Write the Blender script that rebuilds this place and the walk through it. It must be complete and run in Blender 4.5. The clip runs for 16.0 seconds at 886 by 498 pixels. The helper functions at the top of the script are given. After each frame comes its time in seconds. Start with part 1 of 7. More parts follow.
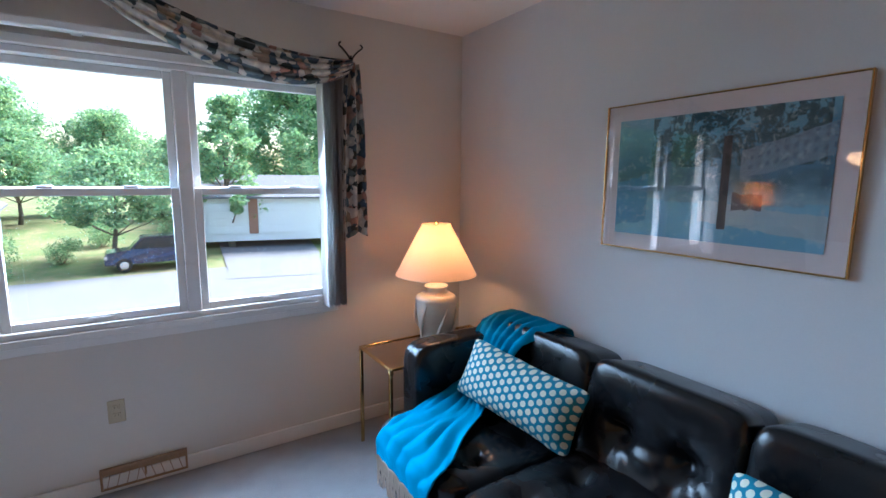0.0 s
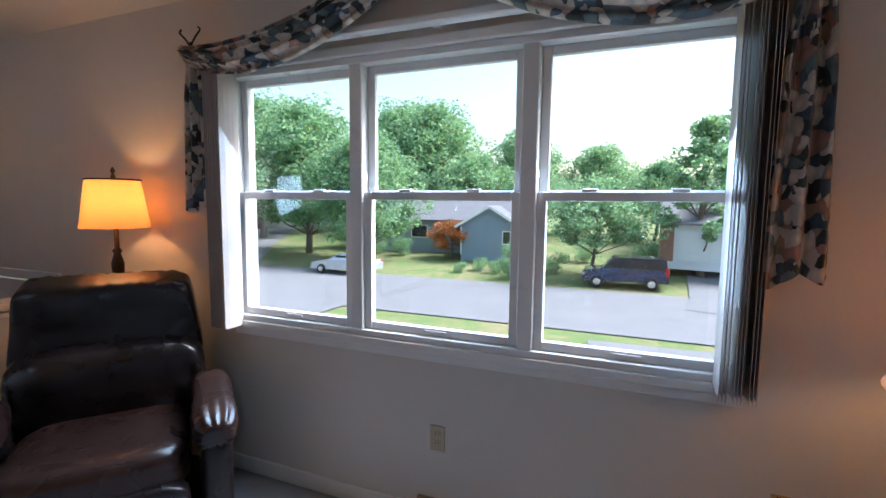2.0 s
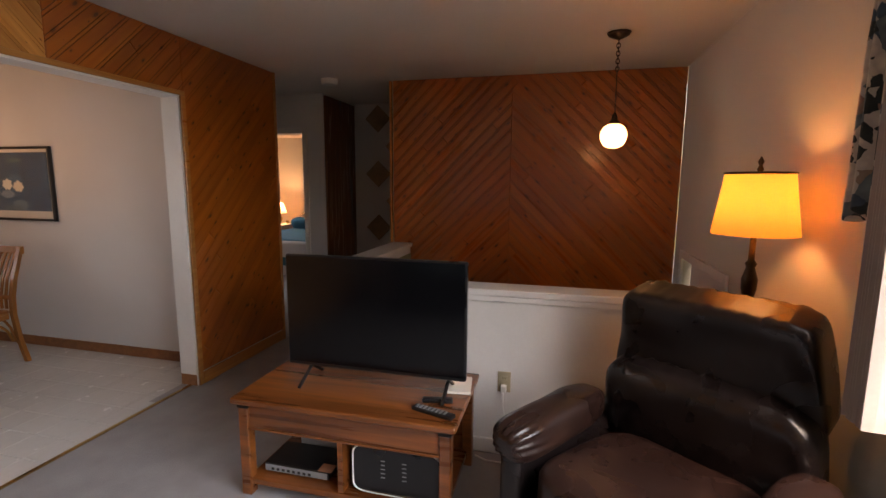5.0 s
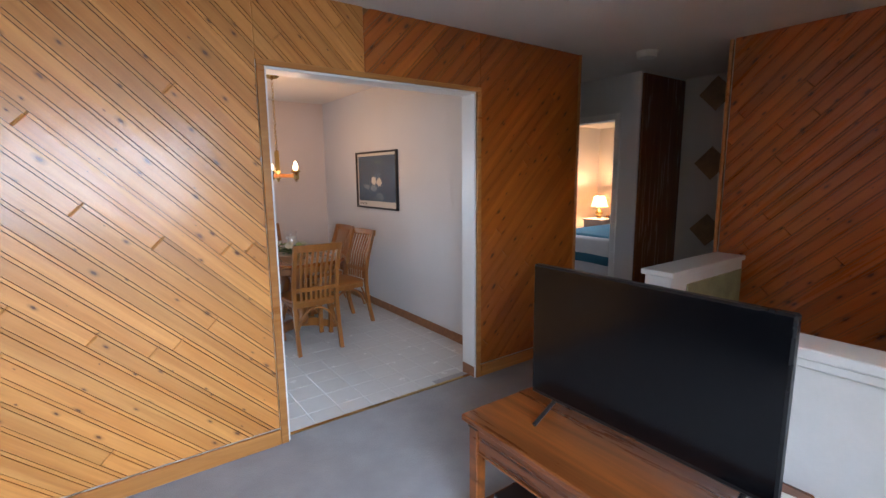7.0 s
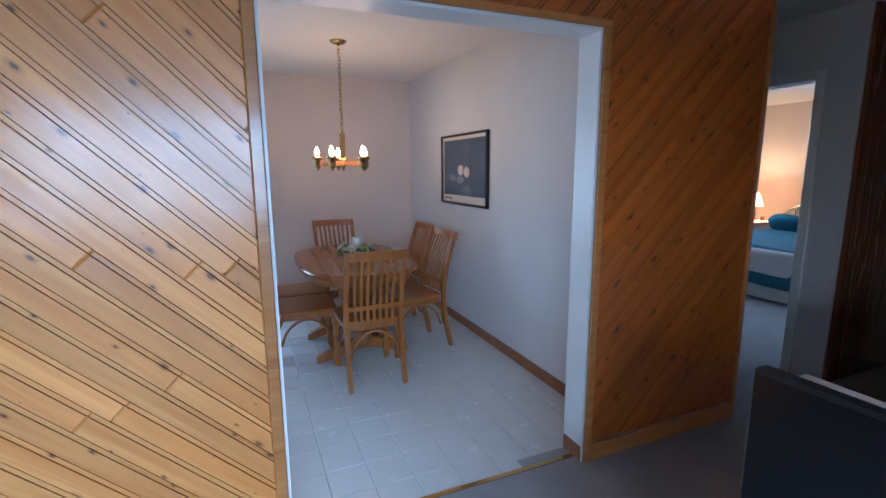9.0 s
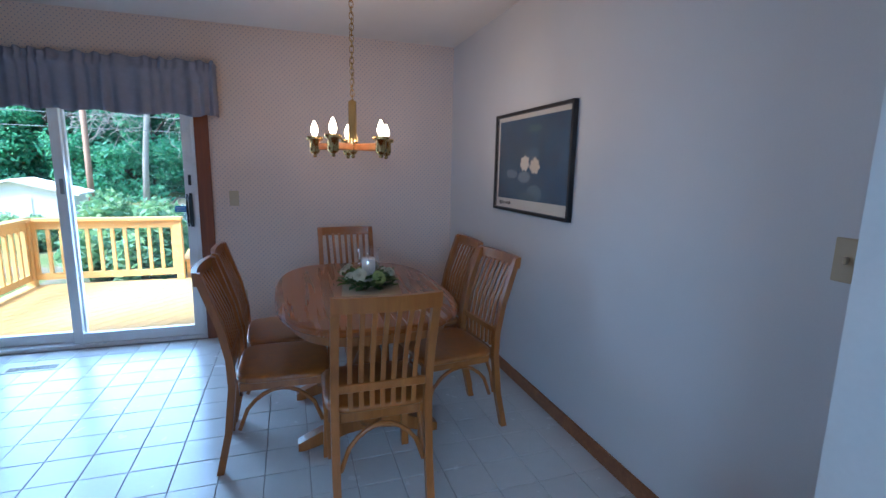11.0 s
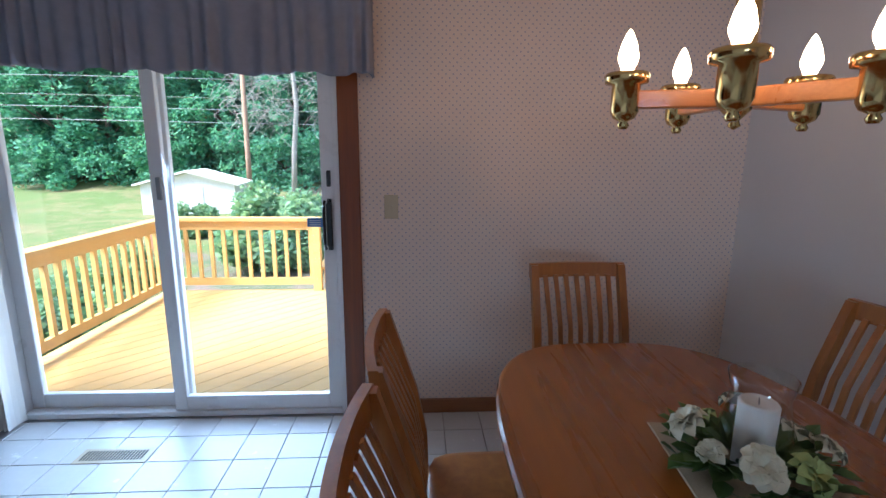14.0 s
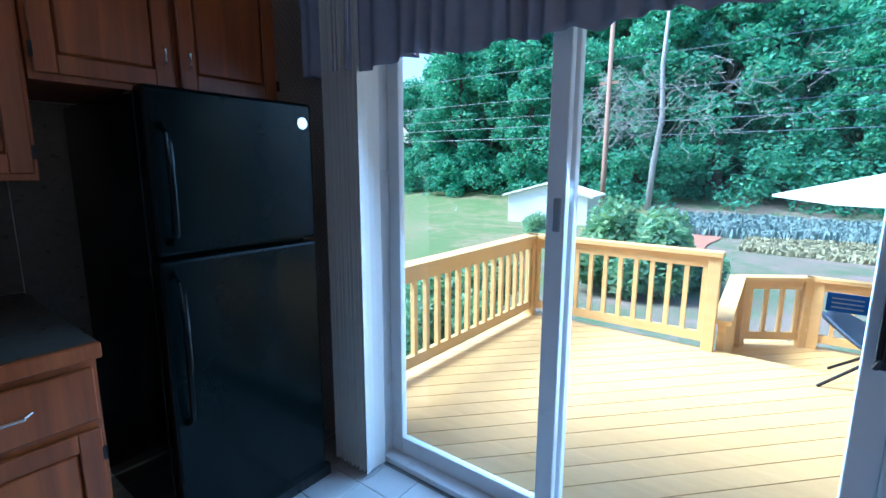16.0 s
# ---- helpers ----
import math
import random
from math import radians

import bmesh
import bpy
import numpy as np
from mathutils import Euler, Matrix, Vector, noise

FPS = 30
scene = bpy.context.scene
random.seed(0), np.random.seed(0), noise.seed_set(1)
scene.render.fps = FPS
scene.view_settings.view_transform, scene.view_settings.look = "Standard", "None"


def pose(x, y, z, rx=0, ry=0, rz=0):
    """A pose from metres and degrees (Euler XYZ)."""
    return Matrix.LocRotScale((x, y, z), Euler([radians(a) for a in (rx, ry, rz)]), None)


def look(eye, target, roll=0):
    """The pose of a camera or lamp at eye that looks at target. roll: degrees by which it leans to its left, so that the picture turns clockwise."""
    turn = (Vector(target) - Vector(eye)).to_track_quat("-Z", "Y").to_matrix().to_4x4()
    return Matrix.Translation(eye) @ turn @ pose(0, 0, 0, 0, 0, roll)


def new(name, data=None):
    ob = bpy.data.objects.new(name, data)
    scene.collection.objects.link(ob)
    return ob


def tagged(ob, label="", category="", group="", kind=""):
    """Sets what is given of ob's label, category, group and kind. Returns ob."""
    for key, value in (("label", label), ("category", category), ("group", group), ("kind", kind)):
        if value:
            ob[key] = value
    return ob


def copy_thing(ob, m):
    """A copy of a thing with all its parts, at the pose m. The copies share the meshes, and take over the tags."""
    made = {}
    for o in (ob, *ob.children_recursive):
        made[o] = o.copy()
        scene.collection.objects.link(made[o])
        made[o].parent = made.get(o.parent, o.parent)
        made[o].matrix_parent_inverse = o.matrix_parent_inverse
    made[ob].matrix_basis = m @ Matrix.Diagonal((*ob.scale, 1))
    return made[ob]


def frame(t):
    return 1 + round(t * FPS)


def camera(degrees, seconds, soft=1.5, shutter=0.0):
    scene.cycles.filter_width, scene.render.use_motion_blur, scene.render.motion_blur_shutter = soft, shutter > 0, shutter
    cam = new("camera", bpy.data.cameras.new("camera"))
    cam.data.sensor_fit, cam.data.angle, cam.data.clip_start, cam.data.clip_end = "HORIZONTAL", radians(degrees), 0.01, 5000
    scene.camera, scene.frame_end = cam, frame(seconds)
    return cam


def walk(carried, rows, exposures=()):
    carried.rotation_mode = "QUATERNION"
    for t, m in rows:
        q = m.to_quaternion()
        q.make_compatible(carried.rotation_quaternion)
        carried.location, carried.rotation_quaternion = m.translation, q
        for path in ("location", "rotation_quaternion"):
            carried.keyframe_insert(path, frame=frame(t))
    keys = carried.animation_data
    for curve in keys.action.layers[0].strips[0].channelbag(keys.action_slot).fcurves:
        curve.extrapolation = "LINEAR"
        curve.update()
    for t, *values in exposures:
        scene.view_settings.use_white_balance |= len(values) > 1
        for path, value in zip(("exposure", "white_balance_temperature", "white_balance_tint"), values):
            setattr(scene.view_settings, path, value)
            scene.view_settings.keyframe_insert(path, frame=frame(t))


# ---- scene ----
cam = camera(87.3, 16.0)
PATH = [
    (0, (0.205, 0.209, 1.518), (1.265, 1.88, 1.227), 0.4),
    (0.5, (0.463, 0.347, 1.508), (1.124, 2.216, 1.239), 0.3),
    (1, (0.596, 0.529, 1.474), (0.826, 2.5, 1.229), 0.4),
    (1.5, (0.695, 0.797, 1.46), (0.402, 2.762, 1.23), 0.4),
    (2, (0.75, 1.038, 1.425), (-0.001, 2.882, 1.231), 0.6),
    (2.5, (0.759, 1.301, 1.467), (-0.497, 2.839, 1.22), 0.6),
    (3, (0.631, 1.437, 1.47), (-0.967, 2.614, 1.222), 0.8),
    (3.5, (0.584, 1.57, 1.471), (-1.27, 2.274, 1.212), 0.5),
    (4, (0.574, 1.69, 1.476), (-1.392, 1.94, 1.206), 0.4),
    (4.5, (0.501, 1.765, 1.473), (-1.477, 1.65, 1.197), 0.6),
    (5, (0.401, 1.855, 1.482), (-1.52, 1.373, 1.201), 0.4),
    (5.2, (0.349, 1.896, 1.481), (-1.532, 1.275, 1.202), 0.4),
    (7.3, (-0.287, 1.845, 1.507), (-1.302, 0.153, 1.186), -0.6),
    (7.5, (-0.36, 1.811, 1.511), (-1.285, 0.067, 1.186), -0.5),
    (8, (-0.526, 1.594, 1.484), (-1.294, -0.222, 1.15), -0.3),
    (8.5, (-0.668, 1.313, 1.486), (-1.42, -0.509, 1.141), -0.5),
    (9, (-0.833, 1.028, 1.465), (-1.599, -0.787, 1.122), -0.4),
    (9.2, (-0.897, 0.925, 1.466), (-1.659, -0.892, 1.12), -0.4),
    (11.3, (-1.253, -0.392, 1.393), (-1.828, -2.276, 1.048), 1.0),
    (11.5, (-1.25, -0.511, 1.392), (-1.792, -2.403, 1.038), 0.8),
    (12, (-1.262, -0.832, 1.381), (-1.749, -2.737, 1.015), 0.7),
    (12.5, (-1.239, -1.108, 1.38), (-1.709, -3.015, 1.002), 0.8),
    (13, (-1.181, -1.38, 1.381), (-1.627, -3.292, 1.0), 0.8),
    (13.5, (-1.076, -1.663, 1.404), (-1.462, -3.584, 1.004), 0.6),
    (14, (-0.958, -1.89, 1.391), (-1.069, -3.849, 1.001), 0.5),
    (14.5, (-0.746, -2.075, 1.371), (-0.608, -4.037, 1.011), 0.6),
    (15, (-0.588, -2.327, 1.369), (-0.178, -4.252, 1.016), 0.4),
    (15.5, (-0.461, -2.588, 1.372), (0.297, -4.406, 1.023), 0.3),
    (15.6, (-0.419, -2.638, 1.375), (0.404, -4.426, 1.021), 0.2),
    (16, (-0.325, -2.822, 1.376), (0.876, -4.384, 1.031), 0.2),
]
walk(cam, [(t, look(eye, target, roll)) for t, eye, target, roll in PATH], [(0.0, 1.75, 5300, 10), (1.5, 1.35, 5500, 11), (2.5, 1.2, 5500, 10), (4.0, 1.0, 6300, 15), (5.2, 1.5, 8600, 29), (7.5, 2.0, 5700, 15), (9.0, 1.85, 5000, 11), (11.5, 1.45, 4650, 8), (12.5, 1.4, 4850, 12), (14.0, 1.45, 5300, 13), (15.2, 1.25, 5200, 10), (16.0, 1.1, 4350, 6)])

# ---- world, sun and large lights ----
world = bpy.data.worlds.new("sky")
scene.world = world
world.use_nodes = True
_n = world.node_tree.nodes
_sky = _n.new("ShaderNodeTexSky")
_sky.sky_type = "NISHITA"
_sky.sun_disc = False
_sky.sun_elevation = radians(50)
_sky.sun_rotation = radians(60)
_sky.air_density, _sky.dust_density, _sky.ozone_density = 1.6, 3.0, 1.0
world.node_tree.links.new(_sky.outputs[0], _n["Background"].inputs[0])
_n["Background"].inputs[1].default_value = 0.15

sun_data = bpy.data.lights.new("sun", "SUN")
sun_data.energy, sun_data.angle, sun_data.color = 5.0, radians(25.0), (1.0, 0.95, 0.88)
sun = new("sun", sun_data)
sun.matrix_world = look((math.sin(radians(60)) * 30, math.cos(radians(60)) * 30, 36), (0, 0, 0))


def area_lamp(name, eye, target, w, h, power, colour, spread=125):
    d = bpy.data.lights.new(name, "AREA")
    d.shape, d.size, d.size_y, d.energy, d.color = "RECTANGLE", w, h, power, colour
    ob = new(name, d)
    ob.matrix_world = look(eye, target)
    d.spread = radians(spread)
    return ob


def bulb_light(name, at, power, colour, radius=0.03):
    d = bpy.data.lights.new(name, "POINT")
    d.energy, d.color, d.shadow_soft_size = power, colour, radius
    ob = new(name, d)
    ob.location = at
    return ob


DAY = (0.62, 0.82, 1.0)
WARM = (1.0, 0.46, 0.17)
area_lamp("window_daylight", (-0.02, 2.93, 1.46), (-0.02, 0, -0.6), 2.1, 1.1, 28, DAY, 114)
area_lamp("patio_daylight", (0.25, -4.42, 1.0), (0.25, 0, -0.8), 1.5, 1.8, 15, DAY)
area_lamp("bedroom_daylight", (-6.6, -4.36, 1.5), (-6.2, 0, 0.4), 1.4, 1.1, 16, DAY)
bulb_light("table_lamp_bulb", (1.55, 2.40, 1.15), 1.5, WARM, 0.05)
bulb_light("floor_lamp_bulb", (-1.72, 2.62, 1.42), 3.1, (1.0, 0.48, 0.14))
bulb_light("pendant_bulb", (-2.91, 2.176, 1.80), 2.2, (1.0, 0.62, 0.32), 0.05)
bulb_light("bedroom_bulb", (-8.35, -3.95, 0.98), 14, (1.0, 0.6, 0.3))
for k in range(5):
    a = radians(54.5 + 72 * k)
    bulb_light("chandelier_bulb", (-1.58 + 0.205 * math.cos(a), -2.80 + 0.205 * math.sin(a), 1.575), 0.85, (1.0, 0.60, 0.34), 0.02)

# ---- materials ----
def nodes_of(name):
    m = bpy.data.materials.new(name)
    m.use_nodes = True
    t = m.node_tree
    return m, t, t.nodes["Principled BSDF"]


def add(t, kind, **kw):
    n = t.nodes.new("ShaderNode" + kind)
    for k, v in kw.items():
        if k in n.inputs:
            n.inputs[k].default_value = v
    return n


def coords(t, scale=(1, 1, 1), rot=(0, 0, 0), out="Object"):
    c = add(t, "TexCoord")
    m = add(t, "Mapping", Scale=scale, Rotation=rot)
    t.links.new(c.outputs[out], m.inputs[0])
    return m.outputs[0]


def noise_at(t, vec, scale, detail=4.0, rough=0.55, distort=0.0):
    n = add(t, "TexNoise", Scale=scale, Detail=detail, Roughness=rough, Distortion=distort)
    t.links.new(vec, n.inputs["Vector"])
    return n.outputs["Fac"]


def ramp(t, fac, stops, ease="LINEAR"):
    r = add(t, "ValToRGB")
    r.color_ramp.interpolation = ease
    el = r.color_ramp.elements
    while len(el) < len(stops):
        el.new(0.5)
    for e, (p, c) in zip(el, stops):
        e.position, e.color = p, (*c[:3], 1)
    t.links.new(fac, r.inputs[0])
    return r.outputs[0]


def mix(t, fac, a, b, kind="MIX"):
    m = t.nodes.new("ShaderNodeMixRGB")
    m.blend_type = kind
    for sock, v in zip(m.inputs, (fac, a, b)):
        if isinstance(v, bpy.types.NodeSocket):
            t.links.new(v, sock)
        elif isinstance(v, (int, float)):
            sock.default_value = v
        else:
            sock.default_value = (*v[:3], 1)
    return m.outputs[0]


def maths(t, op, a, b=0.0, c=0.0):
    m = t.nodes.new("ShaderNodeMath")
    m.operation = op
    for sock, v in zip(m.inputs, (a, b, c)):
        if isinstance(v, bpy.types.NodeSocket):
            t.links.new(v, sock)
        else:
            sock.default_value = v
    return m.outputs[0]


def split(t, vec):
    s = add(t, "SeparateXYZ")
    t.links.new(vec, s.inputs[0])
    return s.outputs


def bump(t, b, height, strength=0.3, dist=0.002):
    n = add(t, "Bump", Strength=strength, Distance=dist)
    t.links.new(height, n.inputs["Height"])
    t.links.new(n.outputs[0], b.inputs["Normal"])


def tinted(c, k):
    return tuple(min(1, v * k) for v in c)


def mat(name, c, rough=0.5, metal=0.0, var=0.12, scale=6, bscale=60, bstr=0.15, bdist=0.002, spec=0.5, coat=0.0):
    """A plain surface with mottling at two scales and a fine relief."""
    m, t, b = nodes_of(name)
    v = coords(t)
    big, fine = noise_at(t, v, scale), noise_at(t, v, bscale, 3)
    col = ramp(t, big, [(0.3, tinted(c, 1 - var)), (0.7, tinted(c, 1 + var))])
    col = mix(t, 0.35 * min(1, var * 6), col, ramp(t, fine, [(0.35, tinted(c, 0.8)), (0.65, tinted(c, 1.15))]))
    t.links.new(col, b.inputs["Base Color"])
    t.links.new(ramp(t, big, [(0.3, (rough * 0.88,) * 3), (0.7, (min(1, rough * 1.12),) * 3)]), b.inputs["Roughness"])
    b.inputs["Metallic"].default_value = metal
    b.inputs["Specular IOR Level"].default_value = spec
    b.inputs["Coat Weight"].default_value = coat
    if bstr:
        bump(t, b, fine, bstr, bdist)
    return m


def wood(name, light, dark, rough=0.35, rot=(0, 0, 0), grain=(1.2, 22, 22), knots=0.0, coat=0.0, vary=0.15, groove=0.0):
    """Wood whose grain runs along the turned x axis."""
    m, t, b = nodes_of(name)
    v = coords(t, (1, 1, 1), rot)
    info = add(t, "ObjectInfo")
    shift = add(t, "VectorMath")
    shift.operation = "ADD"
    t.links.new(v, shift.inputs[0])
    rnd = maths(t, "MULTIPLY", info.outputs["Random"], 37.0)
    comb = add(t, "CombineXYZ")
    t.links.new(rnd, comb.inputs[0])
    t.links.new(rnd, comb.inputs[2])
    t.links.new(comb.outputs[0], shift.inputs[1])
    stretch = add(t, "Mapping", Scale=grain)
    t.links.new(shift.outputs[0], stretch.inputs[0])
    g = noise_at(t, stretch.outputs[0], 1.0, 6, 0.6, 0.6)
    fibre = add(t, "Mapping", Scale=(grain[0] * 4, grain[1] * 8, grain[2] * 8))
    t.links.new(shift.outputs[0], fibre.inputs[0])
    f = noise_at(t, fibre.outputs[0], 1.0, 3)
    col = ramp(t, g, [(0.28, dark), (0.5, tuple((a + c) / 2 for a, c in zip(light, dark))), (0.68, light)])
    col = mix(t, 0.35, col, ramp(t, f, [(0.3, tinted(dark, 0.8)), (0.7, tinted(light, 1.1))]), "SOFT_LIGHT")
    if knots:
        sx, sy, sz = split(t, shift.outputs[0])[:3]
        kv = add(t, "CombineXYZ")
        t.links.new(maths(t, "MULTIPLY", sx, 4.2), kv.inputs[0])
        t.links.new(maths(t, "MULTIPLY", maths(t, "ADD", sy, sz), 9.5), kv.inputs[1])
        vor = add(t, "TexVoronoi", Scale=1.0, Randomness=1.0)
        vor.voronoi_dimensions = "2D"
        t.links.new(kv.outputs[0], vor.inputs["Vector"])
        pick = add(t, "SeparateColor")
        t.links.new(vor.outputs["Color"], pick.inputs[0])
        wob = maths(t, "MULTIPLY_ADD", noise_at(t, shift.outputs[0], 60, 3), 0.05, -0.025)
        far = maths(t, "DIVIDE", maths(t, "ADD", vor.outputs["Distance"], wob), maths(t, "MULTIPLY_ADD", pick.outputs[0], 1.3, 0.1))
        k = ramp(t, far, [(0.0, (1, 1, 1)), (0.055 * knots, (0.95,) * 3), (0.085 * knots, (0.4,) * 3), (0.19 * knots, (0,) * 3)])
        col = mix(t, k, col, (0.10, 0.028, 0.009))
    one = maths(t, "MULTIPLY_ADD", info.outputs["Random"], 2 * vary, 1 - vary)
    col = mix(t, 1.0, col, one, "MULTIPLY")
    t.links.new(col, b.inputs["Base Color"])
    t.links.new(ramp(t, g, [(0.3, (rough * 0.8,) * 3), (0.7, (rough * 1.2,) * 3)]), b.inputs["Roughness"])
    b.inputs["Coat Weight"].default_value = coat
    b.inputs["Coat Roughness"].default_value = 0.12
    if knots:
        wave = add(t, "Bump", Strength=0.5, Distance=0.004)
        t.links.new(g, wave.inputs["Height"])
        t.links.new(wave.outputs[0], b.inputs["Coat Normal"])
    bump(t, b, f, 0.12, 0.001)
    return m


def glass_mat(name, tint=(0.97, 0.99, 1.0), rough=0.0):
    m, t, b = nodes_of(name)
    b.inputs["Base Color"].default_value = (*tint, 1)
    b.inputs["Transmission Weight"].default_value = 1.0
    b.inputs["Roughness"].default_value = rough
    b.inputs["IOR"].default_value = 1.45
    return m


def pane_mat(name, gloss=0.08, tint=(1, 1, 1)):
    """Thin flat glazing: clear, with a soft gloss that grows at a glance."""
    m, t, b = nodes_of(name)
    t.nodes.remove(b)
    clear, shine, mx = add(t, "BsdfTransparent"), add(t, "BsdfGlossy", Roughness=0.02), add(t, "MixShader")
    clear.inputs[0].default_value = (*tint, 1)
    fr = add(t, "LayerWeight")
    t.links.new(maths(t, "MULTIPLY_ADD", maths(t, "POWER", fr.outputs["Facing"], 4.0), 0.8, gloss), mx.inputs[0])
    t.links.new(clear.outputs[0], mx.inputs[1])
    t.links.new(shine.outputs[0], mx.inputs[2])
    t.links.new(mx.outputs[0], t.nodes["Material Output"].inputs[0])
    return m


def glow(name, c, strength):
    m, t, b = nodes_of(name)
    b.inputs["Base Color"].default_value = (*c, 1)
    b.inputs["Emission Color"].default_value = (*c, 1)
    b.inputs["Emission Strength"].default_value = strength
    return m


def shade_mat(name, c, through_amount=0.6):
    """Lamp-shade cloth: lets part of the bulb's light through."""
    m, t, b = nodes_of(name)
    v = coords(t, (1, 1, 1))
    w = noise_at(t, v, 180, 2)
    b.inputs["Base Color"].default_value = (*c, 1)
    b.inputs["Roughness"].default_value = 0.9
    tr, mx = add(t, "BsdfTranslucent"), add(t, "MixShader", Fac=through_amount)
    t.links.new(ramp(t, w, [(0.3, tinted(c, 0.9)), (0.7, c)]), tr.inputs[0])
    t.links.new(b.outputs[0], mx.inputs[1])
    t.links.new(tr.outputs[0], mx.inputs[2])
    t.links.new(mx.outputs[0], t.nodes["Material Output"].inputs[0])
    bump(t, b, w, 0.1, 0.001)
    return m


def leather(name, c, rough=0.28, wear=None):
    m, t, b = nodes_of(name)
    v = coords(t)
    vor = add(t, "TexVoronoi", Scale=220.0)
    t.links.new(v, vor.inputs["Vector"])
    crease = noise_at(t, coords(t, (1, 1, 1)), 5, 4, 0.5, 0.6)
    big = noise_at(t, v, 3.5)
    col = ramp(t, big, [(0.3, tinted(c, 0.75)), (0.7, tinted(c, 1.25))])
    if wear:
        col = mix(t, ramp(t, crease, [(0.55, (0,) * 3), (0.75, (0.7,) * 3)]), col, wear)
    t.links.new(col, b.inputs["Base Color"])
    t.links.new(ramp(t, crease, [(0.3, (rough * 0.8,) * 3), (0.7, (rough * 1.4,) * 3)]), b.inputs["Roughness"])
    h = maths(t, "ADD", maths(t, "MULTIPLY", vor.outputs["Distance"], 0.08), crease)
    b.inputs["Specular IOR Level"].default_value = 0.42
    bump(t, b, h, 0.30, 0.008)
    return m


def floral(name):
    """Cotton print: dark leaves, grey blue and cream blossoms with tan."""
    m, t, b = nodes_of(name)
    v = coords(t, (1, 1, 1))
    warp = add(t, "TexNoise", Scale=9.0, Detail=3.0)
    t.links.new(v, warp.inputs["Vector"])
    vv = add(t, "VectorMath")
    vv.operation = "MULTIPLY_ADD"
    t.links.new(warp.outputs["Color"], vv.inputs[0])
    vv.inputs[1].default_value = (0.09, 0.09, 0.09)
    t.links.new(v, vv.inputs[2])
    cell = add(t, "TexVoronoi", Scale=24.0)
    t.links.new(vv.outputs[0], cell.inputs["Vector"])
    s = add(t, "SeparateColor")
    t.links.new(cell.outputs["Color"], s.inputs[0])
    col = ramp(t, s.outputs[0], [(0.0, (0.018, 0.03, 0.03)), (0.17, (0.05, 0.09, 0.13)), (0.33, (0.14, 0.19, 0.20)), (0.44, (0.36, 0.26, 0.18)), (0.54, (0.66, 0.60, 0.50)), (0.93, (0.40, 0.22, 0.17))], "CONSTANT")
    petal = ramp(t, cell.outputs["Distance"], [(0.1, (1, 1, 1)), (0.6, (0.55, 0.55, 0.6))])
    col = mix(t, 0.8, col, petal, "MULTIPLY")
    t.links.new(col, b.inputs["Base Color"])
    b.inputs["Roughness"].default_value = 0.85
    b.inputs["Sheen Weight"].default_value = 0.2
    bump(t, b, noise_at(t, v, 300, 2), 0.15, 0.001)
    return m


def wallpaper(name, base, dot):
    """Small dots in a quincunx on the plane of the wall (x and z)."""
    m, t, b = nodes_of(name)
    v = coords(t)
    x, y, z = split(t, v)[:3]
    p = 0.036

    def dots(ox, oz):
        fx = maths(t, "SUBTRACT", maths(t, "FRACT", maths(t, "ADD", maths(t, "DIVIDE", x, p), ox)), 0.5)
        fz = maths(t, "SUBTRACT", maths(t, "FRACT", maths(t, "ADD", maths(t, "DIVIDE", z, p), oz)), 0.5)
        d = maths(t, "ADD", maths(t, "MULTIPLY", fx, fx), maths(t, "MULTIPLY", fz, fz))
        return maths(t, "LESS_THAN", d, 0.013)
    k = maths(t, "MAXIMUM", dots(0.0, 0.0), dots(0.5, 0.5))
    soft = noise_at(t, v, 2.0)
    col = mix(t, maths(t, "MULTIPLY", k, 0.7), ramp(t, soft, [(0.3, tinted(base, 0.96)), (0.7, tinted(base, 1.03))]), dot)
    t.links.new(col, b.inputs["Base Color"])
    b.inputs["Roughness"].default_value = 0.75
    bump(t, b, noise_at(t, v, 250, 2), 0.08, 0.001)
    return m


def hexdots(name, ground, spot):
    """Cushion weave: pale rounded hexagons, linked, on a teal ground."""
    m, t, b = nodes_of(name)
    x, y, z = split(t, coords(t, (1, 1, 1)))[:3]
    p = 0.037

    def cell(ox, oz):
        fx = maths(t, "SUBTRACT", maths(t, "FRACT", maths(t, "ADD", maths(t, "DIVIDE", x, p * 1.732), ox)), 0.5)
        fz = maths(t, "SUBTRACT", maths(t, "FRACT", maths(t, "ADD", maths(t, "DIVIDE", z, p), oz)), 0.5)
        fx = maths(t, "MULTIPLY", fx, 1.732)
        return maths(t, "SQRT", maths(t, "ADD", maths(t, "MULTIPLY", fx, fx), maths(t, "MULTIPLY", fz, fz)))
    d = maths(t, "MINIMUM", cell(0, 0), cell(0.5, 0.5))
    k = maths(t, "LESS_THAN", d, 0.34)
    col = mix(t, k, ground, spot)
    t.links.new(col, b.inputs["Base Color"])
    b.inputs["Roughness"].default_value = 0.85
    bump(t, b, maths(t, "ADD", k, noise_at(t, coords(t), 400, 2)), 0.2, 0.001)
    return m


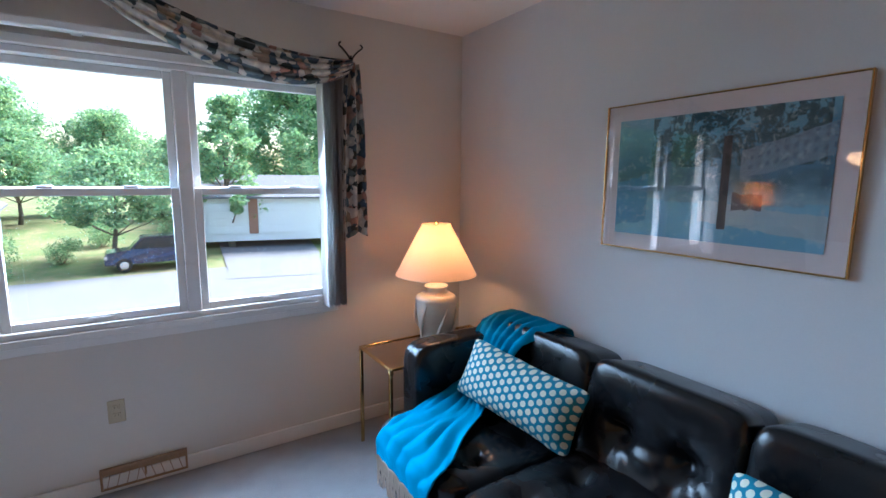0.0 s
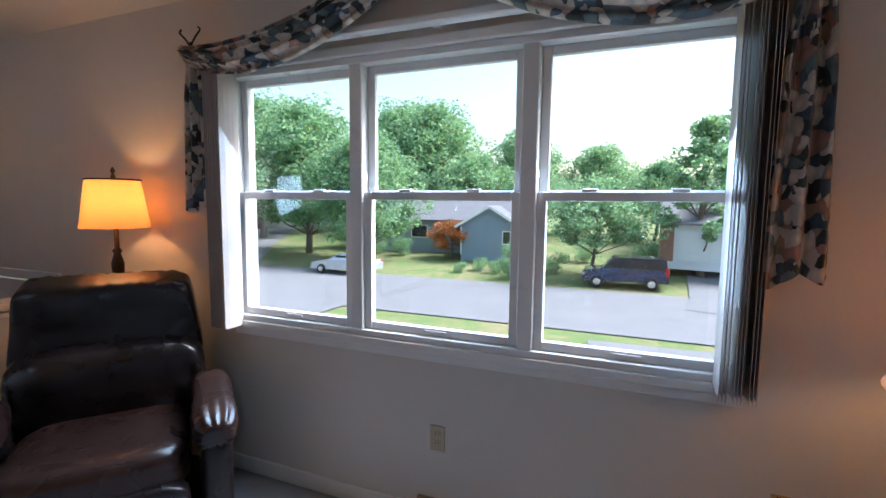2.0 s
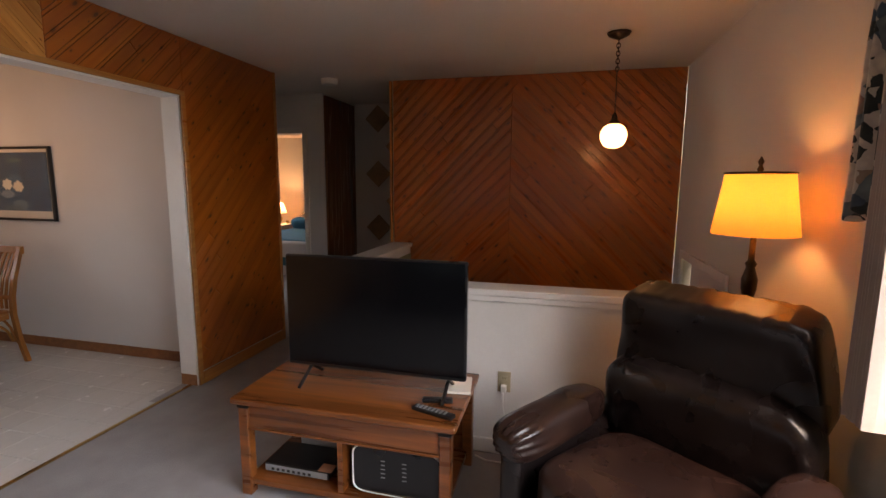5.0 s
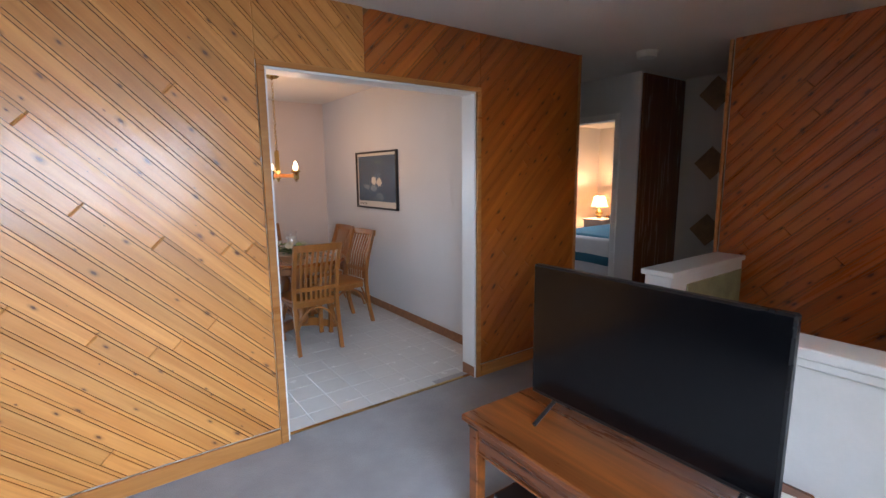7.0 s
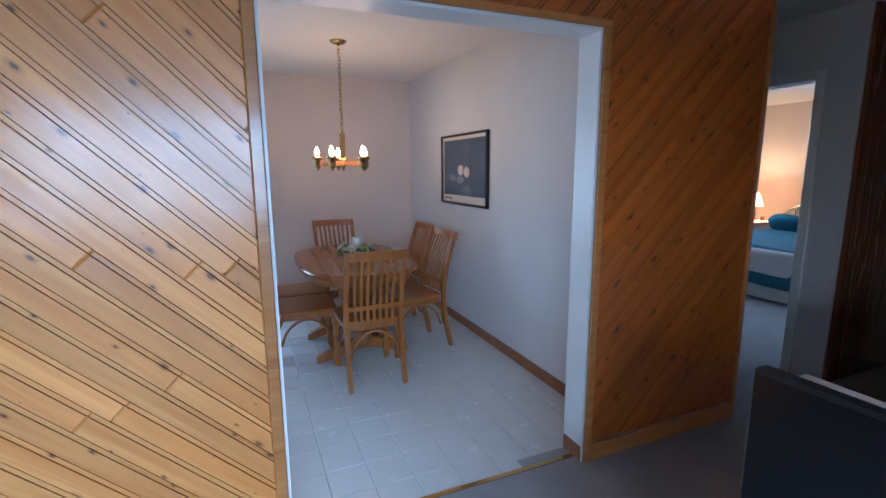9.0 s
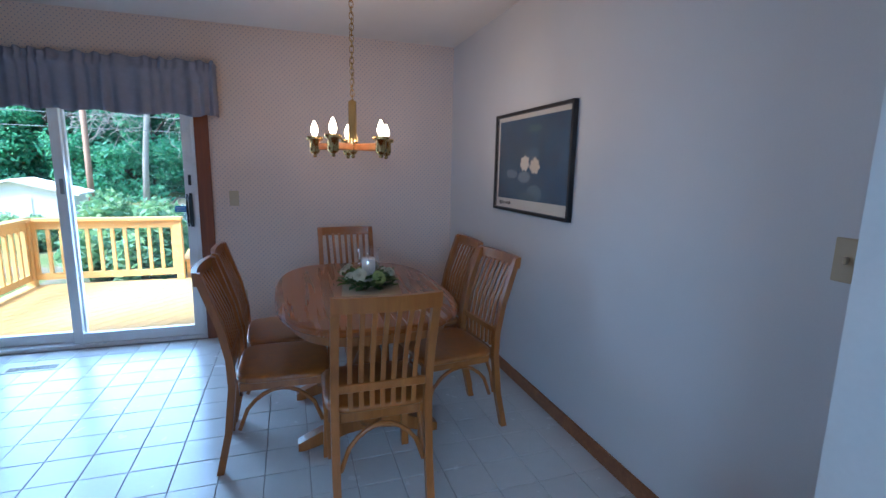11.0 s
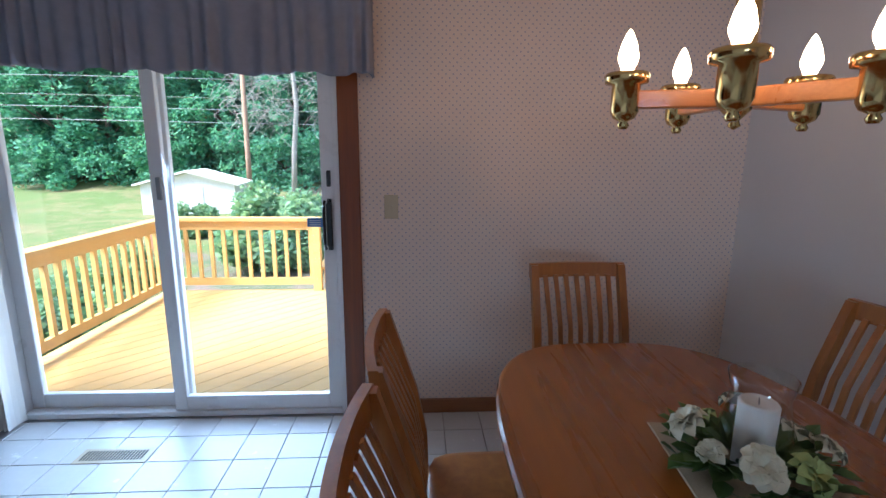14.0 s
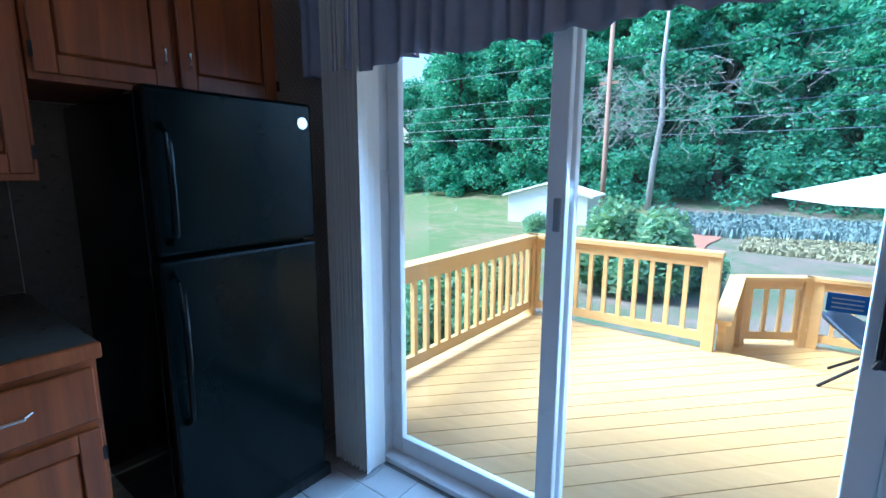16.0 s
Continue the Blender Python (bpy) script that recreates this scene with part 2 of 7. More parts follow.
M = {}
M["wall"] = mat("painted_plaster_warm_white", (0.61, 0.57, 0.52), 0.7, var=0.03, scale=1.5, bscale=160, bstr=0.12, bdist=0.001)
M["wall_grey"] = mat("painted_plaster_cool_white", (0.62, 0.61, 0.61), 0.7, var=0.03, scale=1.5, bscale=160, bstr=0.12, bdist=0.001)
M["ceiling"] = mat("ceiling_paint", (0.72, 0.68, 0.63), 0.9, var=0.03, scale=2, bscale=220, bstr=0.3, bdist=0.002)
M["trim"] = mat("white_gloss_trim", (0.74, 0.73, 0.71), 0.35, var=0.03, bstr=0.03)
M["vinyl"] = mat("white_vinyl_frame", (0.74, 0.74, 0.74), 0.3, var=0.02, bstr=0.02)
M["carpet"] = mat("cut_pile_carpet", (0.34, 0.325, 0.33), 0.97, var=0.12, scale=5, bscale=380, bstr=0.8, bdist=0.006, spec=0.1)
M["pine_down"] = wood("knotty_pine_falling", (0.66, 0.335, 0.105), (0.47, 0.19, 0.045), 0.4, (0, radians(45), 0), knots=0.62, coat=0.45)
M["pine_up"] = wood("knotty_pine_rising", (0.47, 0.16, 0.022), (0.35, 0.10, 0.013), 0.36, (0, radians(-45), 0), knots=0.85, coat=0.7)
M["pine_sl"] = wood("knotty_pine_stair_rising", (0.5, 0.175, 0.032), (0.40, 0.125, 0.02), 0.3, (radians(-45), 0, radians(90)), knots=0.85, coat=0.8)
M["pine_sr"] = wood("knotty_pine_stair_falling", (0.5, 0.175, 0.032), (0.40, 0.125, 0.02), 0.3, (radians(45), 0, radians(90)), knots=0.85, coat=0.8)
M["pine_back"] = mat("pine_groove", (0.26, 0.11, 0.03), 0.5, var=0.1)
M["pine_trim"] = wood("pine_trim", (0.52, 0.26, 0.08), (0.36, 0.15, 0.04), 0.32, coat=0.5)
M["brown_trim"] = wood("brown_baseboard", (0.36, 0.17, 0.07), (0.22, 0.09, 0.035), 0.4, coat=0.2)
M["panel_wood"] = wood("dark_reddish_panel", (0.25, 0.088, 0.02), (0.15, 0.046, 0.011), 0.25, (0, radians(90), 0), coat=0.5)
M["oak"] = wood("oak_chair", (0.38, 0.16, 0.032), (0.25, 0.095, 0.016), 0.35, (0, radians(90), 0), coat=0.25, vary=0.08)
M["oak_top"] = wood("oak_tabletop", (0.36, 0.125, 0.016), (0.25, 0.082, 0.009), 0.28, (0, 0, radians(90)), grain=(0.8, 10, 10), coat=0.25, vary=0.08)
M["cab_wood"] = wood("oak_cabinet", (0.28, 0.085, 0.010), (0.15, 0.038, 0.005), 0.4, (0, radians(90), 0), coat=0.1, vary=0.06)
M["tv_wood"] = wood("reddish_mango_wood", (0.31, 0.105, 0.025), (0.075, 0.020, 0.006), 0.3, (0, 0, radians(90)), grain=(1.0, 16, 16), coat=0.4, vary=0.08)
M["leather"] = leather("black_leather", (0.007, 0.007, 0.008), 0.24)
M["leather_brown"] = leather("dark_brown_leather", (0.009, 0.006, 0.006), 0.26)
M["leather_worn"] = leather("reddish_brown_worn_leather", (0.020, 0.009, 0.007), 0.26, (0.04, 0.017, 0.011))
M["throw"] = mat("turquoise_wool", (0.014, 0.205, 0.36), 0.9, var=0.15, scale=9, bscale=420, bstr=0.6, bdist=0.002, spec=0.1)
M["fringe"] = mat("cream_fringe", (0.6, 0.5, 0.42), 0.9, var=0.1, bstr=0.1)
M["cushion"] = hexdots("teal_cushion_weave", (0.008, 0.16, 0.24), (0.56, 0.55, 0.43))
M["brass"] = mat("polished_brass", (0.62, 0.42, 0.16), 0.16, 1.0, var=0.06, bstr=0.02)
M["bronze"] = mat("aged_bronze", (0.055, 0.035, 0.022), 0.4, 0.8, var=0.3, bstr=0.1)
M["iron"] = mat("black_iron", (0.015, 0.014, 0.014), 0.45, 0.7, var=0.2, bstr=0.05)
M["chrome"] = mat("chrome", (0.6, 0.6, 0.6), 0.12, 1.0, var=0.03, bstr=0.0)
M["black"] = mat("black_plastic", (0.008, 0.008, 0.009), 0.3, var=0.1, bstr=0.05)
M["screen"] = mat("screen_gloss", (0.003, 0.003, 0.004), 0.16, spec=0.3, var=0.02, bstr=0.0)
M["grey_plastic"] = mat("grey_plastic", (0.25, 0.26, 0.27), 0.4, var=0.05)
M["ivory"] = mat("ivory_plastic", (0.45, 0.37, 0.24), 0.35, var=0.03, bstr=0.0)
M["register_tan"] = mat("tan_enamel", (0.30, 0.19, 0.10), 0.4, var=0.05, bstr=0.03)
M["white_plastic"] = mat("white_plastic", (0.75, 0.75, 0.72), 0.35, var=0.03, bstr=0.0)
M["dark_slot"] = mat("dark_slot", (0.01, 0.01, 0.01), 0.8, var=0.02, bstr=0.0)
M["ceramic"] = mat("cream_ceramic", (0.62, 0.58, 0.5), 0.35, var=0.06, scale=14, bscale=90, bstr=0.2)
M["shade"] = shade_mat("cream_lampshade", (0.82, 0.58, 0.40), 0.5)
M["shade_yellow"] = shade_mat("amber_lampshade", (0.88, 0.47, 0.16), 0.42)
M["globe"] = shade_mat("crackled_globe", (0.95, 0.85, 0.7), 0.8)
M["flame"] = glow("bulb_glow", (1.0, 0.68, 0.38), 5.5)
M["globe_glow"] = glow("pendant_glow", (1.0, 0.66, 0.36), 4)
M["label_blue"] = mat("blue_sticker", (0.05, 0.20, 0.55), 0.5, var=0.03, bstr=0.0)
M["glass_bronze"] = glass_mat("bronze_glass", (0.75, 0.6, 0.5))
M["pane"] = pane_mat("window_glazing", 0.03)


M["pane_front"] = pane_mat("front_window_glazing", 0.03)
M["pane_rear"] = pane_mat("patio_glazing", 0.03)
M["picture_glass"] = pane_mat("picture_glazing", 0.10)
M["floral"] = floral("floral_cotton")
M["valance"] = mat("grey_blue_cotton", (0.26, 0.26, 0.31), 0.9, var=0.08, scale=20, bscale=500, bstr=0.3, bdist=0.001, spec=0.1)
M["blind"] = mat("vertical_blind_vinyl", (0.45, 0.39, 0.36), 0.5, var=0.05, bscale=90, bstr=0.1)
M["blind_cream"] = mat("cream_blind_vinyl", (0.70, 0.67, 0.62), 0.45, var=0.04, bscale=90, bstr=0.1)
M["paper"] = wallpaper("dotted_wallpaper", (0.66, 0.535, 0.45), (0.22, 0.25, 0.36))
M["tile"] = mat("glazed_floor_tile", (0.58, 0.575, 0.56), 0.25, var=0.025, scale=9, bscale=45, bstr=0.12)
M["grout"] = mat("tile_grout", (0.36, 0.34, 0.31), 0.9, var=0.1)
M["mat_board"] = mat("pinkish_mat_board", (0.62, 0.52, 0.5), 0.8, var=0.02, bstr=0.05)
M["mat_white"] = mat("off_white_mat", (0.68, 0.64, 0.56), 0.8, var=0.02, bstr=0.05)
M["slate"] = mat("rusty_slate", (0.30, 0.19, 0.10), 0.75, var=0.4, scale=7, bscale=30, bstr=0.6, bdist=0.006)
M["slate_grey"] = mat("grey_slate", (0.36, 0.36, 0.33), 0.75, var=0.3, scale=7, bscale=30, bstr=0.6, bdist=0.006)
M["fridge"] = mat("black_enamel", (0.002, 0.004, 0.004), 0.16, var=0.1, spec=0.11, bscale=200, bstr=0.06, bdist=0.001)
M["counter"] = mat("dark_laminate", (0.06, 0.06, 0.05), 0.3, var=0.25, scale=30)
M["quilt"] = mat("teal_bedspread", (0.02, 0.10, 0.14), 0.9, var=0.2, bscale=200, bstr=0.4)
M["linen"] = mat("pale_linen", (0.55, 0.5, 0.48), 0.9, var=0.06)
M["gold_cloth"] = mat("gold_cloth", (0.45, 0.26, 0.07), 0.8, var=0.1)
M["petal_green"] = mat("pale_green_petal", (0.36, 0.42, 0.14), 0.7, var=0.12, bstr=0.05)
M["leaf_dark"] = mat("silk_leaf", (0.085, 0.14, 0.03), 0.5, var=0.3, bstr=0.1)
M["petal"] = mat("cream_petal", (0.60, 0.56, 0.40), 0.7, var=0.08, bstr=0.05)
M["wax"] = mat("white_wax", (0.75, 0.7, 0.62), 0.5, var=0.03, bstr=0.02)
M["runner"] = mat("woven_mat", (0.42, 0.31, 0.19), 0.9, var=0.15, bscale=300, bstr=0.5)
M["deck"] = wood("yellow_painted_deck", (0.68, 0.47, 0.20), (0.58, 0.39, 0.15), 0.5, vary=0.06)


def patchy(name, a, b, bias=0.5):
    """Ground where two covers run into each other in uneven patches, with tufts and bare spots."""
    m, t, bs = nodes_of(name)
    v = coords(t)
    big, mid, fine = noise_at(t, v, 0.35, 5, 0.6, 0.8), noise_at(t, v, 1.7, 5, 0.65), noise_at(t, v, 14, 4, 0.7)
    k = maths(t, "ADD", maths(t, "MULTIPLY", big, 0.5), maths(t, "ADD", maths(t, "MULTIPLY", mid, 0.3), maths(t, "MULTIPLY", fine, 0.2)))
    col = mix(t, ramp(t, k, [(bias - 0.07, (0, 0, 0)), (bias + 0.07, (1, 1, 1))]), a, b)
    col = mix(t, 0.6, col, ramp(t, fine, [(0.3, (0.55,) * 3), (0.7, (1.25,) * 3)]), "MULTIPLY")
    t.links.new(col, bs.inputs["Base Color"])
    bs.inputs["Roughness"].default_value = 0.95
    bs.inputs["Specular IOR Level"].default_value = 0.1
    bump(t, bs, fine, 0.8, 0.04)
    return m


M["grass"] = patchy("summer_lawn", (0.13, 0.18, 0.065), (0.25, 0.21, 0.115), 0.53)
M["dry"] = patchy("dry_yard_soil", (0.10, 0.155, 0.07), (0.24, 0.185, 0.145), 0.50)
M["road"] = mat("worn_asphalt", (0.16, 0.16, 0.165), 0.9, var=0.12, scale=0.6, bscale=40, bstr=0.3, spec=0.2)


def foliage(name, c, clear=0.5):
    """Leaves that shine through when lit from behind, varied leaf by leaf."""
    m, t, b = nodes_of(name)
    isl = add(t, "NewGeometry")
    k = maths(t, "ADD", maths(t, "MULTIPLY", isl.outputs["Random Per Island"], 0.5), maths(t, "MULTIPLY", noise_at(t, coords(t), 0.5), 0.6))
    col = ramp(t, k, [(0.25, tinted(c, 0.55)), (0.55, c), (0.85, (c[0] * 1.9, c[1] * 1.35, c[2] * 1.2))])
    t.links.new(col, b.inputs["Base Color"])
    b.inputs["Roughness"].default_value = 0.6
    b.inputs["Specular IOR Level"].default_value = 0.25
    tr, mx = add(t, "BsdfTranslucent"), add(t, "MixShader", Fac=clear)
    t.links.new(mix(t, 1.0, col, (1.0, 1.0, 0.75), "MULTIPLY"), tr.inputs[0])
    t.links.new(b.outputs[0], mx.inputs[1])
    t.links.new(tr.outputs[0], mx.inputs[2])
    t.links.new(mx.outputs[0], t.nodes["Material Output"].inputs[0])
    return m


M["leaves"] = foliage("tree_leaves", (0.23, 0.41, 0.24))
M["leaves_dark"] = foliage("forest_leaves", (0.13, 0.38, 0.25), 0.5)
M["leaves_red"] = foliage("red_maple_leaves", (0.36, 0.15, 0.05), 0.4)
M["bark"] = mat("tree_bark", (0.14, 0.115, 0.09), 0.9, var=0.3, scale=4, bscale=20, bstr=0.6, bdist=0.02)
M["bark_pale"] = mat("grey_vine_bark", (0.36, 0.34, 0.31), 0.9, var=0.2, bstr=0.3)
M["pole"] = mat("weathered_pole", (0.32, 0.2, 0.13), 0.85, var=0.2, bstr=0.3)
M["siding"] = mat("blue_grey_siding", (0.22, 0.27, 0.33), 0.7, var=0.05)
M["siding_white"] = mat("white_siding", (0.72, 0.72, 0.7), 0.7, var=0.04)
M["brick"] = mat("brown_brick_wall", (0.3, 0.16, 0.11), 0.85, var=0.2, scale=12)
M["roof"] = mat("grey_shingle_roof", (0.13, 0.13, 0.14), 0.9, var=0.2, scale=8, bscale=40, bstr=0.5)
M["car_silver"] = mat("silver_car_paint", (0.5, 0.52, 0.55), 0.25, 0.5, var=0.03, bstr=0.0, coat=0.6)
M["car_blue"] = mat("dark_blue_car_paint", (0.012, 0.02, 0.06), 0.25, 0.2, var=0.05, bstr=0.0, coat=0.8)
M["car_white"] = mat("white_car_paint", (0.7, 0.7, 0.7), 0.25, 0.0, var=0.03, bstr=0.0, coat=0.8)
M["rubber"] = mat("black_rubber", (0.012, 0.012, 0.012), 0.7, var=0.1)
M["car_glass"] = mat("tinted_car_glass", (0.015, 0.018, 0.02), 0.06, var=0.02, bstr=0.0)
M["red_lens"] = mat("red_lens", (0.35, 0.01, 0.01), 0.2, var=0.05, bstr=0.0)
M["canvas"] = mat("white_canvas", (0.8, 0.79, 0.75), 0.8, var=0.03)
M["sling"] = mat("blue_black_sling", (0.02, 0.035, 0.06), 0.5, var=0.1)
M["lavender"] = mat("silvery_plants", (0.20, 0.27, 0.24), 0.9, var=0.3, scale=6)
M["tan_plants"] = mat("tan_dry_plants", (0.33, 0.31, 0.17), 0.9, var=0.3, scale=6)
M["copper"] = mat("red_clay_soil", (0.36, 0.16, 0.09), 0.95, var=0.2)


# ---- mesh helpers ----
def finish(bm, name, material, smooth=False):
    me = bpy.data.meshes.new(name)
    bmesh.ops.recalc_face_normals(bm, faces=bm.faces)
    bm.to_mesh(me)
    bm.free()
    for mm in material if isinstance(material, (list, tuple)) else (material,):
        me.materials.append(mm)
    if smooth:
        me.shade_smooth()
    return me


def part(name, bm, material, parent=None, label="", smooth=False, kind=""):
    ob = new(name, finish(bm, name, material, smooth))
    if parent is not None:
        ob.parent = parent
    return tagged(ob, label, kind=kind)


def thing(name, label, category, group="", at=(0, 0, 0), rz=0.0):
    ob = new(name)
    ob.empty_display_size = 0.1
    ob.matrix_basis = pose(*at, 0, 0, rz)
    return tagged(ob, label, category, group)


def place(bm, m):
    bmesh.ops.transform(bm, matrix=m, verts=bm.verts)
    return bm


def box(x0, y0, z0, x1, y1, z1, bev=0.0, seg=1, into=None):
    bm = bmesh.new()
    bmesh.ops.create_cube(bm, size=1)
    bmesh.ops.transform(bm, matrix=Matrix.Translation(((x0 + x1) / 2, (y0 + y1) / 2, (z0 + z1) / 2)) @ Matrix.Diagonal((abs(x1 - x0), abs(y1 - y0), abs(z1 - z0), 1)), verts=bm.verts)
    if bev:
        bmesh.ops.bevel(bm, geom=bm.edges[:], offset=bev, segments=seg, profile=0.5, affect="EDGES")
    return merge(into, bm) if into is not None else bm


def merge(a, b):
    me = bpy.data.meshes.new("tmp")
    b.to_mesh(me)
    b.free()
    a.from_mesh(me)
    bpy.data.meshes.remove(me)
    return a


def lathe(profile, seg=24, into=None, at=(0, 0, 0), cap=True):
    """Turned solid from rows of (radius, height)."""
    bm = bmesh.new()
    rings = []
    for r, z in profile:
        rings.append([bm.verts.new((at[0] + r * math.cos(2 * math.pi * i / seg), at[1] + r * math.sin(2 * math.pi * i / seg), at[2] + z)) for i in range(seg)])
    for a, b in zip(rings, rings[1:]):
        for i in range(seg):
            bm.faces.new((a[i], a[(i + 1) % seg], b[(i + 1) % seg], b[i]))
    if cap:
        bm.faces.new(rings[0][::-1])
        bm.faces.new(rings[-1])
    return merge(into, bm) if into is not None else bm


def tube(path, radius, seg=8, into=None, flat=1.0):
    """A round bar along points; radius may be a list."""
    bm = bmesh.new()
    pts = [Vector(p) for p in path]
    rings = []
    for i, p in enumerate(pts):
        d = (pts[min(i + 1, len(pts) - 1)] - pts[max(i - 1, 0)]).normalized()
        up = Vector((0, 0, 1)) if abs(d.z) < 0.95 else Vector((1, 0, 0))
        a = d.cross(up).normalized()
        b = a.cross(d)
        r = radius[i] if isinstance(radius, (list, tuple)) else radius
        rings.append([bm.verts.new(p + (a * math.cos(2 * math.pi * k / seg) + b * math.sin(2 * math.pi * k / seg) * flat) * r) for k in range(seg)])
    for a, b in zip(rings, rings[1:]):
        for i in range(seg):
            bm.faces.new((a[i], a[(i + 1) % seg], b[(i + 1) % seg], b[i]))
    bm.faces.new(rings[0][::-1])
    bm.faces.new(rings[-1])
    return merge(into, bm) if into is not None else bm


def sweep(sections, into=None, closed=True):
    """Skin between rings of equally many points."""
    bm = bmesh.new()
    rings = [[bm.verts.new(p) for p in s] for s in sections]
    n = len(rings[0])
    for a, b in zip(rings, rings[1:]):
        for i in range(n if closed else n - 1):
            bm.faces.new((a[i], a[(i + 1) % n], b[(i + 1) % n], b[i]))
    if closed:
        bm.faces.new(rings[0][::-1])
        bm.faces.new(rings[-1])
    return merge(into, bm) if into is not None else bm


def grid(fn, nu, nv, thick=0.0):
    """A sheet fn(u, v) over 0..1, with thickness if asked."""
    bm = bmesh.new()
    vs = [[bm.verts.new(fn(i / nu, j / nv)) for j in range(nv + 1)] for i in range(nu + 1)]
    for i in range(nu):
        for j in range(nv):
            bm.faces.new((vs[i][j], vs[i + 1][j], vs[i + 1][j + 1], vs[i][j + 1]))
    if thick:
        bmesh.ops.recalc_face_normals(bm, faces=bm.faces)
        bmesh.ops.solidify(bm, geom=bm.faces[:], thickness=thick)
    return bm


def pillowy(sx, sy, sz, n=14, e=4.0, fn=None):
    """A soft block: a superellipsoid of full size sx, sy, sz, further shaped by fn."""
    bm = bmesh.new()
    bmesh.ops.create_cube(bm, size=2)
    bmesh.ops.subdivide_edges(bm, edges=bm.edges[:], cuts=n, use_grid_fill=True)
    for v in bm.verts:
        c = v.co
        k = (abs(c.x) ** e + abs(c.y) ** e + abs(c.z) ** e) ** (1 / e)
        c /= k
        p = Vector((c.x * sx / 2, c.y * sy / 2, c.z * sz / 2))
        v.co = fn(p, c) if fn else p
    return bm

# ---- structure ----
H = 2.442
XE, YN, YD, YS, XW, XO = 2.005, 2.83, -0.66, -4.245, -2.65, -3.94   # east wall, window wall, panelled wall, dining back wall, dining side wall, stair wall
setting = lambda name, bm, material, label, category: tagged(part(name, bm, material, None, label), category=category, kind="structure")


def wall_with_hole(y0, y1, x0, x1, z0, z1, holes):
    """A wall between y0 and y1 with rectangular holes (x0, x1, z0, z1), as butted blocks."""
    bm = bmesh.new()
    xs = sorted({x0, x1, *[h[0] for h in holes], *[h[1] for h in holes]})
    for a, b in zip(xs, xs[1:]):
        hs = sorted([h for h in holes if h[0] <= a and h[1] >= b], key=lambda h: h[2])
        z = z0
        for h in hs:
            if h[2] > z:
                box(a, y0, z, b, y1, h[2], into=bm)
            z = h[3]
        if z < z1:
            box(a, y0, z, b, y1, z1, into=bm)
    bmesh.ops.remove_doubles(bm, verts=bm.verts, dist=0.0005)
    return bm


WIN = (-1.135, 1.125, 0.822, 2.055)     # window opening
PAT = (-0.575, 1.15, -0.04, 2.04)      # patio door opening
ENT = (-3.62, -2.66, -1.15, 0.90)      # front door, at the foot of the stairs
setting("wall_north", wall_with_hole(YN, YN + 0.16, XO, XE + 0.15, -1.25, H, [WIN, ENT]), M["wall"], "off-white painted plaster wall with the big front window", "wall")
setting("wall_east", box(XE, -0.78, -0.02, XE + 0.15, YN, H), M["wall_grey"], "off-white painted plaster wall behind the sofa", "wall")
OPEN = (-2.30, -0.90, 0.0, 2.055)
setting("wall_divider", wall_with_hole(-0.80, YD - 0.022, -3.385, XE, 0, H, [OPEN]), M["wall_grey"], "white wall between living room and dining room, its opening cased in white", "wall")
setting("wall_dining_west", box(XW - 0.12, YS, 0, XW, -0.80, H), M["wall_grey"], "pale painted wall of the dining room", "wall")
setting("wall_south", wall_with_hole(YS - 0.16, YS, XW - 0.12, XE + 0.15, -0.1, H, [PAT]), M["paper"], "cream wallpapered wall with tiny blue dots", "wall")
setting("wall_kitchen_east", box(XE, YS, 0, XE + 0.15, -0.80, H), M["wall"], "plain kitchen wall", "wall")
setting("wall_stair", box(XO - 0.16, 0.25, -1.25, XO - 0.016, YN, H), M["wall"], "stairwell wall behind the pine boards", "wall")
setting("wall_hall_east", box(XW - 0.32, -4.4, 0, XW - 0.13, -0.80, H), M["wall_grey"], "pale hall wall", "wall")
setting("wall_hall_south", box(-4.5, -4.52, 0, XW - 0.32, -4.4, H), M["wall_grey"], "pale wall at the hall's end", "wall")
BD = (-1.70, -0.955)


def wall_x(x0, x1, y0, y1, holes):
    bm = wall_with_hole(x0, x1, y0, y1, 0, H, holes)
    for v in bm.verts:
        v.co = Vector((v.co.y, v.co.x, v.co.z))
    return bm


setting("wall_bedroom", wall_x(-4.47, -4.35, -4.4, -0.70, [(BD[0], BD[1], 0.0, 2.02)]), M["wall_grey"], "pale wall with the bedroom doorway", "wall")
setting("wall_closet", box(-5.12, -0.82, 0, -4.47, -0.70, H), M["wall_grey"], "closet wall beside the hall", "wall")
setting("wall_slate", box(-5.25, -0.82, 0, -5.12, 2.0, H), M["wall"], "pale wall with slate diamonds", "wall")
setting("wall_foyer_back", box(-5.12, 1.9, 0, XO - 0.16, 2.0, H), M["wall"], "plain wall closing the hall", "wall")
setting("wall_bedroom_west", box(-9.02, -4.52, 0, -8.9, -0.70, H), M["wall"], "warm-lit bedroom wall", "wall")
setting("wall_bedroom_south", box(-8.9, -4.52, 0, -4.5, -4.4, H), M["wall"], "bedroom wall", "wall")
setting("wall_bedroom_north", box(-8.9, -0.82, 0, -5.25, -0.70, H), M["wall"], "bedroom wall", "wall")
setting("ceiling", box(-9.02, -4.52, H, XE + 0.15, YN + 0.16, H + 0.12), M["ceiling"], "off-white textured ceiling", "ceiling")


